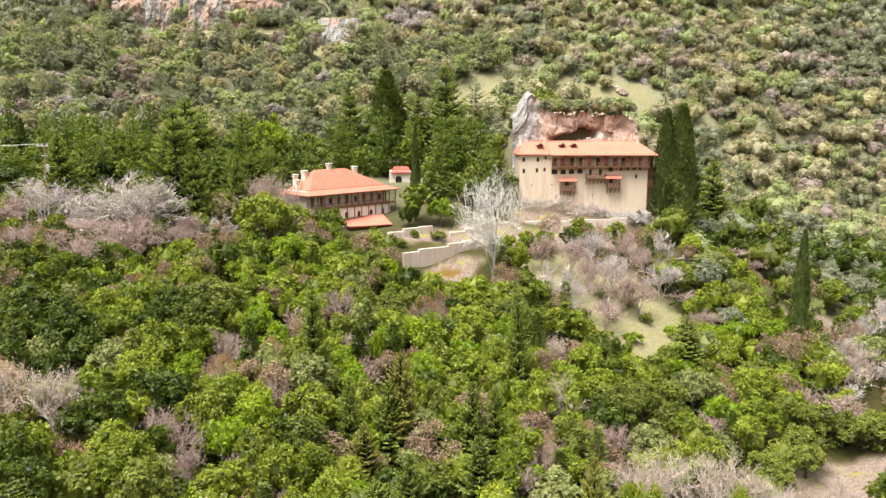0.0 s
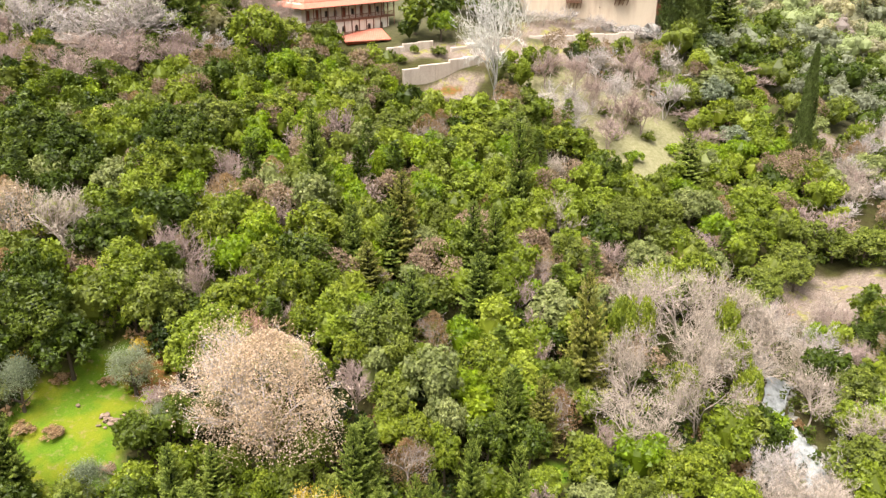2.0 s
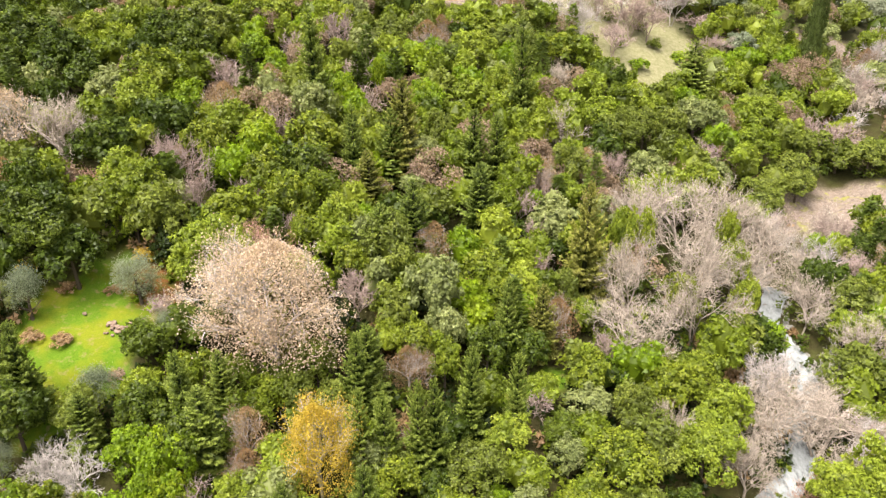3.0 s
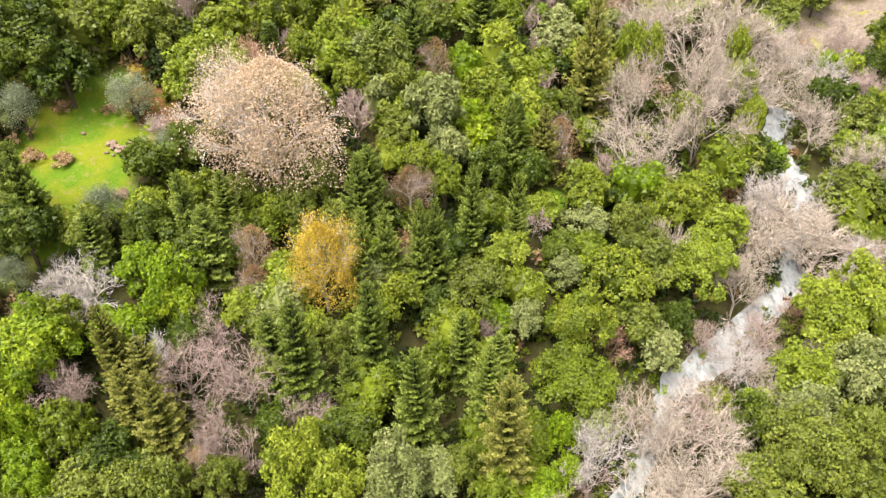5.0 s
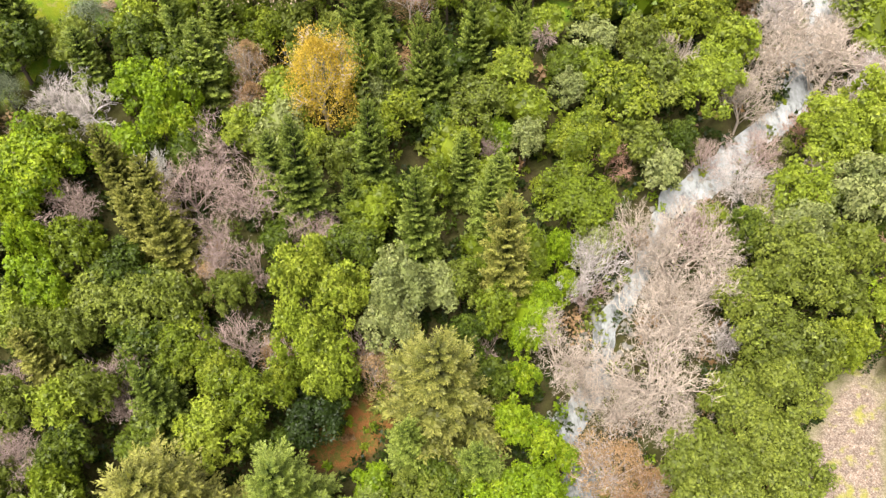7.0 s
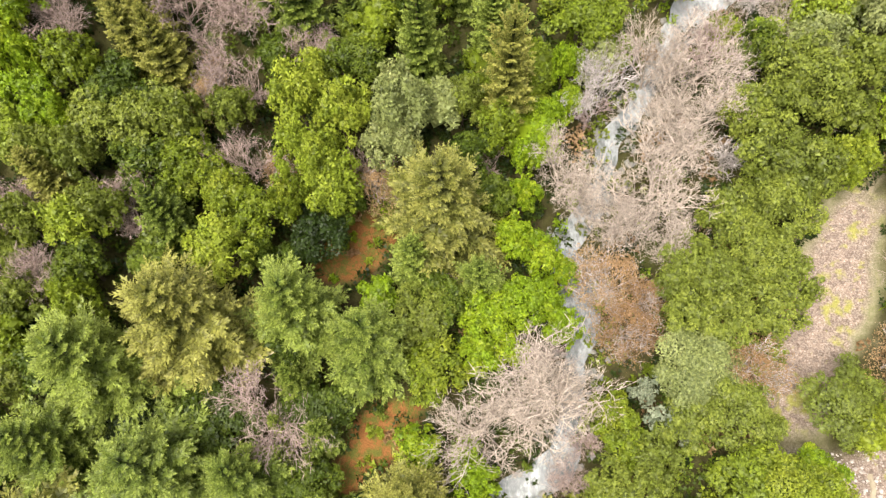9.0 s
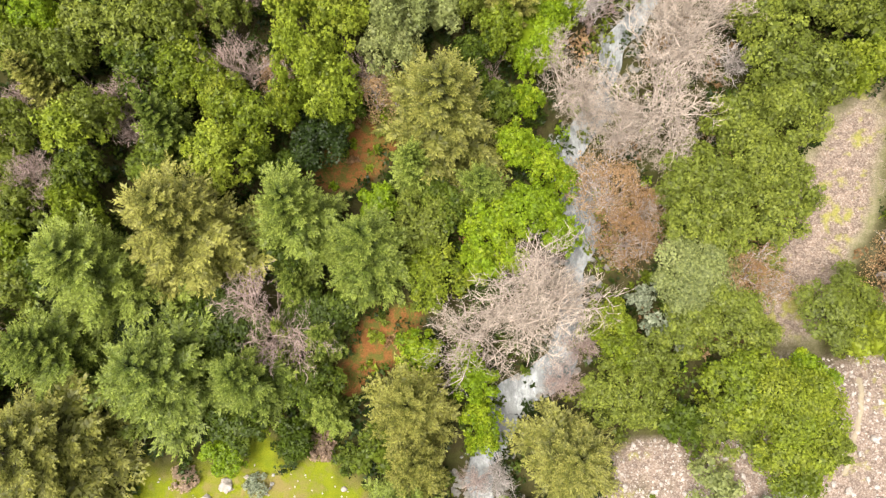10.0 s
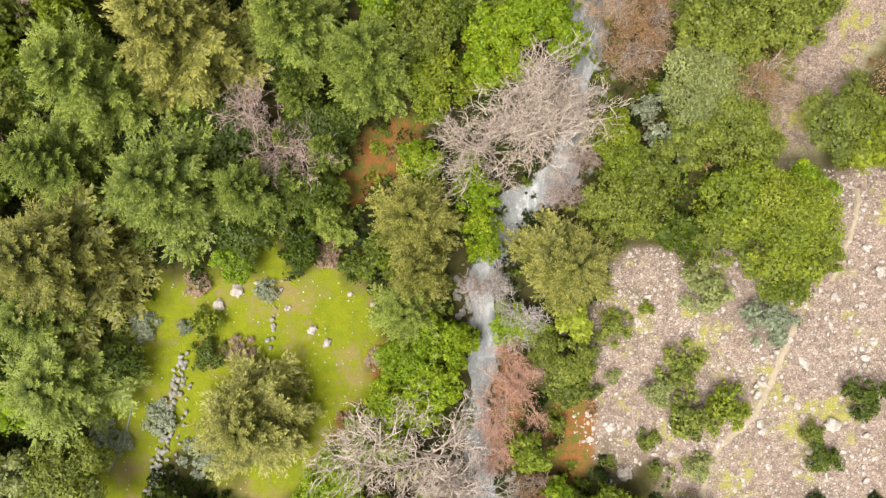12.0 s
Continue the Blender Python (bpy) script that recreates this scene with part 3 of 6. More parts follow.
def airy_crown(R, H, cards, size):
    """Olive: loose puffs of small narrow leaves."""
    c = Cloth()
    n = 16
    d = unit(rng.normal(size=(n, 3)) + (0, 0, 0.4))
    ctr = d * np.array([R * 0.62, R * 0.62, H * 0.26]) + (0, 0, H * 0.62)
    w = rng.integers(0, n, cards)
    at = ctr[w] + rng.normal(size=(cards, 3)) * R * 0.17
    L = size * rng.uniform(0.6, 1.4, cards)
    c.cards(at, unit(rng.normal(size=(cards, 3)) + (0, 0, 0.3)), rng.normal(size=(cards, 3)) + (0, 0, 0.6), L, L * 0.4)
    return c.mesh("crown")


# leaf size at four levels of detail
LEAF = {"broad": (0.38, 0.30, 0.23, 0.17, 0.6), "shrub": (0.22, 0.18, 0.14, 0.11), "fir": (0.42, 0.36, 0.30, 0.20), "bare": (0.6, 0.45, 0.3, 0.2), "other": (0.42, 0.36, 0.28, 0.2)}
# kind: nominal radius and height, and its parts (name, mesh, bark or tone)
SHAPES = {}


def shape(kind, variant, fine):
    key = (kind, variant, fine)
    if key in SHAPES:
        return SHAPES[key]
    if kind == "broad":
        R, H = 3.0, 7.0
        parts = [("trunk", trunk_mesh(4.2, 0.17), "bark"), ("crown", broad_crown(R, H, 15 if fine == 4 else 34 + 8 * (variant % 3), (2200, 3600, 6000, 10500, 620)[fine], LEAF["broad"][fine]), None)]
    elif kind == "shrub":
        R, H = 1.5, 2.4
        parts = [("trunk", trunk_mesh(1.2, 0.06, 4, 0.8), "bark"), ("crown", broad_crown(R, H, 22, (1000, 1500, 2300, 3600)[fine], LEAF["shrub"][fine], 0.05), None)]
    elif kind == "fir":
        R, H = 3.2, 13.0
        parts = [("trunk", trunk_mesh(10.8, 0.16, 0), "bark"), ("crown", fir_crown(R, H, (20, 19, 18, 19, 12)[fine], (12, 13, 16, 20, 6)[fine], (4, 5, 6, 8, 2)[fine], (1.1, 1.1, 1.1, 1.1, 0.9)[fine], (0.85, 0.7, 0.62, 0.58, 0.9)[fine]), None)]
    elif kind == "cypress":
        R, H = 1.2, 14.0
        parts = [("trunk", trunk_mesh(3, 0.2, 0), "bark"), ("crown", cypress_crown(R, H, 7000, 0.42), None)]
    elif kind == "olive":
        R, H = 2.2, 4.5
        parts = [("trunk", trunk_mesh(2.6, 0.16, 6, 1.8, 0.3), "bark"), ("crown", airy_crown(R, H, 6500, 0.16), None)]
    elif kind == "bare":
        R, H = 3.4, 8.0
        tr, tw, ends = bare_tree(H, R, (0, 2, 3, 4)[fine], seed=20 + variant, minimum=(0.03, 0.019, 0.015, 0.013)[fine], thick=0.085)
        parts = [("trunk", tr, None), ("twig_web", tw, None)]
    else:
        R, H = 3.4, 8.0
        tr, tw, ends = bare_tree(H, R, 1, seed=40 + variant, thick=0.1, minimum=0.014)
        parts = [("trunk", tr, "grey"), ("twig_web", tw, "grey"), ("crown", dry_crown(ends, (5000, 7000, 9000, 34000)[fine] * (2 if kind == "yellow" else 1), (0.2, 0.18, 0.16, 0.10)[fine], R, H), None)]
    SHAPES[key] = (R, H, parts)
    return SHAPES[key]


NAMES = {
    "broad": ("evergreen_tree", "evergreen tree", "woodland trees"), "shrub": ("shrub", "shrub", "shrubs"), "fir": ("fir_tree", "fir", "firs"),
    "cypress": ("cypress_tree", "cypress", "cypresses"), "olive": ("olive_tree", "olive tree", "olive trees"), "bare": ("bare_tree", "bare tree", "leafless trees"),
    "dry": ("withered_tree", "tree", "trees with withered leaves"), "yellow": ("yellow_tree", "tree", "trees with withered leaves"),
}
WORDS = {
    "green": "mid-green", "bright": "bright fresh green", "yellowgreen": "yellowish green", "dark": "dark green", "olive": "dull olive-green", "grey": "grey-green",
    "silver": "silvery grey-green", "fir": "light green", "firgold": "golden green", "cypress": "dark green", "pink": "pale pinkish brown", "brown": "rusty brown",
    "yellow": "golden yellow", "deep": "shade-darkened green", "far_fir": "haze-paled green", "far_dark": "haze-paled dark green", "far_green": "haze-paled green", "far_olive": "haze-paled olive", "far_yellowgreen": "haze-paled yellowish green", "pale": "pale", "white": "whitish", "mauve": "mauve-grey", "red": "reddish",
}


def describe(kind, tone):
    w = WORDS[tone]
    return {
        "broad": f"{w} evergreen tree with a dense rounded leafy crown", "shrub": f"low {w} rounded shrub on open ground",
        "fir": f"{w} fir with tiered sprays of needles", "cypress": f"tall slender {w} cypress with a pointed top",
        "olive": f"{w} olive tree with a loose airy crown", "bare": f"leafless {w} tree with a web of fine twigs",
        "dry": f"tree still covered in {w} withered leaves", "yellow": f"tree with {w} autumn leaves",
    }[kind]


PROTOS, FIRST = {}, []


def plant(kind, tone, x, y, width, height, base=None):
    """Stand one tree of that kind on the ground."""
    variants = {"broad": 6, "shrub": 4, "fir": 5, "cypress": 2, "olive": 2, "bare": 4, "dry": 2, "yellow": 1}[kind]
    variant = int(rng.integers(0, variants))
    width *= 1.1 if kind == "bare" and tone in ("pale", "white") else 0.9 if kind == "fir" else 1.0
    # the bigger and nearer a tree, the finer its leaves
    away = math.sqrt(x * x + y * y + 50 * 50)
    fine = next((i for i in range(3) if LEAF.get(kind, LEAF["other"])[i] * width / away < 0.028), 3)
    R, H, parts = shape(kind, variant, fine)
    z = (float(ground(x, y)) if base is None else base) - 0.1
    m = pose(x, y, z, 0, 0, rng.uniform(0, 360)) @ Matrix.Diagonal((width / 2 / R, width / 2 / R, height / H, 1))
    key = (kind, tone, variant, fine)
    if key in PROTOS:
        return copy_thing(PROTOS[key], m)
    name, cat, group = NAMES[kind]
    root = tagged(new(name), describe(kind, tone), cat, group)
    for pn, me, mat in parts:
        ob = new(pn, me)
        ob.parent = root
        if not me.materials:
            me.materials.append(None)
        ob.material_slots[0].link = "OBJECT"
        ob.material_slots[0].material = BARKS[mat] if mat else (BARKS.get(tone) if kind == "bare" else TONES[tone])
    PROTOS[key] = root
    FIRST.append((root, m))
    return root
# ---- trees that stand out: x, y, width, height ----
STANDING = []
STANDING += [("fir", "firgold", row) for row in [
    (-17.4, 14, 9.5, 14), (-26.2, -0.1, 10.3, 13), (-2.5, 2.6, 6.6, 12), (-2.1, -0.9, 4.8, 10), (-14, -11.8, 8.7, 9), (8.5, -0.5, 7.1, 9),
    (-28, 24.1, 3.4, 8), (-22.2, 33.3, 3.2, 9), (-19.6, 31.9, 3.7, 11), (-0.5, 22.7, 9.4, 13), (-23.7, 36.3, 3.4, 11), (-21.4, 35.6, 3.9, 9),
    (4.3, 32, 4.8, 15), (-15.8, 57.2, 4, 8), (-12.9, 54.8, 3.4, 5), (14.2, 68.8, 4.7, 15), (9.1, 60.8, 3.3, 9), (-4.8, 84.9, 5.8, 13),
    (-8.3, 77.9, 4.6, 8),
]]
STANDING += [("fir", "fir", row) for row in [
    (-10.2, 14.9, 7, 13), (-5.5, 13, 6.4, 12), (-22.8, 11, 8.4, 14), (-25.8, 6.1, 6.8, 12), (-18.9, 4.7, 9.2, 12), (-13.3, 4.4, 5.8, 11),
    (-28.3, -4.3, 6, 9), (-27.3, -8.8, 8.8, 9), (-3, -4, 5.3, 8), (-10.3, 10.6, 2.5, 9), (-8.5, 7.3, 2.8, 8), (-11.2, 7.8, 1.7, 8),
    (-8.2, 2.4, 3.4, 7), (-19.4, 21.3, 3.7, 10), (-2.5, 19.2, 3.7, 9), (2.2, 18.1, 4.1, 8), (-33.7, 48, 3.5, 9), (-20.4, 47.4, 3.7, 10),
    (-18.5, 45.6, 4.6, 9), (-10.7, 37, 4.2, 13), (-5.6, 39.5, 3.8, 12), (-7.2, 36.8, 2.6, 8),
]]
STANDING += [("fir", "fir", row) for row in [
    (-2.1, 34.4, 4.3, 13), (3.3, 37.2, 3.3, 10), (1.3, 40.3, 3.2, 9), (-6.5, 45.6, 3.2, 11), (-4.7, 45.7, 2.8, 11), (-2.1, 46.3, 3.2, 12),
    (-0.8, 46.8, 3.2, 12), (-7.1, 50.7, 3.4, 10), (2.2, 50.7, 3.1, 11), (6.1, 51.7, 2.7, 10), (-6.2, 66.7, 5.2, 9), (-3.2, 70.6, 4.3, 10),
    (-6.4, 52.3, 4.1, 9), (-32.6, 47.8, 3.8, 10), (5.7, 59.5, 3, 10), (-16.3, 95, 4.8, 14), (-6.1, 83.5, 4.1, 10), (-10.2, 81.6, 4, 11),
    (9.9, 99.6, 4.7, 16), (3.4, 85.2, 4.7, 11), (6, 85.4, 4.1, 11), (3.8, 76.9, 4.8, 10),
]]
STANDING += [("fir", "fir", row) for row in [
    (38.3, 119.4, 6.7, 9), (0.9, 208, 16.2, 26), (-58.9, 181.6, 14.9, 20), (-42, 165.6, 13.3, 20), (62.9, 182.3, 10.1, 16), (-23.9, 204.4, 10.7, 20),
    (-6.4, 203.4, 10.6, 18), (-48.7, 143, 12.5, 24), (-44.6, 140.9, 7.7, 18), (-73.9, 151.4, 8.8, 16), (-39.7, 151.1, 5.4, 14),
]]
STANDING += [("broad", "green", row) for row in [
    (-24.8, 15.1, 4, 8), (-1, 12, 4.7, 6), (11.4, 9, 4.3, 6), (12.4, 6.7, 3.2, 5), (19.7, 4.2, 6.4, 6), (22.6, 2.8, 7, 6.5),
    (22.4, -0.3, 6.4, 5.5), (-26.3, 31.6, 4.3, 7), (-18.5, 25.9, 4.8, 6), (-16.4, 24.3, 4.4, 6), (-13.4, 22.1, 4.8, 7), (-11.3, 23.4, 3.2, 7),
    (-9.6, 32.6, 3.7, 6), (3.6, 29.3, 3.8, 7), (27.8, 26, 3.9, 7), (-28.9, 38.9, 4.2, 7), (-17.2, 51.7, 3.2, 5), (-20.5, 50.6, 4.1, 6),
    (-14.2, 49.6, 3.7, 6), (-0, 55.1, 3.9, 6), (-4.1, 44.7, 4.1, 6), (-1.3, 39, 4, 6),
]]
STANDING += [("broad", "green", row) for row in [
    (10.9, 43.7, 6.6, 7.5), (10.3, 38.9, 6.9, 7.5), (14.7, 48.4, 6.4, 7), (20.7, 57, 5.7, 7), (23.7, 59.3, 6.3, 7), (13.2, 56.8, 4.6, 6),
    (-30.2, 67.8, 6.8, 8), (-29.3, 65.8, 3.6, 6), (-20.2, 68.2, 6.4, 7), (-15.8, 70.5, 5.4, 8), (-13.6, 74.5, 5.1, 7), (-13.4, 67.5, 4.1, 6),
    (-9, 64.5, 4, 6), (-2.5, 56.8, 4, 6), (3.9, 66, 6, 7), (5, 63.9, 5.4, 6), (24.3, 68.7, 3.7, 8), (33.1, 92.7, 6.3, 7),
    (-27.6, 112, 7.2, 7), (-34.2, 89.7, 8.6, 9), (-25.4, 78.9, 5.5, 8), (-14.5, 83.4, 7, 8),
]]
STANDING += [("broad", "green", row) for row in [
    (-18.7, 75, 6.5, 8), (18.1, 117.3, 7.8, 7), (44.5, 105.5, 8.1, 7), (5.5, 120.3, 8, 6),
]]
STANDING += [("broad", "olive", row) for row in [
    (-27.4, -16, 7.6, 7), (-29.2, 10.5, 4.6, 6), (-1.8, 15.4, 4.7, 6), (17.6, 15.6, 4.9, 6), (22.4, 16, 4.8, 6), (20.1, 15.1, 4.5, 6),
    (19.9, 8.7, 5.7, 6), (16.5, 8.1, 4.7, 5), (21.9, 12.7, 3.4, 4), (13.9, 6.2, 4.3, 5), (11.3, 3.9, 4.3, 5), (13.5, 2.7, 3.9, 5),
    (18.8, 1.9, 4.6, 5), (24.9, 0.4, 3, 4.5), (26.5, 9.2, 6.3, 4.5), (8.9, -7.8, 4.1, 4.5), (8.5, -9.5, 3.3, 4), (7.1, -6.3, 2.9, 4),
    (-28.6, 25.8, 3.9, 7), (-26, 25.6, 3.9, 7), (-29.1, 21, 3.9, 7), (-24.1, 22, 3.9, 7),
]]
STANDING += [("broad", "olive", row) for row in [
    (-24.5, 28.3, 5.2, 6), (-21.4, 28.5, 4.8, 6), (-19, 28.4, 4, 7), (-15.5, 29.4, 3.6, 6), (-29.2, 16, 3.9, 6), (1.1, 31.4, 3.4, 7),
    (22.4, 30.2, 4.9, 8), (25.8, 32, 6.5, 9), (23.6, 25.2, 6.8, 9), (23, 22.7, 5.9, 8), (20.2, 22.4, 4.8, 7), (21.8, 19.8, 5.5, 7),
    (17.6, 19.2, 5.2, 6), (23.7, 17.9, 4.3, 6), (19.8, 17.8, 4.4, 6), (16.6, 18.3, 3.7, 5), (30.1, 33.1, 4.8, 8), (28.8, 29.5, 4, 7),
    (-12.5, 50.7, 4.2, 6), (-10.8, 52.6, 3.7, 6), (-9.3, 50.2, 3.7, 5), (-8.4, 40.4, 3.6, 6),
]]
STANDING += [("broad", "olive", row) for row in [
    (2.4, 46.3, 5.2, 6), (18, 50.9, 6, 7), (16.8, 54.6, 4.1, 6), (16.3, 45.6, 4.9, 6), (41.2, 62.9, 6.6, 7), (-26.6, 65.3, 6.1, 8),
    (-5.3, 66.2, 6.2, 8), (-4.6, 60, 4.6, 6), (11.9, 66.7, 3.4, 6), (42.2, 94.3, 7.3, 6), (50, 101.3, 5.4, 5), (45.4, 73.2, 5.6, 6),
    (-31.5, 105.4, 8.3, 8), (-7.9, 113.9, 8.2, 6), (9.4, 115.4, 9.2, 7), (22.3, 98.2, 8.3, 7), (27.3, 101.7, 5.7, 7), (31.9, 105.6, 5.1, 6),
    (54.7, 110.7, 7.2, 6), (60, 111.3, 7.2, 6), (63.3, 108.5, 7.6, 6), (50.2, 104.9, 6.9, 5),
]]
STANDING += [("broad", "olive", row) for row in [
    (15.5, 88.9, 5.1, 7), (-0.5, 90.4, 4.1, 7),
]]
STANDING += [("broad", "dark", row) for row in [
    (-15.5, 8.7, 6.3, 5), (-9.3, 8.8, 5.9, 5), (-9.4, 4.2, 4.4, 5), (-14.4, 1.4, 4.5, 4), (-11.5, 13, 3.5, 5), (-29.8, 5.1, 3.5, 6),
    (-30.7, -6.5, 2.4, 4), (-23.6, -7.7, 3.3, 4), (0.1, 16.5, 3.5, 6), (-23.6, 30.3, 4.8, 6), (-21.6, 25.5, 4.4, 6), (-19.9, 23.6, 2.8, 5),
    (-13.3, 19.6, 2.4, 6), (-7.2, 33.7, 5, 6), (-7.9, 23.3, 3.3, 5), (-25.1, 18.4, 3.9, 6), (3.2, 24.6, 3.8, 6), (2, 27.9, 3.4, 6),
    (23.7, 36, 3.8, 7), (-32.6, 45.4, 5.2, 7), (-23.8, 47.5, 4.5, 6), (-19.4, 45.4, 5.3, 7),
]]
STANDING += [("broad", "dark", row) for row in [
    (-22.8, 40.4, 2.6, 4), (-0.9, 45, 3.8, 5), (-4.5, 39, 3.1, 5), (3.9, 57.7, 4.5, 6), (7.8, 58.2, 4, 6), (20.5, 47.2, 3.5, 5),
    (-36, 61.7, 8.3, 9), (-33.2, 60.3, 5.9, 7), (-38.2, 65.7, 5, 9), (52.4, 85.8, 3.9, 4), (30.1, 68.5, 4.2, 5), (-50.8, 95.7, 9.6, 9),
    (-45.3, 91.9, 8, 9), (-50.4, 89.6, 5.9, 8), (-42.3, 89.9, 6, 7), (-35.9, 102.8, 7.4, 8), (-32.2, 99.3, 7.2, 8), (-30.8, 81.5, 7.4, 8),
    (-34.9, 75.8, 7, 8), (-15, 77.6, 6.1, 8), (-84.1, 154.7, 11.5, 9), (-70.9, 163.1, 10.3, 9),
]]
STANDING += [("broad", "dark", row) for row in [
    (-28.4, 176.1, 7.7, 9),
]]
# Trees in the deep tone, with gap shade in their leaf colour.
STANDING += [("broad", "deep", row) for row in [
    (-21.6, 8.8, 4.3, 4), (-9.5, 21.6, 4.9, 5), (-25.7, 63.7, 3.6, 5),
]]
STANDING += [("broad", "bright", row) for row in [
    (3.2, 15.5, 4.7, 6), (6.2, 16.9, 4.3, 6), (8.1, 15.2, 3.6, 6), (2.1, 13, 3.6, 5), (4.3, 13.4, 3.2, 5), (-1.8, 6.6, 3.6, 5),
    (23.6, 4.9, 4.1, 5), (8.3, -17.1, 2.5, 4), (-2, -5.5, 4.1, 5), (0.1, -5.9, 3.3, 5), (-3, -7.5, 4.5, 5.5), (-0.7, -8.7, 4.5, 6),
    (-4.6, -10.5, 4.1, 5), (-1.9, -11.3, 3.7, 5), (-6.3, -13.5, 3.9, 4.5), (-8, -16.3, 4.6, 4.5), (-4.2, -13.4, 3.3, 5), (-9.7, -17.9, 3.8, 4),
    (1.1, -6, 2.5, 4.5), (2, 4.7, 3.6, 6), (2.3, 2.3, 3.2, 6), (1.4, 6.3, 2.4, 5),
]]
STANDING += [("broad", "bright", row) for row in [
    (2.5, 0.7, 2.5, 5), (4.9, -4.9, 3.8, 4), (7, -5.5, 2.3, 3), (-15.5, -0.6, 3.3, 3.5), (-29.6, 31.9, 3.1, 7), (-28.8, 29.4, 4.3, 6),
    (-27.6, 28.3, 2.8, 5), (8.9, 34.7, 2.8, 7), (7.6, 31.1, 3.3, 6), (5.8, 27.8, 2.8, 6), (5.6, 24.8, 2.8, 6), (4.7, 21.6, 3.7, 6),
    (6.8, 20.3, 3.5, 6), (8.6, 19.4, 3, 5), (9.5, 32.8, 2.6, 5), (-29.6, 37.1, 6.8, 8), (-31.5, 34.5, 4.5, 7), (-23.7, 44.1, 4.2, 6),
    (-20.7, 43.7, 4.4, 7), (-21.9, 41.7, 3.5, 6), (-20.2, 42, 3.1, 5), (25, 37.4, 3.6, 5),
]]
STANDING += [("broad", "bright", row) for row in [
    (-11.8, 63.4, 2.9, 4), (46.6, 86, 3.9, 5), (-25.1, 102.8, 5.5, 7), (-30.1, 88, 5.3, 7), (-20.5, 81.3, 6, 7), (-12.5, 94.9, 4.5, 7),
    (-8.5, 100.3, 2.1, 7), (-2.7, 97, 5.4, 7), (50.4, 131.1, 6.3, 5), (-25.3, 125.6, 7.5, 8), (-42.6, 193, 10.7, 14), (-33.3, 143.7, 6.4, 9),
    (-0.5, 156.5, 5.7, 6),
]]
STANDING += [("broad", "grey", row) for row in [
    (17.3, 11.8, 7.2, 6), (-3.6, 30.2, 5.1, 9), (-4.2, 27.8, 4.5, 7), (11.8, 36, 4, 6), (27.2, 35.5, 5.4, 8), (-5.7, 45.8, 3.2, 6),
    (13.2, 54.2, 4.3, 5), (10.6, 49.3, 3.5, 5), (6.7, 44.3, 3.8, 6), (18.4, 43.9, 4.4, 6), (32.1, 37.8, 5.6, 9), (-8.2, 68.7, 3.9, 6),
    (-1, 60.9, 5.8, 9), (0.1, 57.9, 4.1, 7), (12.1, 78.3, 6.8, 7), (-13.1, 117.6, 4.5, 6), (-11.6, 109.1, 5, 6), (-38.6, 88.3, 5.5, 7),
    (-16, 89.7, 6.2, 8), (-3.1, 85.6, 5.6, 6), (36, 107.7, 7.6, 7), (25.8, 93.8, 6.2, 6),
]]
STANDING += [("broad", "grey", row) for row in [
    (35.8, 96.5, 5.6, 6), (76.5, 136.4, 10.5, 7), (70, 147.6, 8.4, 5), (52.6, 150.6, 10.5, 7),
]]
STANDING += [("shrub", "silver", row) for row in [
    (15.9, 8.6, 3.9, 4), (14, 10.7, 2.4, 4), (22.4, -3.9, 4.3, 2.6), (-13.7, -2.6, 2, 1), (-19.8, -5.4, 1.4, 0.8), (-22.8, -5.2, 2.6, 0.9),
    (-21.5, -12.3, 3, 1.1), (-18.2, -15.3, 3.6, 1), (-25.8, -13.5, 2.6, 1), (-24.5, -14.2, 2.1, 1),
]]
STANDING += [("shrub", "grey", row) for row in [
    (18.2, -2, 4, 2.6), (15.3, -9.4, 3, 2.2), (18.1, -15, 2.5, 2), (12.2, -8.7, 1.4, 0.9), (10.2, -6.6, 2.2, 2.5),
]]
STANDING += [("shrub", "green", row) for row in [
    (14.4, -3.5, 1.3, 0.9), (19.6, -10.3, 3.5, 2.8), (-17.9, -5, 2.6, 1.8),
]]
STANDING += [("shrub", "olive", row) for row in [
    (12.1, -4.8, 2.9, 2.2), (16.6, -7.7, 3.6, 2.4), (17.4, -11.4, 4, 2.8), (14.7, -13.3, 1.9, 1.4), (12.1, -15.2, 1.3, 0.8), (25.3, -11.9, 1.9, 1.6),
    (8.1, -12.4, 1.8, 2.5),
]]
STANDING += [("shrub", "dark", row) for row in [
    (28.3, -9.2, 3.3, 2.6), (26, -13.6, 2.7, 2), (-18, -7.4, 2.9, 1.8), (-7.3, -0.6, 2.5, 2),
]]
STANDING += [("broad", "yellowgreen", row) for row in [
    (6, -14.2, 3.5, 5), (-25.7, 21.1, 4.3, 7), (-15.7, 19.3, 5.1, 8), (-10.4, 29.3, 4.7, 10), (-7.7, 29, 4.8, 9), (-9.7, 25.5, 4.5, 10),
    (-8.1, 24.2, 4.6, 8), (-16, 42.2, 3.6, 5), (-10.3, 41.5, 2.7, 5), (5.3, 49.9, 4.4, 5), (26.2, 55.8, 5.2, 7), (23, 51.6, 7.1, 7),
    (31.6, 43.6, 7.8, 10), (35.3, 46.7, 5.2, 9), (28.3, 38.8, 5.3, 8), (22.2, 39.5, 3.3, 4), (-21.5, 61.9, 7, 8), (-19.3, 62.5, 4.6, 7),
    (-23, 60.8, 4.5, 6), (-10.4, 69.8, 4.6, 7), (19.3, 75.1, 3.7, 10), (22, 76.3, 3.3, 10),
]]
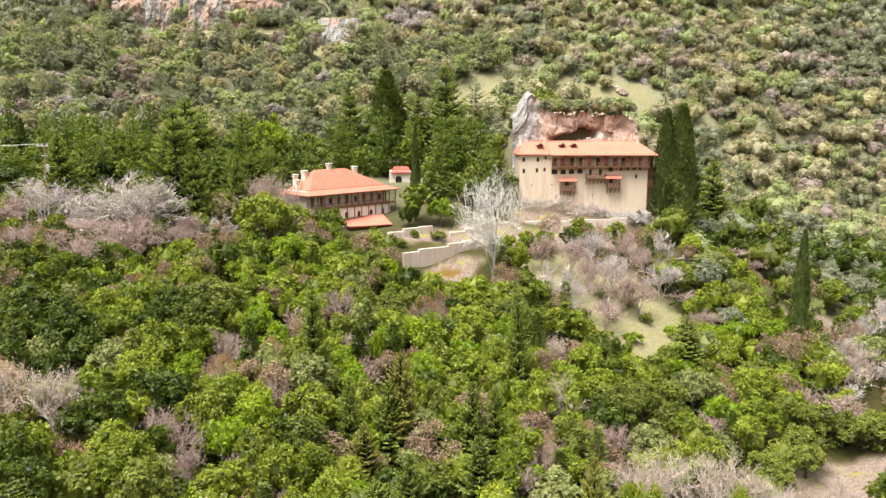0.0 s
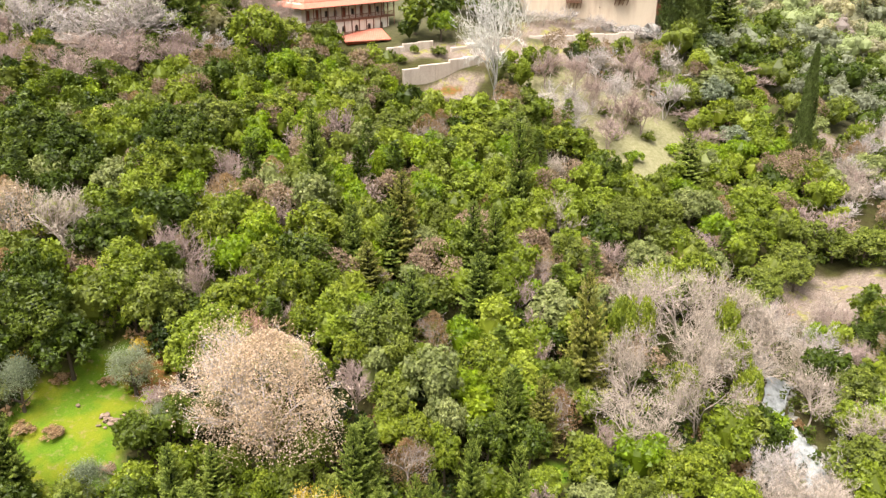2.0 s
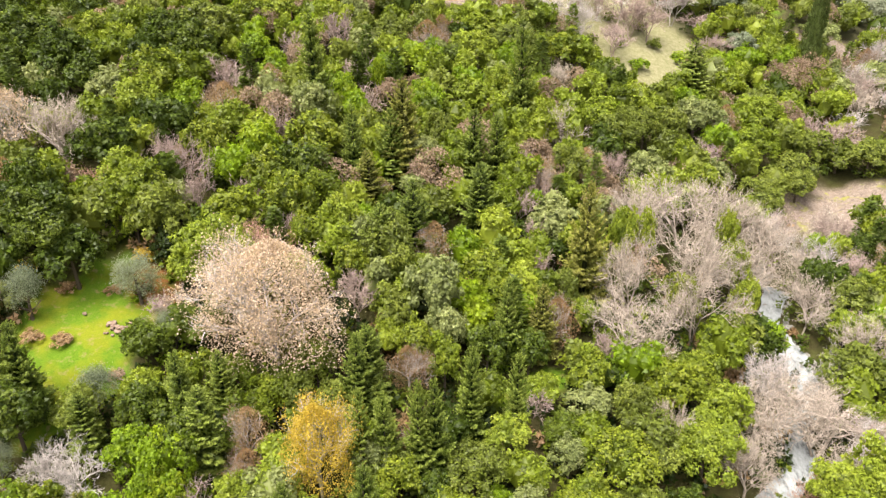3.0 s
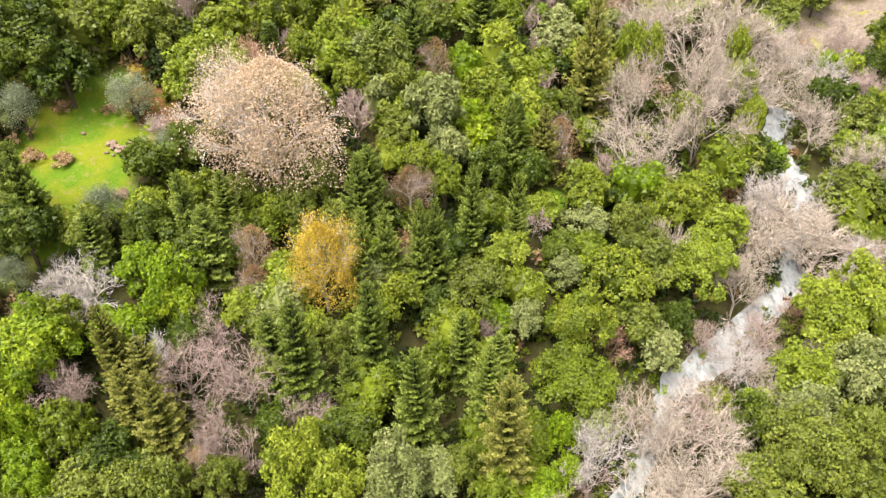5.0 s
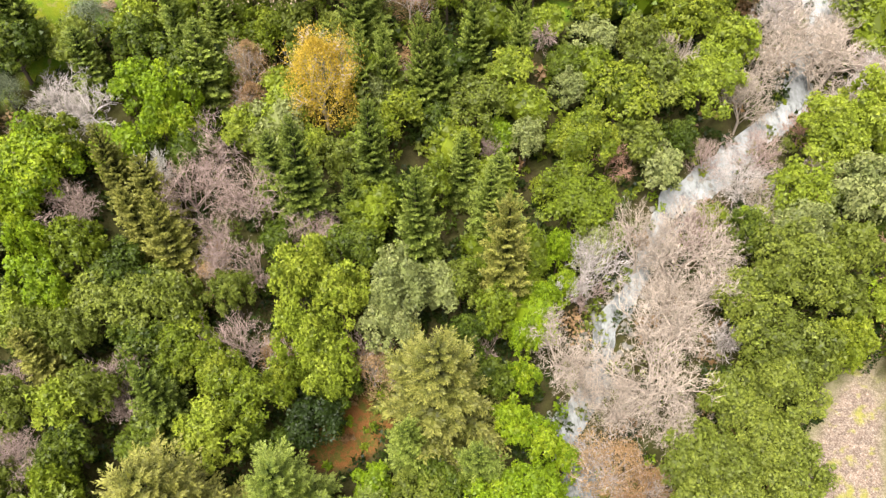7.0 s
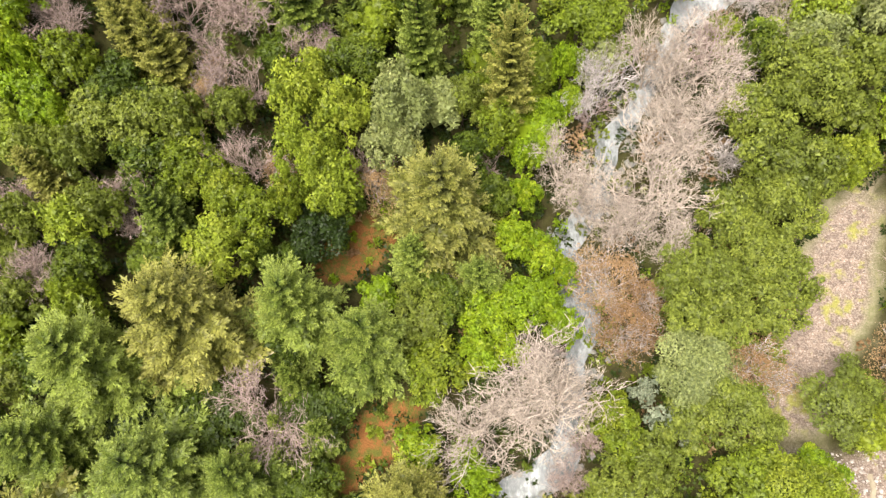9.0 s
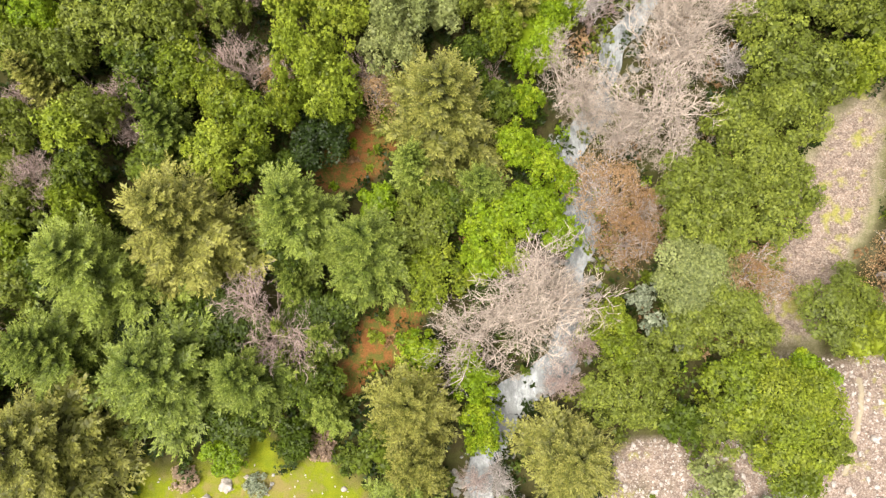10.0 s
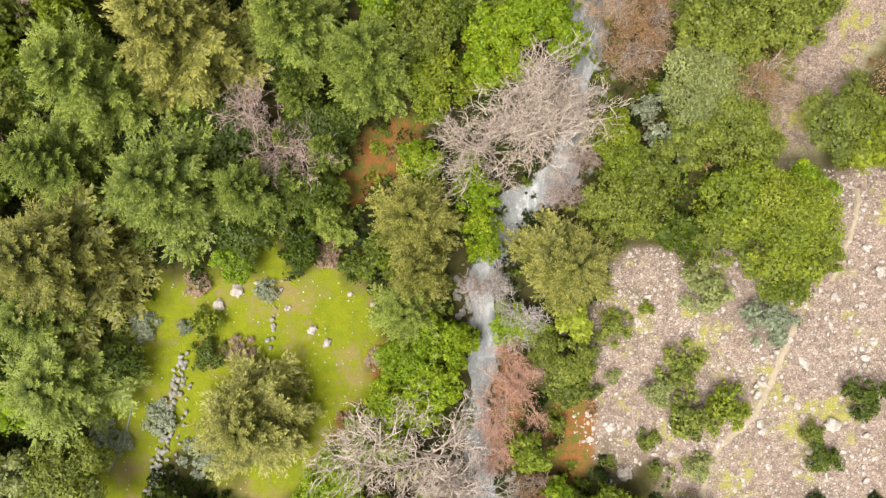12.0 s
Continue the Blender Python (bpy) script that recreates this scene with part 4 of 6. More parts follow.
STANDING += [("broad", "yellowgreen", row) for row in [
    (33.1, 81, 3.2, 10), (33.2, 77.4, 4.1, 9), (33.6, 73.2, 3.4, 8), (42.9, 68.9, 4.8, 6), (44.7, 67.5, 4.7, 6), (-45, 101.5, 5.8, 7),
    (-23.9, 113.5, 6.8, 7), (-34.3, 84.3, 6.3, 8), (-32.2, 72.4, 5.7, 7), (-24.2, 84.6, 5.4, 7), (3.5, 111.8, 7.3, 7), (3.2, 99.3, 7, 7),
    (7.2, 104.4, 4.9, 7), (20.3, 102.4, 7, 6), (46.3, 113.2, 8.5, 7), (-31.6, 138.4, 9.3, 11), (-27.3, 142, 7.4, 8),
]]
STANDING += [("bare", "red", row) for row in [
    (4.7, -7.6, 4.2, 5), (4.5, -10.9, 5.4, 5), (3.8, -14.2, 3.8, 4), (32.1, 48.9, 4, 5),
]]
STANDING += [("bare", "pale", row) for row in [
    (-2.8, -14.9, 9.6, 9), (6.4, 9.6, 7.4, 9), (2.5, 8.4, 6.2, 8), (8, 10.9, 4.3, 8), (8.4, 26.7, 5.7, 7), (16.1, 36.1, 5.6, 9),
    (18.9, 35, 6.8, 9), (18.4, 30.2, 6.6, 9), (16, 25.3, 8.1, 9), (13.1, 22.8, 4.5, 7), (16.8, 21.3, 4.5, 6), (12.7, 23.5, 3.8, 6),
    (10.8, 25.2, 3.6, 6), (17.3, 30.7, 4.6, 8), (19.9, 52.6, 2.7, 8), (33.2, 57.8, 8, 8), (29, 55.8, 5.8, 8), (26.9, 50.6, 4.9, 8),
    (35.6, 56, 7.3, 8), (34.5, 48.5, 5.3, 8), (29.2, 41.2, 4.6, 7), (25.4, 38.5, 4.5, 7),
]]
STANDING += [("bare", "pale", row) for row in [
    (21.1, 79, 8, 11), (28.2, 82.6, 9.6, 12), (34, 83.4, 8.5, 12), (39.2, 83.1, 8.6, 11), (19.4, 69.1, 6.8, 11), (26.6, 73.8, 9, 11),
    (34.2, 76.5, 7.6, 10), (18.6, 62.4, 7.1, 9), (26, 67.5, 8.1, 10), (40.5, 73, 6.8, 8), (42.6, 79.8, 5.9, 8), (-39.7, 75.7, 7.5, 10),
    (16, 109.9, 5.2, 6), (14.8, 96, 4.7, 8),
]]
STANDING += [("bare", "grey", row) for row in [
    (2.1, -16.4, 5.9, 6), (3.6, -1.8, 2.9, 5), (5.2, -4, 4.1, 5), (10.6, 33.4, 5.6, 8), (20.9, 27.7, 2.5, 6), (-27.7, 42.8, 5.6, 6),
    (-30.3, 42.7, 4.3, 5), (39.6, 63.7, 5, 7), (-54, 136, 15.9, 14), (-70.4, 136.3, 12.2, 12), (-32.7, 159.3, 7.1, 8), (-39.4, 137.5, 6.2, 7),
    (-59.4, 134.3, 12.8, 10), (-49.4, 140.8, 9.7, 10), (29.6, 136.3, 8.6, 9), (28.5, 146.7, 8.4, 8), (22.3, 127.9, 6.7, 7), (19.8, 130.4, 6.1, 9),
    (43, 152.5, 7.3, 8), (39.6, 139.5, 6.7, 8), (17, 131, 4.8, 6),
]]
STANDING += [("bare", "mauve", row) for row in [
    (8.7, 4.4, 3.6, 4.5), (6.6, 13.2, 3.2, 5), (9.9, 7.6, 2.8, 4), (2.4, -2.2, 2.9, 4), (-23.1, 23.2, 3.6, 6), (-22.3, 21.5, 2, 5),
    (-16.7, 32.7, 4.4, 7), (-14.7, 26.5, 4, 6), (-13.9, 31.4, 2.8, 6), (-6.4, 26.8, 2.5, 5), (-29.2, 17.8, 4.3, 6), (0.3, 18.1, 3.3, 4),
    (3.4, 27.6, 2.4, 4), (11.2, 32.4, 2.8, 5), (-27.6, 35.3, 4.4, 6), (-17.6, 40.1, 3.9, 6), (-19.4, 36.6, 5.5, 7), (-15.5, 36.9, 5.5, 7),
    (8.1, 54.2, 2.8, 3.5), (3.3, 43.7, 3.3, 5), (15.6, 60.5, 4.7, 6), (23.1, 46.1, 3.5, 5),
]]
STANDING += [("bare", "mauve", row) for row in [
    (-24.5, 71.2, 4.4, 7), (-20.8, 73.8, 3.9, 6), (-15.7, 68.7, 3.5, 5), (-24, 57.4, 4.1, 4.5), (-8.2, 61.3, 3.6, 6), (8.1, 80.2, 4, 7),
    (9.5, 76.2, 3.4, 6), (11.3, 84.7, 4.5, 6), (10, 70.9, 2.9, 5), (48.7, 79.9, 5.9, 5), (-20.6, 106.6, 4.9, 6), (-14.7, 109.4, 5, 8),
    (-27.2, 95.3, 5.9, 7), (-18.9, 86.9, 4.2, 7), (-27.7, 74.8, 5.2, 9), (-11, 101.9, 4.8, 6), (-9.7, 94.5, 4, 7), (56.7, 116.4, 4.8, 6),
    (36, 100.3, 5.8, 6), (20.8, 91, 6, 7), (9.2, 88.8, 4.4, 6), (23.1, 139.8, 8.7, 9),
]]
STANDING += [("bare", "mauve", row) for row in [
    (37.3, 143, 8.3, 9), (18.3, 142.3, 5.1, 9), (33.9, 132.5, 6.4, 7), (35.3, 148, 7.8, 9), (27, 125.4, 6, 6), (25.6, 135.8, 7.1, 8),
    (30.8, 132.2, 6.3, 8), (-52.3, 126.1, 14.9, 9), (45.7, 132.2, 7.3, 5), (-44.2, 127.9, 8.9, 8), (-56.9, 118.9, 10.6, 8), (-67, 121.8, 9.1, 8),
    (-43.8, 134.1, 8.2, 8), (-53.9, 127.4, 8.1, 6), (-74.5, 134.5, 10, 9), (58.9, 160.6, 7.5, 5), (44.1, 140.1, 6.5, 4), (63.4, 158.2, 8.7, 5),
]]
STANDING += [("shrub", "mauve", row) for row in [
    (-18.6, -2, 2.4, 0.9), (-15.8, -7.1, 2.5, 0.9), (-9, 0.2, 2.8, 1.5), (-5.5, -7.7, 1.9, 0.5),
]]
STANDING += [("dry", "brown", row) for row in [
    (-17.2, 30.6, 3.2, 5), (12.2, 18.7, 5.3, 6.5), (12.9, 15.4, 4.8, 6), (14.2, 17.5, 3.3, 5), (-15.4, 46.8, 3.8, 6), (-15.2, 44.5, 3.6, 5),
    (-3.2, 54.5, 3.7, 5), (-1.1, 70.4, 4, 6), (-25.6, 87.9, 5.5, 7), (-21.9, 96.2, 4.6, 6), (-2.6, 114.1, 6.1, 6), (11.1, 87.2, 4.4, 6),
]]
STANDING += [("olive", "silver", row) for row in [
    (-27.9, 48.9, 4.3, 4.5), (-33.5, 43.3, 3, 4), (-27.5, 59.6, 4.6, 5), (-35.8, 56.3, 4, 5), (-23.2, 55.1, 3.1, 4),
]]
STANDING += [("yellow", "yellow", row) for row in [
    (-9.7, 44.7, 5.6, 10),
]]
STANDING += [("bare", "white", row) for row in [
    (-22, 38.4, 2, 6), (8.7, 137, 11.8, 22),
]]
STANDING += [("dry", "pink", row) for row in [
    (-14.2, 54.9, 11.5, 13), (-45, 77.2, 6.4, 9),
]]
STANDING += [("cypress", "cypress", row) for row in [
    (-14.9, 211.7, 11, 22), (-5.6, 159, 2.1, 19), (48, 169.5, 5.7, 25), (51.3, 169.6, 8.3, 27), (-98.3, 184.6, 2.7, 13), (63, 134.7, 3.3, 22),
]]
STANDING += [("broad", "far_yellowgreen", row) for row in [
    (-42.1, 147.4, 6.7, 7),
]]
STANDING += [("broad", "silver", row) for row in [
    (49.9, 144, 7.8, 8), (50.7, 134.9, 6.4, 5), (56.1, 168.9, 6.5, 5),
]]
TAKEN = []
for kind, tone, (x, y, width, height) in STANDING:
    plant(kind, tone, x, y, width, height)
    TAKEN.append((x, y, width / 2))


# ---- the woods between them ----
def built_on(x, y):
    """Ground taken by the buildings, their yards and the terraces."""
    c, q = math.cos(radians(46)), math.sin(radians(46))
    u, v = (x + 26.2) * c + (y - 149.6) * q, -(x + 26.2) * q + (y - 149.6) * c
    if -2.5 < u < 24.5 and -4 < v < 9.5:
        return True
    return (-21 < x < -7 and 150 < y < 160) or (14 < x < 48 and 159 < y < 188) or (-9 < x < 9 and 125 < y < 149) or (-20 < x < -5 and 140 < y < 152) or (-60 < x < -49 and 123 < y < 133) or (-77 < x < -62 and 138 < y < 147) or (-15 < x < -3 and 160 < y < 189) or (-4 < x < 16 and 149 < y < 160)


def spots(r, y0, y1, step, half, jitter):
    """Scattered places: x, y, height of the ground, how far they lie in a clearing, way to the stream."""
    xy = np.array([(x, y) for y in np.arange(y0, y1, step) for x in np.arange(-half(y), half(y), step)])
    xy = xy + r.uniform(-jitter, jitter, xy.shape)
    x, y = xy.T
    clear = np.max([cover(x, y, k) for k in (0, 1, 2, 3, 4)], axis=0)
    return np.stack([x, y, ground(x, y), clear, np.abs(x - stream_x(y))], 1).tolist()


class Woods(Cloth):
    """Many crowns in one mesh, each with a shade of its own."""

    def crown(self, x, y, gz, R, H, lobes, cards, size, r, core=0.72):
        mark = self.count
        mid = np.array([x, y, gz + H * 0.52])
        if core:
            self.lump(mid, (R * 0.5, R * 0.5, H * 0.32), 1, 0.12)
        u = r.uniform(-0.2, 1, lobes)
        a = r.uniform(0, 2 * math.pi, lobes)
        d = np.stack([np.sqrt(1 - u * u) * np.cos(a), np.sqrt(1 - u * u) * np.sin(a), u], 1)
        ctr = mid + d * np.array([R, R, H * 0.42]) * r.uniform(0.5, 0.75, (lobes, 1))
        rad = R * r.uniform(0.24, 0.44, lobes)
        for q, s in zip(ctr, rad if core else ()):
            self.lump(q, (s * core, s * core, s * core * 0.95), 1, 0.15)
        w = r.integers(0, lobes, cards)
        d = unit(r.normal(size=(cards, 3)) + unit(ctr - mid)[w] * 0.7 + (0, 0, 0.3))
        at = ctr[w] + d * rad[w][:, None] * r.uniform(0.75, 1.1, (cards, 1))
        face = unit(d + (0, 0, 0.35) + r.normal(size=(cards, 3)) * 0.5)
        L = size * r.uniform(0.55, 1.4, cards)
        self.cards(at, unit(r.normal(size=(cards, 3)) + d * 0.3), face, L, L * 0.9)
        self.shades.append((self.count - mark, r.uniform()))

    def spire(self, x, y, gz, R, H, cards, size, r):
        mark = self.count
        s = r.uniform(0.05, 1, cards)
        a = r.uniform(0, 2 * math.pi, cards)
        d = np.stack([np.cos(a), np.sin(a), np.zeros(cards)], 1)
        at = np.array([x, y, gz]) + d * (R * (1 - s) ** 0.8 * r.uniform(0.5, 1.0, cards))[:, None] + np.stack([np.zeros(cards)] * 2 + [H * s], 1)
        L = size * r.uniform(0.6, 1.3, cards)
        self.cards(at, d + (0, 0, 0.25), r.normal(size=(cards, 3)) * 0.4 + (0, 0, 1), L, L * 0.5)
        self.lump((x, y, gz + H * 0.35), (R * 0.16, R * 0.16, H * 0.3), 1, 0.15)
        self.shades.append((self.count - mark, r.uniform()))

    def whole(self, kind, x, y, gz, width, height, r):
        """A distant tree with all its crown, joined into the woods."""
        R, H, parts = shape(kind, int(r.integers(0, 4)), 4)
        me = parts[1][1]
        v = np.empty(len(me.vertices) * 3)
        me.vertices.foreach_get("co", v)
        a = r.uniform(0, 2 * math.pi)
        turn = np.array([[math.cos(a), math.sin(a), 0], [-math.sin(a), math.cos(a), 0], [0, 0, 1]])
        v = v.reshape(-1, 3) * (width / 2 / R, width / 2 / R, height / H) @ turn + (x, y, gz - 0.4)
        self.f += [tuple(i + self.count for i in p.vertices) for p in me.polygons]
        self.v.append(v)
        self.count += len(v)
        self.shades.append((len(v), r.uniform()))

    def done(self, name, label, tone, category="woods"):
        me = self.mesh(name)
        at = me.attributes.new("shade", "FLOAT", "POINT")
        at.data.foreach_set("value", np.concatenate([np.full(n, s) for n, s in self.shades]))
        me.materials.append(TONES[tone])
        return tagged(new(name, me), label, category, kind="stuff")


def fill_woods():
    """Nearby gaps get trees of their own; farther off the woods run together."""
    taken = np.array(TAKEN)
    r = np.random.default_rng(11)
    far = {t: Woods() for t in ("bright", "green", "dark", "yellowgreen", "olive", "grey", "fir", "mauve")}
    for px, py, gz, clear, off in spots(r, -24, 158, 3.0, lambda v: 33 + 0.52 * max(v, 0) + (0 if v > 0 else 2), 1.6):
        if built_on(px, py) or off < 2.6 or clear > 0.25:
            continue
        gap = np.hypot(taken[:, 0] - px, taken[:, 1] - py) - taken[:, 2] * 0.8
        if gap.min() < 0.3:
            continue
        q, s = r.uniform(), r.uniform(0.75, 1.25)
        shady = float(lumps(px, py, 16, 11))
        if off < 6.5 and py > 14 and q < 0.8 or q < (0.10 if py < 58 else 0.13 if py < 84 else 0.17):
            if off > 6.5 and py > 70:
                far["mauve"].crown(px, py, gz, 2.5 * s, 6 * s, 14, 1300, 0.24, r, 0)
                continue
            plant("bare", ("pale", "grey", "mauve")[int(q * 3 / 0.81)] if off < 6.5 else "red" if q < 0.03 and py > 30 else "mauve", px, py, 5.5 * s, 6.5 * s)
            continue
        if q < (0.15 if py < 58 else 0.19 if py < 84 else 0.22):
            plant("dry", "brown", px, py, 3.6 * s, 5 * s)
            continue
        if q < (0.24 if py < 58 else 0.30):
            tone, w, h = "fir", 3.4, 7
        elif q < 0.34:
            tone, w, h = "grey", 4.2, 5.5
        else:
            tone = ("bright", "green", "dark", "yellowgreen", "olive")[int(r.choice(5, p=[0.05, 0.20, 0.60, 0.04, 0.11] if py < 20 and px < 3 else [0.10, 0.34, 0.40, 0.06, 0.10] if py < 40 else [0.12, 0.20, 0.04, 0.42, 0.22] if py > 80 and px > -25 else [0.12, 0.32, 0.22, 0.26, 0.08] if shady < 0.2 else [0.06, 0.30, 0.34, 0.16, 0.14]))]
            w, h = (3.9, 4.6) if py < 58 else (4.6, 6)
        if py < 58 and tone == "fir":
            plant("fir", tone, px, py, w * s, h * s * r.uniform(0.85, 1.15))
        elif py < 58:
            far[tone].crown(px, py, gz, w * s / 2, h * s * r.uniform(0.85, 1.15), 16, 1500, 0.27, r)
        elif tone == "fir":
            far[tone].spire(px, py, gz, w * s / 2, h * s, 700, 0.6, r)
        else:
            far[tone].crown(px, py, gz, w * s / 2, h * s, 11, 850, 0.42, r)
    for tone, woods in far.items():
        woods.done("woodland", WORDS[tone] + " trees crowding the slope below the monastery", tone)


fill_woods()
for x, y, w, h in ((-29.5, 143.5, 9, 13), (-33.5, 147, 8, 12), (-36, 150, 8, 11), (-31.0, 140, 8, 10)):
    plant("bare", "mauve", x, y, w, h)
for i in range(11):
    plant("bare", "grey", 17.5 + 2.7 * i, 166.0 - 1.2 * math.sin(i * 1.9), 4.2, 3.2 + math.sin(i * 2.7))
for x, y, w, h, tone in ((-32.6, 54.4, 2.2, 0.8, "brown"), (-35.1, 54.2, 2.4, 0.9, "brown"), (-30, 60.5, 2.0, 0.8, "brown"), (-34, 60, 2.2, 1.0, "brown"), (-27.5, 52, 1.8, 0.8, "mauve"), (-28.6, 64.5, 2.4, 1.6, "yellow"), (-38, 61, 2.2, 1.4, "yellow"), (-33, 50, 1.8, 0.8, "green"), (-29.5, 49.5, 1.5, 0.7, "olive")):
    plant("shrub", tone, x, y, w, h)
for i in range(13):
    x = 24.0 + 1.65 * i
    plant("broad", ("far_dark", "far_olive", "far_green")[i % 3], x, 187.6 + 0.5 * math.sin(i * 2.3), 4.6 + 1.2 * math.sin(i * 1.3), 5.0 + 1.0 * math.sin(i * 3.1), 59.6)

for i, (x, y) in enumerate(((-8, 146), (-12, 143), (-16, 146), (-5.5, 151), (-18, 142), (-1, 150.5), (4, 133), (-4, 131), (0, 128), (26, 122), (30, 117), (35, 131), (37, 122), (29, 130), (24, 128), (33, 135), (39, 129), (28, 136), (34, 117), (31, 124))):
    plant("shrub", ("green", "bright", "olive")[i % 3], x, y, 3.0 + math.sin(i * 1.7), 2.0)


def undergrowth():
    """Low bushes that fill the gaps under and between the trees."""
    r = np.random.default_rng(12)
    low = {t: Woods() for t in ("deep", "dark", "green", "olive", "bright", "brown")}
    for px, py, gz, clear, off in spots(r, -26, 76, 1.6, lambda v: 34 + 0.52 * max(v, 0), 0.75) + spots(r, 76, 150, 2.4, lambda v: 34 + 0.52 * v, 0.9):
        bald = clear > 0.45
        if built_on(px, py) or off < 1.6 or bald and (float(cover(px, py, 2)) < 0.45 or r.uniform() < 0.25):
            continue
        tone = ("dark", "green", "olive", "bright", "brown")[int(r.choice(5, p=[0.52, 0.22, 0.12, 0.06, 0.08]))]
        R = r.uniform(0.9, 1.8)
        # Most near bushes take the tone that has the gaps' shade painted in.
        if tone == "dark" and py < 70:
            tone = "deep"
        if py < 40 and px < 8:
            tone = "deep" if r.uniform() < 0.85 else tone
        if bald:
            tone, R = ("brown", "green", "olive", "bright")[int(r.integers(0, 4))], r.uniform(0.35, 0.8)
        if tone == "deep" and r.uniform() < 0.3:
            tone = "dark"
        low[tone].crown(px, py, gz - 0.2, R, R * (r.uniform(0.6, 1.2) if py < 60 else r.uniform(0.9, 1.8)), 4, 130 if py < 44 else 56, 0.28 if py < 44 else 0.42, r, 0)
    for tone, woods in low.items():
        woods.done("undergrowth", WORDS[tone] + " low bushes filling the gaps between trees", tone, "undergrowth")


undergrowth()


def mountain_woods():
    r = np.random.default_rng(3)
    far = {t: Woods() for t in ("olive", "green", "yellowgreen", "dark", "grey", "mauve", "fir")}
    near = {t: Woods() for t in ("fir", "dark", "olive", "green")}
    # tall evergreens crowd round the back of the guest house
    for px, py, gz, clear, off in spots(r, 158, 262, 5.3, lambda v: 40 + 0.56 * v, 2.0):
        if px > 14 + 0.2 * (py - 160) or built_on(px, py) or clear > 0.5 or math.hypot(px - 31, py - 190) < 22:
            continue
        q = r.uniform()
        if py < 205:
            tone = "fir" if q < 0.34 else "dark" if q < 0.62 else "olive" if q < 0.84 else "green"
            near[tone].whole("fir" if tone == "fir" else "broad", px, py, gz, r.uniform(5.5, 8.5), r.uniform(11, 18) if tone == "fir" else r.uniform(6.5, 11), r)
        elif q < 0.17:
            far["fir"].whole("fir", px, py, gz, r.uniform(6.5, 9.0), r.uniform(11, 18), r)
        else:
            far[("dark", "green", "olive", "yellowgreen", "grey", "mauve")[int(r.choice(6, p=[0.27, 0.35, 0.22, 0.08, 0.05, 0.03]))]].whole("broad", px, py, gz, r.uniform(6.0, 9.5), r.uniform(6.5, 11), r)
    for px, py, gz, clear, off in spots(r, 152, 340, 4.0, lambda v: 40 + 0.56 * v, 1.9):
        if built_on(px, py) or (py < 158 and abs(px) < 33 + 0.52 * py) or clear > 0.3 and r.uniform() > 0.15:
            continue
        if 14.5 < px < 47 and 176 < py < 192 or py < 262 and px < 14 + 0.2 * (py - 160) and math.hypot(px - 31, py - 190) > 22:
            continue
        low = float(lumps(px, py, 38, 21)) + 0.35 * float(lumps(px, py, 9, 22))
        q = r.uniform()
        if q < 0.05:
            far["fir"].spire(px, py, gz, r.uniform(1.6, 2.6), r.uniform(7, 11), 220, 0.9, r)
            continue
        tone = "mauve" if q < 0.12 else "grey" if low > 0.55 else "dark" if low < -0.45 or q > 0.88 else ("olive", "green", "yellowgreen")[int(r.choice(3, p=[0.5, 0.34, 0.16]))]
        R = r.choice([2.0, 3.0, 4.2], p=[0.3, 0.45, 0.25]) * r.uniform(0.85, 1.2)
        lot = near["dark" if tone == "dark" else "olive"] if py < 205 and q < 0.6 else far[tone]
        lot.crown(px, py, gz - 0.4, R, R * r.uniform(1.4, 2.0), 9, 300, 0.55, r, 0.75)
    for tone, woods in near.items():
        woods.done("conifer_woods", WORDS[tone] + " trees and scrub crowding round the monastery", tone)
    # The far_ materials bring the distance haze in their colour.
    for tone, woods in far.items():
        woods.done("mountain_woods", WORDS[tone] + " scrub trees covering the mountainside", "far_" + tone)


mountain_woods()
for root, m in FIRST:
    root.matrix_basis = m
# ---- the monastery, the guest house and the walls round them ----
def plaster(name, a, b, stain):
    k = Nodes(name)
    p = k.where()
    streak = k.noise(0.5, 5, 0.6, k.n("Mapping", {"Vector": p, "Scale": (1.6, 1.6, 0.25)}).outputs[0])
    fine = k.noise(5, 5, 0.6)
    c = k.ramp(fine, (0.3, a), (0.7, b))
    c = k.mix(k.ramp(streak, (0.5, 0.0), (0.72, 0.75)), c, stain)
    return k.surface(c, 0.9, k.bump(fine, 0.4, 0.04), spec=0.15)


def tiles(name, a, b, c2):
    k = Nodes(name)
    p = k.where()
    wave = k.n("TexWave", {"Vector": k.n("NewGeometry").outputs["Position"], "Scale": 0.75, "Distortion": 1.2, "Detail": 2.0}).outputs["Fac"]
    f = k.noise(2.2, 4)
    g = k.noise(0.25, 3)
    c = k.mix(k.ramp(g, (0.4, 0.0), (0.7, 0.5)), k.ramp(f, (0.3, a), (0.7, b)), c2)
    return k.surface(c, 0.85, k.bump(k.math("ADD", wave, f), 0.5, 0.06), spec=0.2)


def plain(name, a, b, scale=4.0, rough=0.7, metal=0.0, spec=0.3):
    k = Nodes(name)
    f = k.noise(scale, 4)
    return k.surface(k.ramp(f, (0.3, a), (0.7, b)), rough, k.bump(f, 0.25, 0.02), metal, spec)


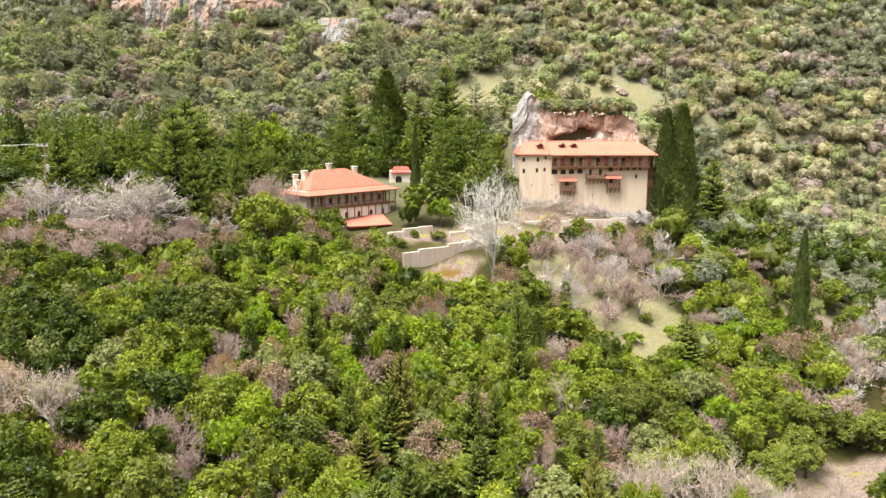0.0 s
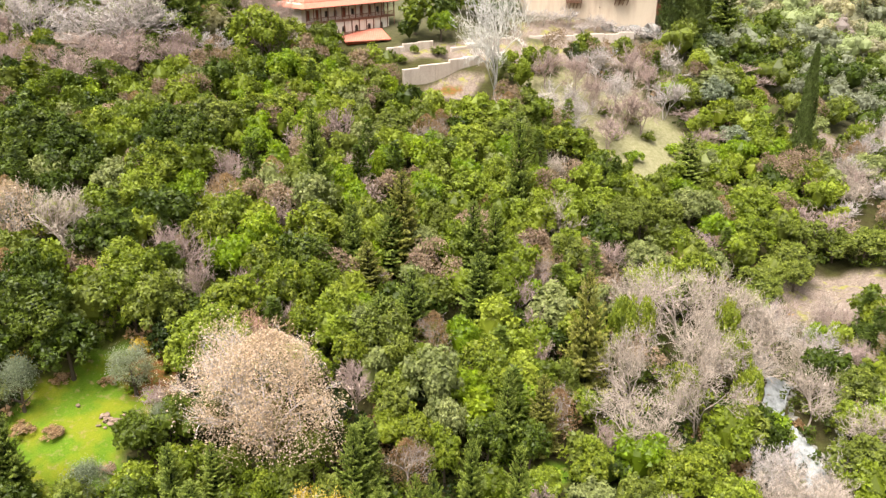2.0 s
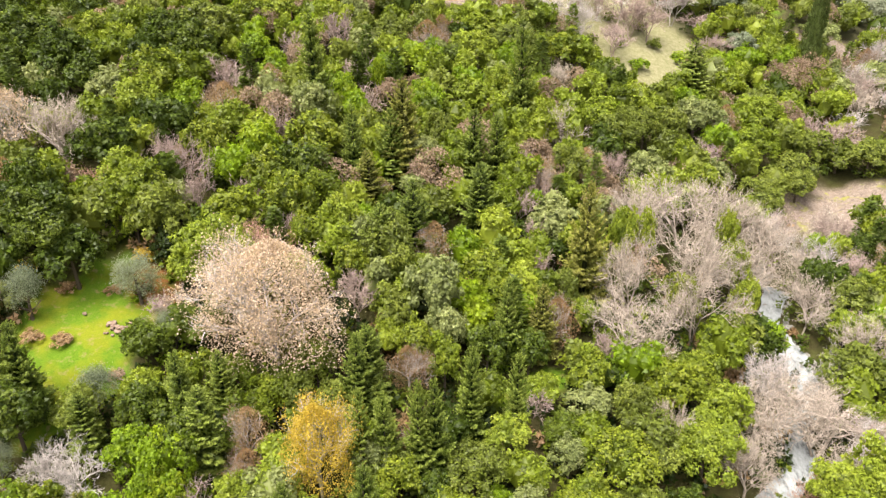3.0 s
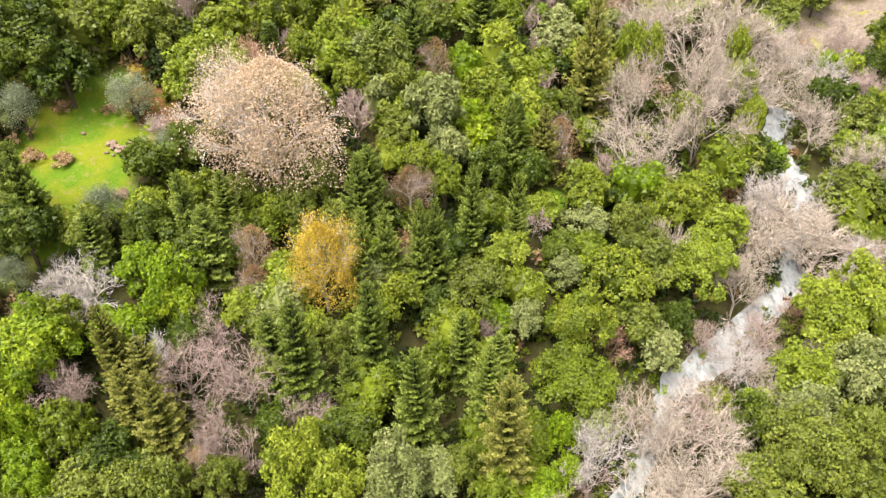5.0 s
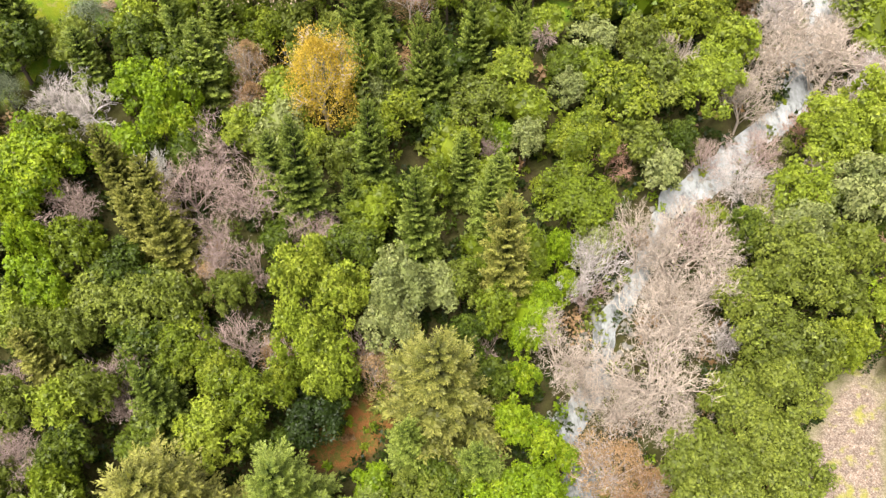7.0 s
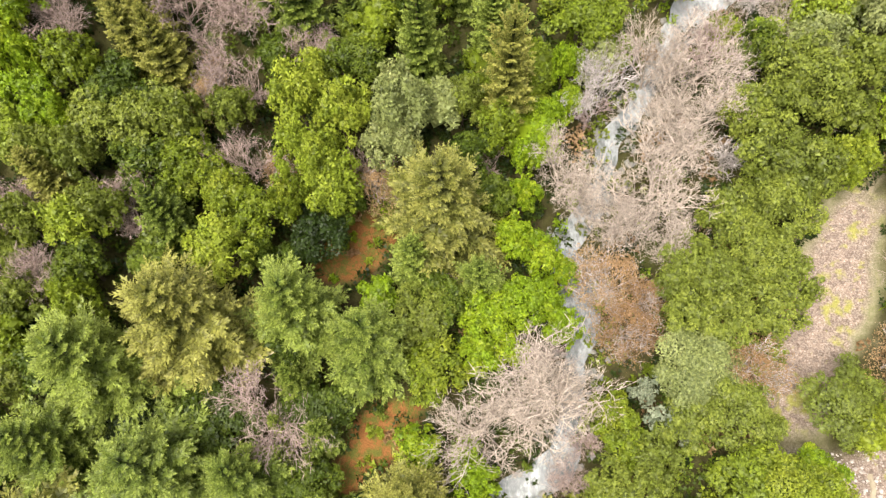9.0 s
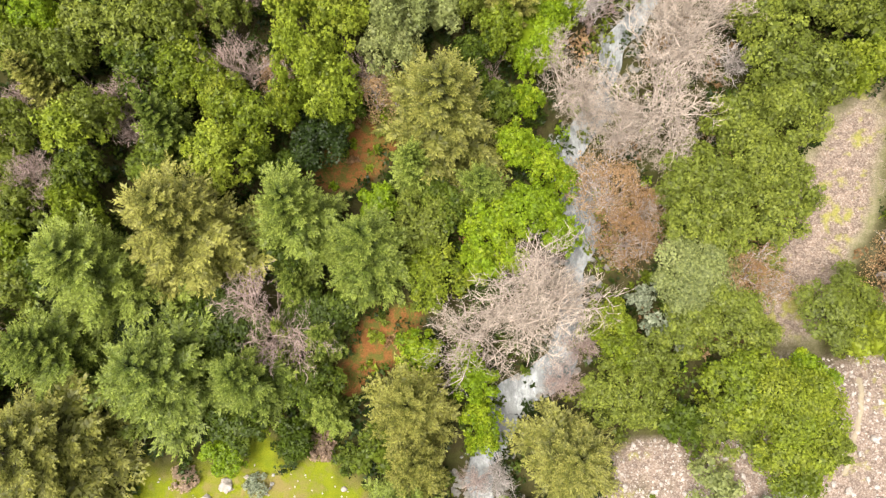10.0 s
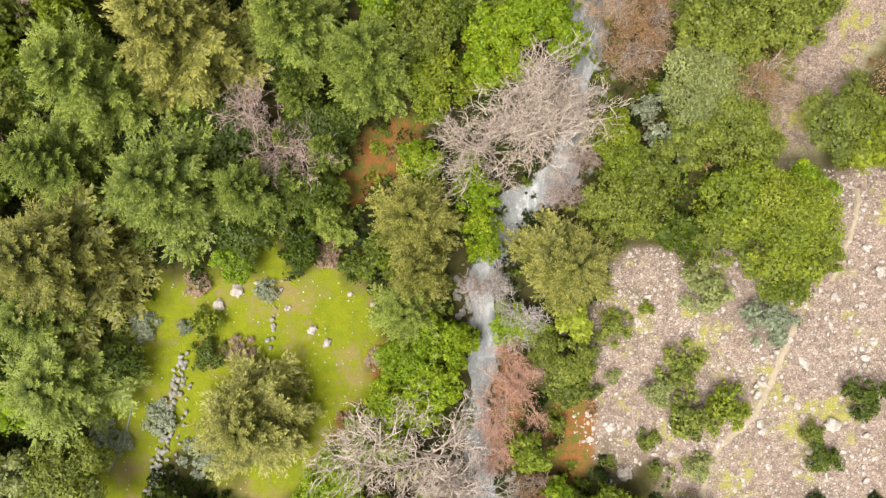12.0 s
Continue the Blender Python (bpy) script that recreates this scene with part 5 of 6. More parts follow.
def limestone(name, orange):
    k = Nodes(name)
    p = k.where()
    tall = k.noise(0.16, 5, 0.6, k.n("Mapping", {"Vector": p, "Scale": (1.0, 1.0, 0.5)}).outputs[0])
    fine = k.noise(1.5, 6, 0.65)
    crack = k.noise(0.7, 6, 0.7, k.n("Mapping", {"Vector": p, "Scale": (1.6, 1.6, 0.35)}).outputs[0])
    grey = k.ramp(fine, (0.28, (0.12, 0.11, 0.10)), (0.5, (0.25, 0.238, 0.226)), (0.75, (0.40, 0.385, 0.37)))
    warm = k.ramp(fine, (0.28, (0.20, 0.10, 0.06)), (0.5, (0.38, 0.245, 0.18)), (0.78, (0.50, 0.40, 0.33)))
    c = k.mix(k.ramp(tall, (0.52 - orange * 0.16, 0.0), (0.66 - orange * 0.16, 0.9)), grey, warm)
    c = k.mix(k.ramp(crack, (0.30, 0.7), (0.42, 0.0)), c, (0.11, 0.09, 0.075))
    return k.surface(c, 0.95, k.bump(k.math("ADD", fine, crack), 0.9, 0.35), spec=0.1)


M_PLASTER = plaster("aged_cream_plaster", (0.60, 0.475, 0.365), (0.70, 0.585, 0.465), (0.52, 0.39, 0.30))
M_WHITE = plaster("whitewashed_wall", (0.66, 0.595, 0.52), (0.75, 0.69, 0.62), (0.52, 0.45, 0.38))
M_STONE = plaster("pale_dry_stone", (0.36, 0.30, 0.245), (0.54, 0.475, 0.41), (0.26, 0.215, 0.17))
M_TERRACE = plaster("pale_terrace_masonry", (0.47, 0.385, 0.325), (0.62, 0.535, 0.47), (0.40, 0.31, 0.25))
M_TILE = tiles("terracotta_tiles", (0.44, 0.130, 0.085), (0.52, 0.180, 0.125), (0.48, 0.20, 0.145))
M_REDTILE = tiles("dark_red_tiles", (0.34, 0.05, 0.04), (0.44, 0.09, 0.06), (0.34, 0.10, 0.08))
M_OLDTILE = tiles("weathered_tiles", (0.258, 0.170, 0.122), (0.354, 0.258, 0.204), (0.272, 0.211, 0.170))
M_WOOD = plain("dark_brown_wood", (0.15, 0.072, 0.046), (0.25, 0.125, 0.08))
M_REDWOOD = plain("red_brown_wood", (0.22, 0.055, 0.035), (0.30, 0.085, 0.05))
M_GLASS = plain("dark_window_glass", (0.025, 0.027, 0.03), (0.04, 0.042, 0.045), 2.0, 0.12, 0.0, 0.5)
M_METAL = plain("grey_metal", (0.42, 0.42, 0.42), (0.55, 0.55, 0.54), 6.0, 0.5, 0.3)
M_POLE = plain("weathered_pole_wood", (0.20, 0.12, 0.08), (0.30, 0.20, 0.14))
M_CABLE = plain("cable", (0.35, 0.35, 0.35), (0.45, 0.45, 0.45))
M_ORANGE = plain("orange_red_wall", (0.42, 0.10, 0.045), (0.52, 0.14, 0.065))
M_ROCK = limestone("limestone", 0.0)
M_CLIFF = limestone("orange_and_grey_cliff_rock", 0.62)


def cliff_wall():
    """Weathered limestone: a grey shoulder, then warm rock with a blue-grey slab hanging over the cave."""
    k = Nodes("weathered_cliff_wall")
    p = k.where()
    x = k.n("SeparateXYZ", {0: p}).outputs[0]
    fine, broad = k.noise(1.4, 6, 0.65), k.noise(0.22, 4, 0.6, k.n("Mapping", {"Vector": p, "Scale": (1.0, 1.0, 0.6)}).outputs[0])
    crack = k.noise(0.6, 6, 0.7, k.n("Mapping", {"Vector": p, "Scale": (1.7, 1.7, 0.5)}).outputs[0])
    grey = k.ramp(fine, (0.28, (0.15, 0.14, 0.13)), (0.5, (0.28, 0.265, 0.255)), (0.75, (0.42, 0.405, 0.39)))
    warm = k.ramp(fine, (0.28, (0.24, 0.14, 0.095)), (0.5, (0.42, 0.285, 0.22)), (0.78, (0.52, 0.40, 0.33)))
    wander = k.math("ADD", x, k.math("MULTIPLY", k.math("SUBTRACT", broad, 0.5), 14.0))
    c = k.mix(k.n("MapRange", {0: wander, 1: 20.5, 2: 23.5, 3: 0.0, 4: 0.9}).outputs[0], grey, warm)
    c = k.mix(k.ramp(broad, (0.52, 0.0), (0.62, 0.85)), c, grey)
    c = k.mix(k.ramp(crack, (0.30, 0.6), (0.42, 0.0)), c, (0.13, 0.11, 0.095))
    return k.surface(c, 0.95, k.bump(k.math("ADD", fine, crack), 0.8, 0.3), spec=0.1)


M_CLIFFWALL = cliff_wall()


def thing(name, m, label, category, group="", kind=""):
    ob = tagged(new(name), label, category, group, kind)
    ob.matrix_basis = m
    return ob


def part(name, bm, material, parent=None, label=""):
    me = bpy.data.meshes.new(name)
    bmesh.ops.recalc_face_normals(bm, faces=bm.faces)
    bm.to_mesh(me)
    bm.free()
    me.materials.append(material)
    ob = new(name, me)
    ob.parent = parent
    return tagged(ob, label)


def box(x0, x1, y0, y1, z0, z1, bm=None, bevel=0.0):
    own = bmesh.new()
    bmesh.ops.create_cube(own, size=1, matrix=Matrix.Translation(((x0 + x1) / 2, (y0 + y1) / 2, (z0 + z1) / 2)) @ Matrix.Diagonal((abs(x1 - x0), abs(y1 - y0), abs(z1 - z0), 1)))
    if bevel:
        bmesh.ops.bevel(own, geom=own.edges[:], offset=bevel, segments=1, affect="EDGES")
    if bm is None:
        return own
    me = bpy.data.meshes.new("piece")
    own.to_mesh(me)
    own.free()
    bm.from_mesh(me)
    bpy.data.meshes.remove(me)
    return bm


def pierced(x0, x1, z0, z1, y0, y1, holes):
    """A wall in the xz plane with thickness y0..y1 and real openings (x0, x1, z0, z1)."""
    xs = sorted({x0, x1, *[h[0] for h in holes], *[h[1] for h in holes]})
    zs = sorted({z0, z1, *[h[2] for h in holes], *[h[3] for h in holes]})
    bm, seen = bmesh.new(), {}

    def v(x, y, z):
        key = (round(x, 4), round(y, 4), round(z, 4))
        if key not in seen:
            seen[key] = bm.verts.new(key)
        return seen[key]

    def solid(i, j):
        if not (0 <= i < len(xs) - 1 and 0 <= j < len(zs) - 1):
            return False
        cx, cz = (xs[i] + xs[i + 1]) / 2, (zs[j] + zs[j + 1]) / 2
        return not any(a < cx < b and c < cz < d for a, b, c, d in holes)
    for i in range(len(xs) - 1):
        for j in range(len(zs) - 1):
            if not solid(i, j):
                continue
            a, b, c, d = xs[i], xs[i + 1], zs[j], zs[j + 1]
            for y in (y0, y1):
                bm.faces.new((v(a, y, c), v(b, y, c), v(b, y, d), v(a, y, d)))
            for di, dj, p, q in ((-1, 0, (a, c), (a, d)), (1, 0, (b, c), (b, d)), (0, -1, (a, c), (b, c)), (0, 1, (a, d), (b, d))):
                if not solid(i + di, j + dj):
                    bm.faces.new((v(p[0], y0, p[1]), v(q[0], y0, q[1]), v(q[0], y1, q[1]), v(p[0], y1, p[1])))
    return bm


def slab(corners, thick):
    """A flat roof plane or plate from its corners, with thickness downwards."""
    bm = bmesh.new()
    top = [bm.verts.new(c) for c in corners]
    low = [bm.verts.new((c[0], c[1], c[2] - thick)) for c in corners]
    bm.faces.new(top)
    bm.faces.new(low[::-1])
    for i in range(len(top)):
        j = (i + 1) % len(top)
        bm.faces.new((top[i], low[i], low[j], top[j]))
    return bm


def arch_fill(x0, x1, z, h, y):
    """The two spandrels that turn the top of an opening into a round arch."""
    bm = bmesh.new()
    n, c, r = 8, (x0 + x1) / 2, (x1 - x0) / 2
    for s in (-1, 1):
        pts = [(c + s * r * math.cos(a), z - h + h * math.sin(a)) for a in np.linspace(0, math.pi / 2, n)] + [(c + s * r, z)]
        lo = [bm.verts.new((px, y, pz)) for px, pz in pts]
        hi = [bm.verts.new((px, y + 0.3, pz)) for px, pz in pts]
        bm.faces.new(lo)
        for i in range(len(lo)):
            j = (i + 1) % len(lo)
            bm.faces.new((lo[i], lo[j], hi[j], hi[i]))
    return bm


def window(house, x, z, w, h, y=0.3, material=None, name="window", arched=False, wall=None):
    """Glass set back in its opening, with a frame round it, and an arch where there is one."""
    pane = part(name, box(x - w / 2, x + w / 2, y, y + 0.06, z - h / 2, z + h / 2), material or M_GLASS, house, "reddish wooden door" if material else "dark window pane")
    bm = bmesh.new()
    for s in (-1, 1):
        box(x + s * w / 2 - 0.05, x + s * w / 2 + 0.05, y - 0.05, y, z - h / 2, z + h / 2, bm)
        box(x - w / 2 + 0.05, x + w / 2 - 0.05, y - 0.05, y, z + s * (h / 2 - 0.05) - 0.04, z + s * (h / 2 - 0.05) + 0.04, bm)
    box(x - 0.025, x + 0.025, y - 0.04, y, z - h / 2 + 0.1, z + h / 2 - 0.1, bm)
    part("frame", bm, M_WOOD, pane)
    if arched:
        part("arch", arch_fill(x - w / 2, x + w / 2, z + h / 2, min(w / 2, h * 0.6), 0.02), wall or M_PLASTER, house)
    return pane


def hole(x, z, w, h):
    return (round(x - w / 2, 3), round(x + w / 2, 3), round(z - h / 2, 3), round(z + h / 2, 3))


def railing(parent, x0, x1, y, z, height=0.95, ends=()):
    bm = bmesh.new()
    box(x0, x1, y - 0.05, y + 0.05, z + height - 0.1, z + height, bm)
    box(x0, x1, y - 0.04, y + 0.04, z + 0.08, z + 0.16, bm)
    for x in np.arange(x0 + 0.1, x1, 0.32):
        box(x - 0.045, x + 0.045, y - 0.02, y + 0.02, z + 0.16, z + height - 0.1, bm)
    for xe, ye in ends:
        box(xe - 0.04, xe + 0.04, min(y, ye), max(y, ye), z + height - 0.1, z + height, bm)
        for yy in np.arange(min(y, ye) + 0.15, max(y, ye), 0.24):
            box(xe - 0.02, xe + 0.02, yy - 0.04, yy + 0.04, z + 0.05, z + height - 0.1, bm)
    return part("railing", bm, M_WOOD, parent)


def chimney(parent, x, y, z0, z1, w=0.6):
    c = part("chimney", box(x - w / 2, x + w / 2, y - w / 2, y + w / 2, z0, z1), M_WHITE, parent, "whitewashed chimney with a cap")
    bm = box(x - w * 0.7, x + w * 0.7, y - w * 0.7, y + w * 0.7, z1, z1 + 0.14)
    for sx in (-1, 1):
        box(x + sx * w * 0.35 - 0.08, x + sx * w * 0.35 + 0.08, y - w / 2, y + w / 2, z1 + 0.14, z1 + 0.42, bm)
    box(x - w * 0.75, x + w * 0.75, y - w * 0.75, y + w * 0.75, z1 + 0.42, z1 + 0.54, bm)
    part("cap", bm, M_WHITE, c)


def small_balcony(house, x0, x1, z, depth=1.4, roofed=True, name="balcony"):
    b = part(name, box(x0, x1, -depth, 0, z - 0.15, z), M_WOOD, house, "dark wooden balcony on slanting struts")
    railing(b, x0, x1, -depth + 0.06, z, 1.0, ((x0 + 0.05, 0), (x1 - 0.05, 0)))
    for x in np.linspace(x0 + 0.15, x1 - 0.15, max(3, int((x1 - x0) / 0.8) + 1)):
        part("strut", slab([(x - 0.07, -depth + 0.1, z - 0.15), (x + 0.07, -depth + 0.1, z - 0.15), (x + 0.07, 0, z - 1.25), (x - 0.07, 0, z - 1.25)], 0.16), M_WOOD, b)
        if roofed:
            part("post", box(x - 0.05, x + 0.05, -depth + 0.02, -depth + 0.12, z + 1.0, z + 2.0), M_WOOD, b)
    if roofed:
        part("roof", slab([(x0 - 0.3, -depth - 0.35, z + 1.95), (x1 + 0.3, -depth - 0.35, z + 1.95), (x1 + 0.3, 0.02, z + 2.6), (x0 - 0.3, 0.02, z + 2.6)], 0.12), M_TILE, b, "small terracotta tiled roof")
    return b


def monastery():
    W, D, EAVE = 27.7, 11.0, 13.0
    house = thing("monastery_building", pose(16.6, 170, 39.2), "tall cream monastery building with tiled roof and wooden gallery", "building")
    small = [(0.85, 11.95, 0.6, 1.0, True), (3.9, 11.95, 0.6, 1.0, True), (5.6, 12.3, 0.5, 0.7, False), (0.9, 9.46, 0.55, 1.0, False), (3.75, 9.6, 0.55, 0.95, False), (5.4, 9.75, 0.5, 0.8, False)]
    arches = [(7.55, 9.3, 1.35, 1.15), (9.45, 9.3, 1.2, 1.15), (11.25, 9.35, 1.25, 1.15), (13.05, 9.45, 1.2, 1.15)]
    right = [(19.75, 9.95, 0.95, 1.25), (21.9, 9.9, 0.6, 0.9), (23.4, 10.0, 0.6, 0.9), (24.85, 10.1, 0.65, 0.9), (26.1, 10.1, 0.6, 0.85), (25.3, 8.3, 0.5, 0.85), (15.35, 9.15, 0.65, 1.3), (17.5, 9.25, 0.7, 1.4)]
    slots = [(2.65, 6.3, 0.3, 0.28), (7.05, 6.5, 0.28, 0.38), (12.4, 7.1, 0.28, 0.4), (15.9, 4.2, 0.26, 0.36), (10.4, 7.0, 0.9, 1.4), (19.9, 7.5, 0.9, 1.4)]
    doors = [(7.6 + 1.85 * i, 11.45, 0.85, 1.75) for i in range(11)]
    holes = [hole(*q[:4]) for q in small + arches + right + slots + doors]
    part("wall", pierced(0, W, -4, EAVE, 0, 0.6, holes), M_PLASTER, house)
    part("wall", box(0, 0.6, 0.6, D, -4, EAVE), M_PLASTER, house)
    part("wall", box(W - 0.6, W, 0.6, D, -4, EAVE), M_PLASTER, house)
    part("wall", box(0.6, W - 0.6, D - 0.6, D, -4, EAVE), M_PLASTER, house)
    part("floor_slab", box(0.6, W - 0.6, 0.6, D - 0.6, 8.0, 8.2), M_WOOD, house)
    for x, z, w, h, arched in small:
        window(house, x, z, w, h, arched=arched)
    for q in arches:
        window(house, *q, arched=True)
    for q in right + slots:
        window(house, *q)
    for i, q in enumerate(doors):
        if i % 3 == 2:
            window(house, *q)
        else:
            window(house, *q, material=M_REDWOOD, name="door")
    # long gallery under the eaves
    g0, g1, gz = 6.85, W + 0.1, 10.5
    gallery = part("gallery", box(g0, g1, -1.3, 0, gz - 0.18, gz), M_WOOD, house, "long dark wooden gallery under the eaves")
    railing(gallery, g0, g1, -1.22, gz, 0.95, ((g0 + 0.06, 0), (g1 - 0.06, 0)))
    for i in range(13):
        x = g0 + 0.1 + (g1 - g0 - 0.2) * i / 12
        part("post", box(x - 0.08, x + 0.08, -1.3, -1.14, gz, EAVE), M_WOOD, gallery)
        part("bracket", slab([(x - 0.07, -1.2, gz - 0.18), (x + 0.07, -1.2, gz - 0.18), (x + 0.07, 0, gz - 0.75), (x - 0.07, 0, gz - 0.75)], 0.14), M_WOOD, gallery)
    for i in range(12):
        x = g0 + 0.1 + (g1 - g0 - 0.2) * (i + 0.5) / 12
        if i in (1, 4, 6, 9):
            part("screen", box(x - 0.4, x + 0.4, -1.2, -1.15, gz + 0.95, EAVE - 0.1), M_REDWOOD, gallery, "reddish board screen")
    small_balcony(house, 8.7, 11.95, 5.45)
    small_balcony(house, 18.75, 21.6, 6.05)
    small_balcony(house, 14.25, 18.6, 7.95, 1.2, False)
    # wooden bay on the far end wall
    bay = part("wooden_bay", box(W, W + 1.3, 0.4, 4.2, 2.6, EAVE), M_REDWOOD, house, "tall dark red boarded bay")
    for x in (W + 0.25, W + 0.7, W + 1.15):
        part("batten", box(x - 0.06, x + 0.06, 0.3, 0.4, 2.6, EAVE), M_WOOD, bay)
    for z in (5, 7.6, 10.2):
        part("window", box(W + 0.35, W + 1.0, 0.36, 0.39, z, z + 0.9), M_GLASS, bay)
    # roof
    rz, ry = EAVE + 2.75, 5.6
    part("roof", slab([(6.4, -1.85, EAVE + 0.02), (W + 1.7, -1.85, EAVE + 0.02), (W - 1.2, ry, rz), (6.4, ry, rz)], 0.2), M_TILE, house, "terracotta tiled roof")
    part("roof", slab([(-0.5, -0.55, EAVE + 0.1), (6.4, -0.55, EAVE + 0.1), (6.4, ry, rz - 0.01), (1.2, ry, rz - 0.01)], 0.2), M_TILE, house)
    part("roof", slab([(-0.5, D + 0.5, EAVE), (1.2, ry, rz), (W - 1.2, ry, rz), (W + 1.7, D + 0.5, EAVE)], 0.2), M_TILE, house)
    part("roof", slab([(-0.5, D + 0.5, EAVE), (-0.5, -0.55, EAVE + 0.09), (1.2, ry, rz)], 0.2), M_TILE, house)
    part("roof", slab([(W + 1.7, -1.85, EAVE), (W + 1.7, D + 0.5, EAVE), (W - 1.2, ry, rz)], 0.2), M_TILE, house)
    part("ridge_cap", box(1.2, W - 1.2, ry - 0.14, ry + 0.14, rz - 0.04, rz + 0.1, None, 0.05), M_TILE, house)
    for x in (4.6, 9.4, 11.9):
        dz = EAVE + 1.45
        d = part("dormer", box(x - 0.45, x + 0.45, 1.8, 4.6, dz - 0.3, dz + 0.55), M_WOOD, house, "small dark dormer with tiled hat")
        part("opening", box(x - 0.33, x + 0.33, 1.76, 1.79, dz + 0.0, dz + 0.45), M_GLASS, d)
        for s in (-1, 1):
            part("roof", slab([(x, 1.5, dz + 1.0), (x + s * 0.8, 1.5, dz + 0.5), (x + s * 0.8, 5.0, dz + 0.5), (x, 5.0, dz + 1.0)], 0.08), M_TILE, d)
    for x, y, h in ((0.4, 4.4, 1.0), (5.9, 5.2, 0.7), (15.6, 5.6, 0.6), (18.2, 6.2, 0.5), (20.6, 6.2, 0.5), (23.6, 5.6, 0.7), (26.4, 4.6, 1.0)):
        chimney(house, x, y, rz - 1.0, rz + h - 0.35, 0.55)
    return house


def guest_house():
    W, D = 20.2, 7.2
    house = thing("guest_house", pose(-26.2, 149.6, 39.7, 0, 0, 46), "two-storey stone guest house with tiled hip roof and galleries", "building")
    red = {0, 1, 4, 6, 7}
    up = [(1.5 + 2.15 * i, 4.15, 0.85, 1.9 if i in red else 1.2) for i in range(9)]
    low = [(2.2 + 3.2 * i, 1.15, 0.9, 1.5) for i in range(6)]
    part("wall", pierced(0, W, 2.8, 6.4, 0, 0.5, [hole(*q) for q in up]), M_WHITE, house)
    part("wall", pierced(0, W, -3, 2.7, -1.55, -1.1, [hole(*q) for q in low]), M_WHITE, house)
    part("wall", pierced(0.5, D - 0.5, -3, 6.4, 0, 0.5, []), M_WHITE, house).matrix_basis = pose(W, 0, 0, 0, 0, 90)
    part("wall", pierced(0.5, D - 0.5, -3, 6.4, 0, 0.5, []), M_WHITE, house).matrix_basis = pose(0.5, 0, 0, 0, 0, 90)
    part("wall", box(0, W, D - 0.5, D, -3, 6.4), M_WHITE, house)
    for i, q in enumerate(up):
        if i in red:
            window(house, *q, material=M_REDWOOD, name="door")
        else:
            window(house, *q)
    for x, z, w, h in low:
        window(house, x, z, w, h, y=-1.3)
        part("arch", arch_fill(x - w / 2, x + w / 2, z + h / 2, w / 2, -1.54), M_WHITE, house)
    for z in (2.95,):
        deck = part("gallery", box(-0.2, W + 1.5, -1.7, 0, z - 0.2, z), M_WOOD, house, "wooden gallery with posts and railing")
        railing(deck, -0.2, W + 1.5, -1.6, z, 0.9)
        part("deck_end", box(W, W + 1.5, 0, 4, z - 0.2, z), M_WOOD, deck)
        for i in range(14):
            x = -0.1 + (W + 1.5) * i / 13
            part("post", box(x - 0.08, x + 0.08, -1.68, -1.52, z, z + 2.75), M_WOOD, deck)
        for y in (1.3, 3.8):
            part("post", box(W + 1.3, W + 1.46, y, y + 0.16, z, z + 2.75), M_WOOD, deck)
    low_rail = part("lower_gallery", box(8.6, W + 1.5, -1.72, -1.56, -0.3, -0.12), M_WOOD, house, "lower gallery with posts and railing")
    railing(low_rail, 8.6, W + 1.5, -1.66, -0.12, 0.85)
    for i in range(8):
        x = 8.7 + (W - 7.3) * i / 7
        part("post", box(x - 0.07, x + 0.07, -1.72, -1.58, -0.12, 2.75), M_WOOD, low_rail)
    e, k, t = 5.75, 6.5, 10.2
    o = [(-1.2, -2.3, e), (W + 2.1, -2.3, e), (W + 2.1, D + 0.8, e), (-1.2, D + 0.8, e)]
    i = [(0.6, -0.2, k), (W - 0.2, -0.2, k), (W - 0.2, D - 0.8, k), (0.6, D - 0.8, k)]
    r0, r1 = (4.4, 3.2, t), (12.2, 3.2, t)
    for a in range(4):
        b = (a + 1) % 4
        part("roof_skirt", slab([o[a], o[b], i[b], i[a]], 0.14), M_TILE, house)
    up4 = [tuple(np.add(q, (0, 0, 0.12))) for q in i]
    for corners in ([up4[0], up4[1], r1, r0], [up4[1], up4[2], r1], [up4[2], up4[3], r0, r1], [up4[3], up4[0], r0]):
        part("roof", slab(corners, 0.14), M_TILE, house, "terracotta tiled hip roof")
    for x, y, z in ((0.6, 3.4, 7.9), (2.6, 3.8, 9.6), (3.6, 5.6, 9.4), (8.2, 3.4, 10.8), (15.0, 3.6, 9.9), (1.6, 5.6, 8.8)):
        chimney(house, x, y, z - 2.4, z, 0.75)
    shed = thing("lean_to", pose(-18.4, 152.6, 37.2, 0, 0, 24), "low lean-to with terracotta roof and orange walls", "shed")
    part("wall", pierced(0, 8.0, -2.5, 1.9, 0, 0.3, [hole(5.4, 0.8, 0.9, 1.0), hole(7.0, 0.6, 0.7, 1.2)]), M_ORANGE, shed)
    part("wall", box(7.7, 8.0, 0.3, 4, -2.5, 2.2), M_ORANGE, shed)
    part("wall", box(0, 0.3, 0.3, 4, -2.5, 2.2), M_ORANGE, shed)
    window(shed, 5.4, 0.8, 0.9, 1.0)
    part("roof", slab([(-0.6, -1.0, 1.9), (8.6, -1.0, 1.9), (8.6, 4.6, 3.3), (-0.6, 4.6, 3.3)], 0.16), M_TILE, shed)
    return house


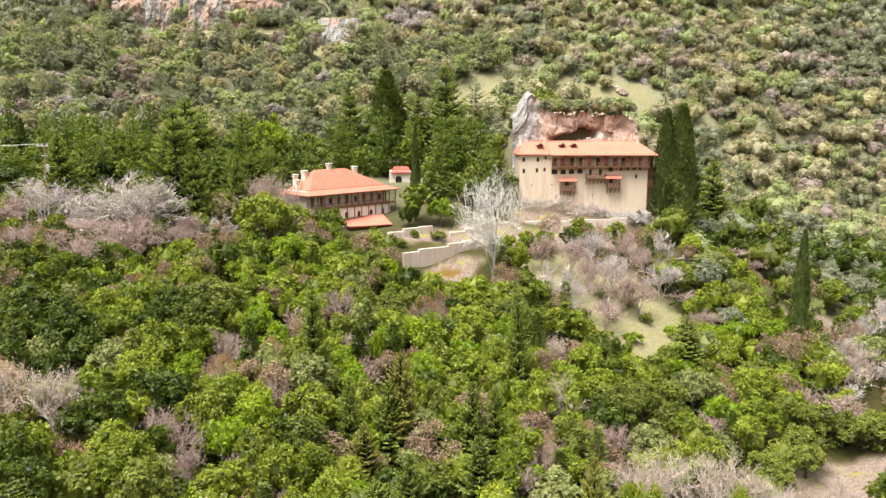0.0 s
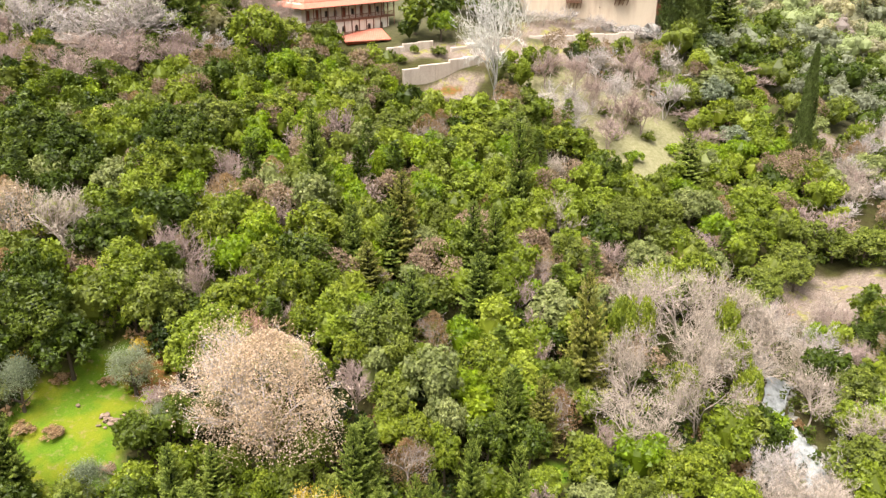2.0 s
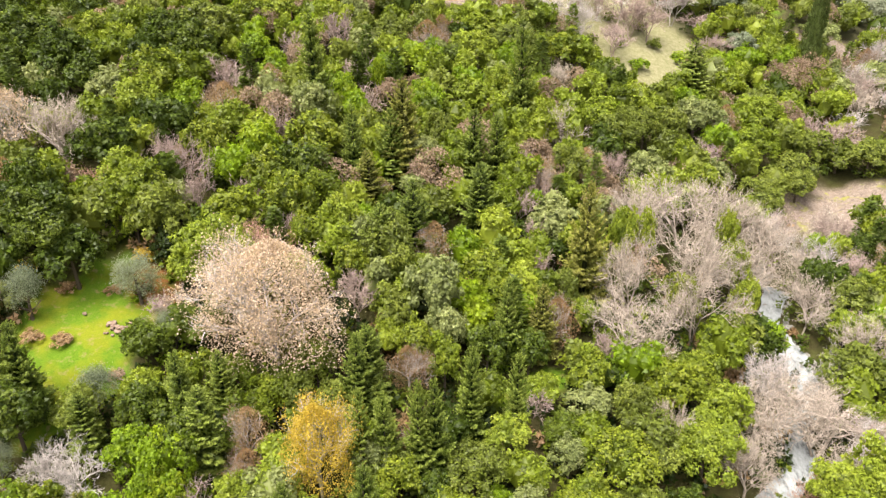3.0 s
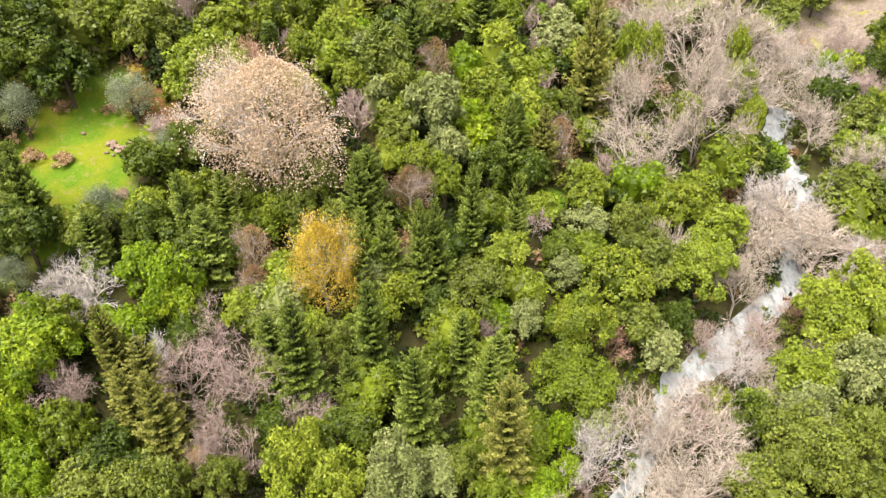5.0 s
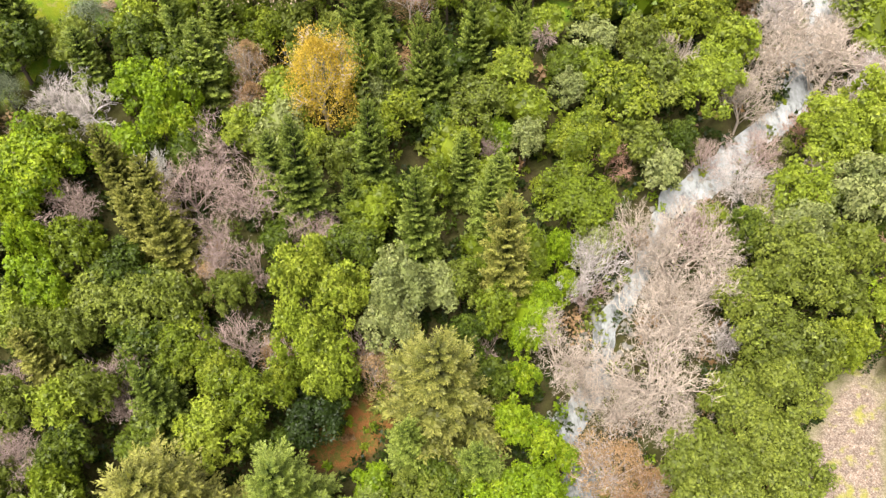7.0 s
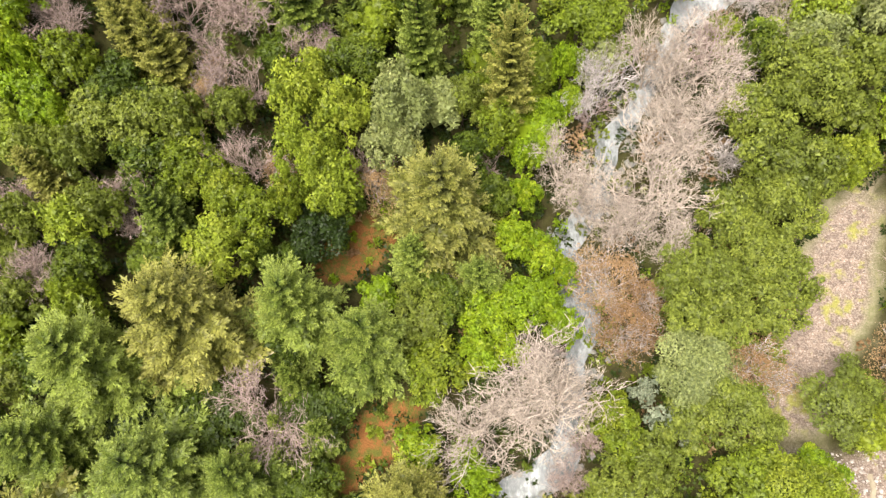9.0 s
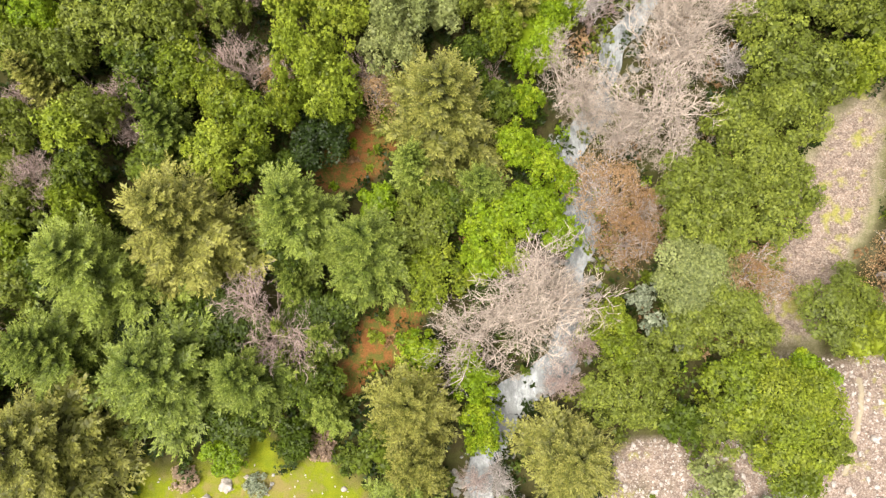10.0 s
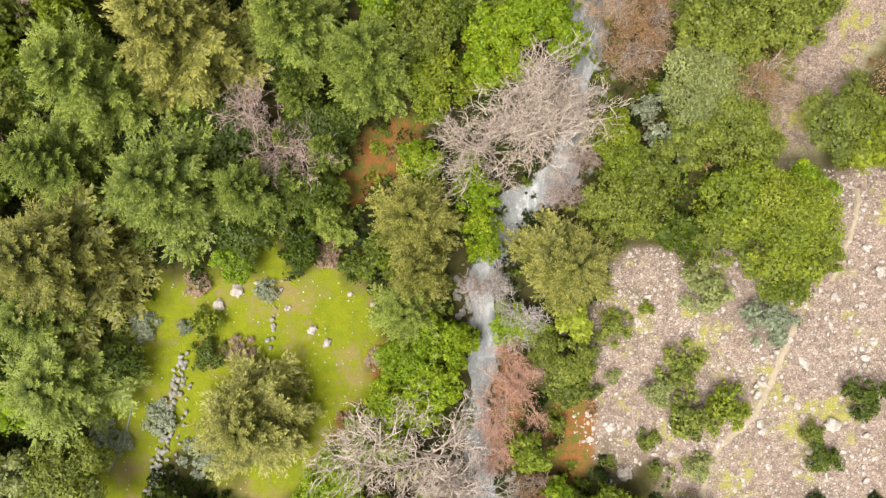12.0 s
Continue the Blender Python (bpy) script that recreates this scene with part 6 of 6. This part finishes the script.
def chapel():
    gate = thing("chapel", pose(-12.6, 184, 44.4), "small white chapel with dark red roof and arched door", "building")
    part("wall", pierced(0, 6.0, -3, 3.4, 0, 0.4, [hole(2.2, 1.1, 1.5, 2.2)]), M_WHITE, gate)
    part("wall", box(0, 0.4, 0.4, 3.4, -3, 3.4), M_WHITE, gate)
    part("wall", box(5.6, 6, 0.4, 3.4, -3, 3.4), M_WHITE, gate)
    window(gate, 2.2, 1.1, 1.5, 2.2, arched=True, wall=M_WHITE, name="door")
    part("roof", slab([(0.4, -0.5, 3.0), (5.0, -0.5, 3.0), (4.4, 2.0, 4.3), (1.0, 2.0, 4.3)], 0.15), M_REDTILE, gate)
    part("roof", slab([(0.4, 4.2, 3.0), (1.0, 2.0, 4.3), (4.4, 2.0, 4.3), (5.0, 4.2, 3.0)], 0.15), M_REDTILE, gate)


def low_house():
    h = thing("low_house", pose(-57.6, 127.5, 35.4, 0, 0, 12), "low old house with weathered tiled roof among trees", "building")
    part("wall", pierced(0, 7, -2, 2.6, 0, 0.4, [hole(4.9, 1.0, 0.8, 1.7), hole(2.2, 1.3, 0.8, 0.9)]), M_STONE, h)
    part("wall", box(0, 0.4, 0.4, 5, -2, 2.6), M_STONE, h)
    part("wall", box(6.6, 7, 0.4, 5, -2, 2.6), M_STONE, h)
    part("wall", box(0.4, 6.6, 4.6, 5, -2, 2.6), M_STONE, h)
    window(h, 4.9, 1.0, 0.8, 1.7, name="door")
    window(h, 2.2, 1.3, 0.8, 0.9)
    for c in ([(-0.5, -0.6, 2.5), (7.5, -0.6, 2.5), (6, 2.5, 4.0), (1.2, 2.5, 4.0)], [(7.5, -0.6, 2.5), (7.5, 5.6, 2.5), (6, 2.5, 4.0)], [(7.5, 5.6, 2.5), (-0.5, 5.6, 2.5), (1.2, 2.5, 4.0), (6, 2.5, 4.0)], [(-0.5, 5.6, 2.5), (-0.5, -0.6, 2.5), (1.2, 2.5, 4.0)]):
        part("roof", slab(c, 0.15), M_OLDTILE, h)
    s = thing("low_house", pose(-75.0, 141, 38.6, 0, 0, -4), "low outbuilding with worn reddish tiled roof", "building")
    part("wall", pierced(0, 11, -2.4, 2.0, 0, 0.4, [hole(3, 0.9, 0.8, 1.2)]), M_STONE, s)
    part("wall", box(0, 0.4, 0.4, 5, -2.4, 2.0), M_STONE, s)
    part("wall", box(10.6, 11, 0.4, 5, -2.4, 2.0), M_STONE, s)
    window(s, 3, 0.9, 0.8, 1.2)
    part("roof", slab([(-0.5, -0.6, 1.9), (11.5, -0.6, 1.9), (11.5, 2.6, 3.3), (-0.5, 2.6, 3.3)], 0.15), M_OLDTILE, s)
    part("roof", slab([(-0.5, 5.8, 1.9), (-0.5, 2.6, 3.3), (11.5, 2.6, 3.3), (11.5, 5.8, 1.9)], 0.15), M_OLDTILE, s)


def field_wall(a, b, z, height, steps_up, label, material=None, thick=0.6):
    """A masonry wall that steps with the slope, built of separate lengths."""
    a, b = np.array(a, float), np.array(b, float)
    n = max(2, int(np.hypot(*(b - a)) / 3.0))
    turn = math.degrees(math.atan2(*(b - a)[::-1]))
    w = thing("stone_wall", pose(a[0], a[1], z, 0, 0, turn), label, "wall")
    L = float(np.hypot(*(b - a))) / n
    for i in range(n):
        lift = steps_up * i / (n - 1) + 0.15 * math.sin(i * 2.3)
        bm = box(i * L, (i + 1) * L - 0.004, 0, thick, -2.5 + lift, height + lift, None, 0.05)
        bmesh.ops.subdivide_edges(bm, edges=[e for e in bm.edges if e.calc_length() > 1.2], cuts=3, use_grid_fill=True)
        for v in bm.verts:
            v.co += Vector(noise.noise_vector(v.co * 1.3 + Vector((a[0], a[1], 0)))) * 0.07
        part("section", bm, material or M_STONE, w)
    return w


def rock(name, centre, radii, seed, material, label, level=3, rough=0.8, freq=1.3, top=True):
    vs, fs = BALLS[level]
    out = []
    for v in vs:
        p = Vector(v)
        n1 = noise.fractal(p * freq + Vector((seed * 3.1, seed * 1.7, 0)), 0.9, 2.1, 4)
        n2 = noise.cell(p * 2.6 + Vector((seed, 0, seed * 2.0)))
        out.append(tuple(np.array(v) * (1 + rough * n1 * 0.6 + 0.12 * n2)))
    me = bpy.data.meshes.new(name)
    me.from_pydata(out, [], fs.tolist())
    me.materials.append(material)
    ob = new(name, me)
    ob.matrix_basis = Matrix.Translation(centre) @ Matrix.Diagonal((*radii, 1))
    if top:
        tagged(ob, label, "rock", "limestone outcrops")
    return ob


def cliff():
    """Broken limestone face with a cave, behind the monastery roof."""
    xs, zs = np.arange(16.4, 45.9, 0.3), np.arange(44, 64.1, 0.3)
    vs, fs = [], []
    for j, z in enumerate(zs):
        for i, x in enumerate(xs):
            y = 185.2 + 1.5 * noise.fractal(Vector((x * 0.16, z * 0.1, 3.0)), 0.8, 2.1, 5) + 0.55 * noise.cell(Vector((x * 0.45, z * 0.22, 1.0))) + 0.12 * (z - 52)
            cave = math.exp(-((x - 31.0) / 4.8) ** 4 - ((z - 57.9 - 0.22 * (x - 31.5)) / (1.6 - 0.09 * abs(x - 33))) ** 4)
            y += 9.0 * cave
            edge = max(0.0, abs(x - 31) - 11.5) ** 2 * 0.16
            crest = 60.9 + 4.6 * math.exp(-((x - 21) / 2.8) ** 2) + 1.6 * noise.noise(Vector((x * 0.35, 0, 0))) + 0.8 * noise.noise(Vector((x * 1.1, 4, 0))) - edge
            zz = 44 + (z - 44) * (crest - 44) / 20
            vs.append((x, y + edge * 0.6, zz))
            if i and j:
                q = j * len(xs) + i
                fs.append((q - len(xs) - 1, q - len(xs), q, q - 1))
    n = len(xs)
    last = len(vs) - n
    for i, x in enumerate(xs):
        vs.append((x, 197.0, vs[last + i][2] + 1.0))
        if i:
            fs.append((last + i - 1, last + i, last + n + i, last + n + i - 1))
    me = bpy.data.meshes.new("cliff")
    me.from_pydata(vs, [], fs)
    me.materials.append(M_CLIFFWALL)
    tagged(new("cliff", me), "orange and grey limestone cliff with a dark cave", "cliff", kind="structure")


def crag(x, y, w, h, seed, material, label, lean=0.35, step=0.45):
    """A jagged rock face that sinks back into the slope at its rims."""
    z0 = float(ground(x, y)) - h * 0.35
    us, vs_ = np.arange(-w / 2, w / 2 + 0.01, step), np.arange(0, h * 1.2, step)
    vs, fs = [], []
    for j, v in enumerate(vs_):
        for i, u in enumerate(us):
            q = Vector((u * 0.3 + seed * 9.1, v * 0.12, seed * 1.0))
            rim = (2 * abs(u) / w + 0.35 * noise.noise(Vector((v * 0.25, seed, 0.0)))) ** 4
            top = max(0.0, v / h - 0.55 - 0.35 * noise.noise(Vector((u * 0.22, seed * 3.0, 1.0)))) ** 2
            d = 1.6 * noise.fractal(q, 0.8, 2.1, 5) + 0.9 * noise.cell(Vector((u * 0.35 + seed, v * 0.16, seed))) + 0.35 * noise.noise(Vector((u * 1.7, v * 0.7, seed)))
            vs.append((x + u, y - 2.0 + d + lean * v + 5.0 * rim + 9.0 * top, z0 + v))
            if i and j:
                k = j * len(us) + i
                fs.append((k - len(us) - 1, k - len(us), k, k - 1))
    me = bpy.data.meshes.new("rock_outcrop")
    me.from_pydata(vs, [], fs)
    me.materials.append(material)
    return tagged(new("rock_outcrop", me), label, "rock", "limestone outcrops")


def utility_pole():
    x, y = -75.9, 150.0
    z = float(ground(x, y))
    pole = thing("utility_pole", pose(x, y, z), "weathered wooden utility pole with crossarm and metal box", "utility pole")
    top = 54.9 - z
    c = Cloth()
    c.tube([(0, 0, -0.5), (0, 0, top * 0.5), (0.1, 0, top)], [0.2, 0.17, 0.13], 8)
    me = c.mesh("post", True)
    me.materials.append(M_POLE)
    new("post", me).parent = pole
    part("crossarm", box(-1.3, 0.9, -0.1, 0.1, top - 0.25, top - 0.05), M_METAL, pole)
    for px in (-1.1, -0.3, 0.7):
        part("insulator", box(px - 0.08, px + 0.08, -0.08, 0.08, top - 0.05, top + 0.3, None, 0.04), M_WHITE, pole)
    part("crossarm", box(-0.5, 0.7, -0.14, 0.06, top - 2.1, top - 1.9), M_METAL, pole)
    part("meter_box", box(0.25, 0.95, -0.35, 0.1, top - 5.0, top - 3.6, None, 0.05), M_METAL, pole, "grey metal transformer box")
    for k, (dx, dz) in enumerate(((-1.1, 0.25), (-0.3, 0.25), (0.7, 0.25))):
        w = Cloth()
        w.tube([(x + dx - 60 * s, y - 6 * s + k * 0.4, z + top + dz - 5 * s * (1 - s) + 1.5 * s) for s in np.linspace(0, 1, 9)], [0.035] * 9, 4)
        me = w.mesh("overhead_cable")
        me.materials.append(M_CABLE)
        tagged(new("overhead_cable", me), "thin grey overhead cable hung from a pole", "cable", "overhead cables")
    w = Cloth()
    w.tube([(-96 + 36 * s, 146 + 4 * s, 42.8 + 3.2 * s - 1.2 * s * (1 - s)) for s in np.linspace(0, 1, 9)], [0.04] * 9, 4)
    me = w.mesh("overhead_cable")
    me.materials.append(M_CABLE)
    tagged(new("overhead_cable", me), "low dark overhead cable above bare trees", "cable", "overhead cables")


monastery()
guest_house()
chapel()
low_house()
cliff()
utility_pole()
field_wall((-7.0, 138.2), (6.6, 148.3), 33.4, 2.7, 0.9, "pale plastered retaining wall along a terrace", M_TERRACE)
field_wall((-10.5, 149.5), (-2.0, 154.5), 36.2, 2.0, 0.8, "pale stone terrace wall below the guest house", M_TERRACE)
field_wall((1.5, 152.5), (13.5, 160.0), 35.6, 2.2, 0.9, "pale stone terrace wall beside the path", M_TERRACE)
field_wall((17.0, 160.4), (38.5, 163.0), 36.4, 2.5, 0.3, "pale stone terrace wall below the monastery", M_TERRACE)
rocks_rng = np.random.default_rng(77)
for i, (x, y, size, n) in enumerate(((-1.8, 288, 2.4, 1), (40, 288, 2.2, 3), (46, 284, 1.8, 2), (50, 280, 1.4, 2), (48.9, 255.7, 1.3, 6), (57.3, 257.0, 1.2, 4), (63.7, 253.3, 1.5, 3), (54.4, 247.3, 1.6, 4), (73.8, 254.2, 1.4, 3), (40.2, 251.7, 1.1, 4), (71, 190, 2.6, 1), (81, 229, 2.6, 2), (82, 205, 2.4, 1))):
    for k in range(n):
        px, py = x + rocks_rng.normal() * 1.6 * (n > 1), y + rocks_rng.normal() * 1.2 * (n > 1)
        r = size * rocks_rng.uniform(0.5, 1.0)
        rock("rock_outcrop", (px, py, float(ground(px, py)) + r * 0.1), (r, r * 0.7, r * rocks_rng.uniform(0.6, 0.95)), 10 * i + k + 2, M_ROCK, "pale grey limestone outcrop among mountain scrub", 2, 1.0, 1.6)
crag(-84, 276, 62, 26, 1, M_CLIFF, "streaked orange and grey rock face high on the mountain", 0.2)
crag(-34.5, 262, 15, 13, 2, M_ROCK, "pale grey rock face among mountain scrub")
crag(-2, 289, 8, 8, 3, M_ROCK, "pale grey rock face among mountain scrub")
for i in range(9):
    x = 18.5 + 3.1 * i
    rock("rock_outcrop", (x, 168.6 + 0.6 * math.sin(i * 2.1), 39.0), (1.9, 1.2, 1.1 + 0.4 * math.sin(i * 1.7)), i + 40, M_ROCK, "beige bedrock ledge under the monastery wall", 2)
# ---- stones, walls and paths close below ----
M_PALE = plain("pale_field_stone", (0.24, 0.205, 0.18), (0.44, 0.395, 0.36), 5.0, 0.95, 0.0, 0.1)
M_GREYSTONE = plain("grey_dry_stone", (0.15, 0.14, 0.125), (0.29, 0.275, 0.25), 3.0, 0.95)
M_PATH = plain("trodden_pale_path", (0.22, 0.18, 0.125), (0.31, 0.26, 0.19), 2.5, 0.95, 0.0, 0.1)
M_PIPE = plain("grey_blue_hose", (0.16, 0.18, 0.20), (0.24, 0.26, 0.28))
srng = np.random.default_rng(31)


def stone_mesh(seed, level=1):
    r = np.random.default_rng(seed)
    vs, fs = BALLS[level]
    vs = vs * (1 + r.uniform(-0.3, 0.3, (len(vs), 1))) * r.uniform(0.75, 1.2, 3)
    me = bpy.data.meshes.new("stone")
    me.from_pydata(vs.tolist(), [], fs.tolist())
    return me


PALE_STONES = [stone_mesh(i) for i in range(6)]
GREY_STONES = [stone_mesh(20 + i) for i in range(6)]
BOULDERS = [stone_mesh(40 + i, 2) for i in range(4)]
for me in PALE_STONES + BOULDERS:
    me.materials.append(M_PALE)
BROWN_STONES = [stone_mesh(60 + i) for i in range(6)]
M_BROWNSTONE = plain("brown_field_stone", (0.16, 0.105, 0.075), (0.30, 0.215, 0.165), 3.0, 0.95)
for me in BROWN_STONES:
    me.materials.append(M_BROWNSTONE)
for me in GREY_STONES:
    me.materials.append(M_GREYSTONE)


def lay(me, x, y, size, parent=None, sink=0.3, name="stone", flat=0.6, base=None):
    """Set one stone on the ground, a little sunk in."""
    ob = new(name, me)
    z = float(ground(x, y)) if base is None else base
    m = pose(x, y, z + size * flat * (0.5 - sink), srng.uniform(-15, 15), srng.uniform(-15, 15), srng.uniform(0, 360)) @ Matrix.Diagonal((size / 2, size / 2, size * flat / 2, 1))
    ob.matrix_basis = (parent.matrix_world.inverted() @ m) if parent else m
    ob.parent = parent
    return ob


def along(points, step):
    """Places every step metres along a line of points."""
    p = np.array(points, float)
    seg = np.hypot(*np.diff(p, axis=0).T)
    t = np.concatenate([[0], np.cumsum(seg)])
    q = np.arange(0, t[-1], step)
    return list(zip(np.interp(q, t, p[:, 0]), np.interp(q, t, p[:, 1])))


def dry_wall(points, width, label, step=0.42, rows=3, meshes=None):
    wall = tagged(new("dry_stone_wall"), label, "wall")
    for x, y in along(points, step):
        for k in range(rows):
            off = width * ((k + 0.5) / rows - 0.5) + srng.uniform(-0.12, 0.12)
            lay((meshes or GREY_STONES)[int(srng.integers(0, 6))], x + off + srng.uniform(-0.15, 0.15), y + srng.uniform(-0.3, 0.3), srng.uniform(0.22, 0.5), wall, -0.1, "stone", 0.75)
    return wall


dry_wall([(-20.0, -7.6), (-20.3, -9.7), (-21.0, -11.5), (-21.3, -13.7), (-21.9, -15.9), (-22.7, -19)], 0.85, "low tumbled dry-stone wall of grey stones across grass", 0.34, 4)
dry_wall([(-12.4, -1.9), (-13.0, -3.7), (-13.5, -7.1)], 0.3, "mossy line of dark stones along a grass terrace", 0.36, 1)
dry_wall([(-19.4, -9.6), (-20.3, -13.7), (-20.9, -17.7)], 0.4, "broken line of stones beside the grass strip", 0.7, 1)
dry_wall([(22.9, -6.6), (22.4, -7.6), (21.7, -9.6)], 0.5, "row of pale stones along a footpath", 0.4, 1, PALE_STONES)

for i, (x, y, s) in enumerate(((-17.2, -3.7, 1.1), (-15.8, -2.6, 0.9), (-10.2, -5.5, 0.7), (-9.1, -6.5, 0.75), (-11.3, -8.6, 0.5), (-11.2, -11.2, 0.4), (-12.1, -3.9, 0.45), (-14.4, -2.0, 0.4), (-7.4, -2.8, 0.5), (-5.7, -3.6, 0.4), (7.0, -5.2, 0.9), (8.6, -5.4, 0.9), (14.0, -4.6, 0.6), (12.2, -12.5, 0.7), (13.3, -16.1, 1.1), (14.9, -10.0, 0.6), (10.6, -11.6, 0.7), (26.7, -11.4, 0.9), (22.4, -12.1, 0.6), (29.4, -0.7, 0.9), (12.3, -17.4, 0.9))):
    tagged(lay(BOULDERS[i % 4], x, y, s, None, 0.2, "boulder"), "pale limestone boulder lying on open ground", "rock", "boulders")

# loose stones of the gravel slope
kept = 0
while kept < 290:
    x, y = srng.uniform(9, 32), srng.uniform(-19, 4)
    if float(cover(np.array(x), np.array(y), 1)) > 0.6:
        lay(PALE_STONES[int(srng.integers(0, 6))], x, y, float(srng.choice([0.22, 0.3, 0.42, 0.6], p=[0.4, 0.32, 0.2, 0.08])), GROUND)
        kept += 1


def gravel():
    """Countless small stones strewn over the slope and the stream bed."""
    c = Cloth()
    n = 9500
    x, y = srng.uniform(8, 34, n), srng.uniform(-20, 7, n)
    keep = (cover(x, y, 1) > 0.35) & (lumps(x, y, 2.2, 14) + 0.5 * lumps(x, y, 6.0, 15) > srng.uniform(-0.8, 0.5, n))
    x, y = x[keep], y[keep]
    for px, py, pz in zip(x, y, ground(x, y)):
        s = float(srng.choice([0.04, 0.06, 0.09, 0.14], p=[0.45, 0.32, 0.18, 0.05])) * srng.uniform(0.8, 1.25)
        c.lump((px, py, pz + s * 0.2), (s, s * srng.uniform(0.7, 1.3), s * 0.7), 1, 0.25)
    me = c.mesh("gravel")
    me.materials.append(M_PALE)
    tagged(new("gravel", me), "pale pebbles and gravel strewn over bare ground", "gravel", kind="stuff")
    n = 420
    x, y = srng.uniform(-26, -3, n), srng.uniform(-19, 2, n)
    keep = cover(x, y, 4) > 0.5
    c = Cloth()
    for px, py, pz in zip(x[keep], y[keep], ground(x[keep], y[keep])):
        s = srng.uniform(0.03, 0.085)
        c.lump((px, py, pz + s * 0.3), (s, s, s * 0.8), 1, 0.25)
    me = c.mesh("lawn_pebbles")
    me.materials.append(M_PALE)
    tagged(new("lawn_pebbles", me), "small pale stones scattered in the turf", "gravel", kind="stuff")
    c = Cloth()
    yy = srng.uniform(-20, 80, 900)
    xx = stream_x(yy) + srng.choice([-1, 1], 900) * srng.uniform(0.65, 2.3, 900)
    for px, py, pz in zip(xx, yy, ground(xx, yy)):
        s = srng.uniform(0.12, 0.4)
        c.lump((px, py, pz + s * 0.3), (s, s * srng.uniform(0.7, 1.3), s * 0.7), 1, 0.25)
    me = c.mesh("stream_rocks")
    me.materials.append(M_GREYSTONE)
    tagged(new("stream_rocks", me), "wet grey rocks lining the stream bed", "rocks", kind="stuff")


gravel()


def footpath(points, width):
    vs, fs = [], []
    line = along(points, 0.35)
    for i, (x, y) in enumerate(line):
        nx, ny = np.array(line[min(i + 1, len(line) - 1)]) - np.array(line[max(i - 1, 0)])
        d = unit(np.array([-ny, nx]))
        for j, t in enumerate((-1.0, -0.5, 0, 0.5, 1.0)):
            w = width / 2 * (1 + 0.3 * math.sin(i * 1.7 + j))
            p = np.array([x, y]) + d * t * w
            vs.append((p[0], p[1], float(ground(p[0], p[1])) + (0.05 if abs(t) < 0.9 else -0.03)))
        if i:
            for j in range(4):
                q = (i - 1) * 5 + j
                fs.append((q, q + 1, q + 6, q + 5))
    me = bpy.data.meshes.new("footpath")
    me.from_pydata(vs, [], fs)
    me.materials.append(M_PATH)
    tagged(new("footpath", me), "narrow trodden footpath over stony ground", "path", kind="structure")


footpath([(24.4, -4.2), (23.9, -5.5), (23.0, -8.4), (21.8, -11.1), (20.3, -12.8), (19.2, -14.3), (18.7, -17.5)], 0.55)
footpath([(28.2, 5.0), (27.6, 1.6), (26.4, -1.5)], 0.4)

hose = Cloth()
hose.tube([(x, y, float(ground(x, y)) + 0.06) for x, y in along([(-24.5, -3.5), (-24.3, -4.8), (-23.9, -8.4), (-23.9, -11.5), (-24.6, -14.6), (-26.0, -16.8)], 0.5)], [0.06] * len(along([(-24.5, -3.5), (-24.3, -4.8), (-23.9, -8.4), (-23.9, -11.5), (-24.6, -14.6), (-26.0, -16.8)], 0.5)), 6)
hose_mesh = hose.mesh("hose", True)
hose_mesh.materials.append(M_PIPE)
tagged(new("hose", hose_mesh), "grey-blue water hose lying across grass", "hose")

pile = tagged(new("stone_pile"), "heap of brownish stones on bright grass", "stone pile")
for i in range(26):
    a, r = srng.uniform(0, 6.28), abs(srng.normal()) * 0.8
    lay(BROWN_STONES[i % 6], -29.0 + 1.5 * r * math.cos(a), 56.4 + r * math.sin(a), srng.uniform(0.3, 0.6), pile, -0.1)
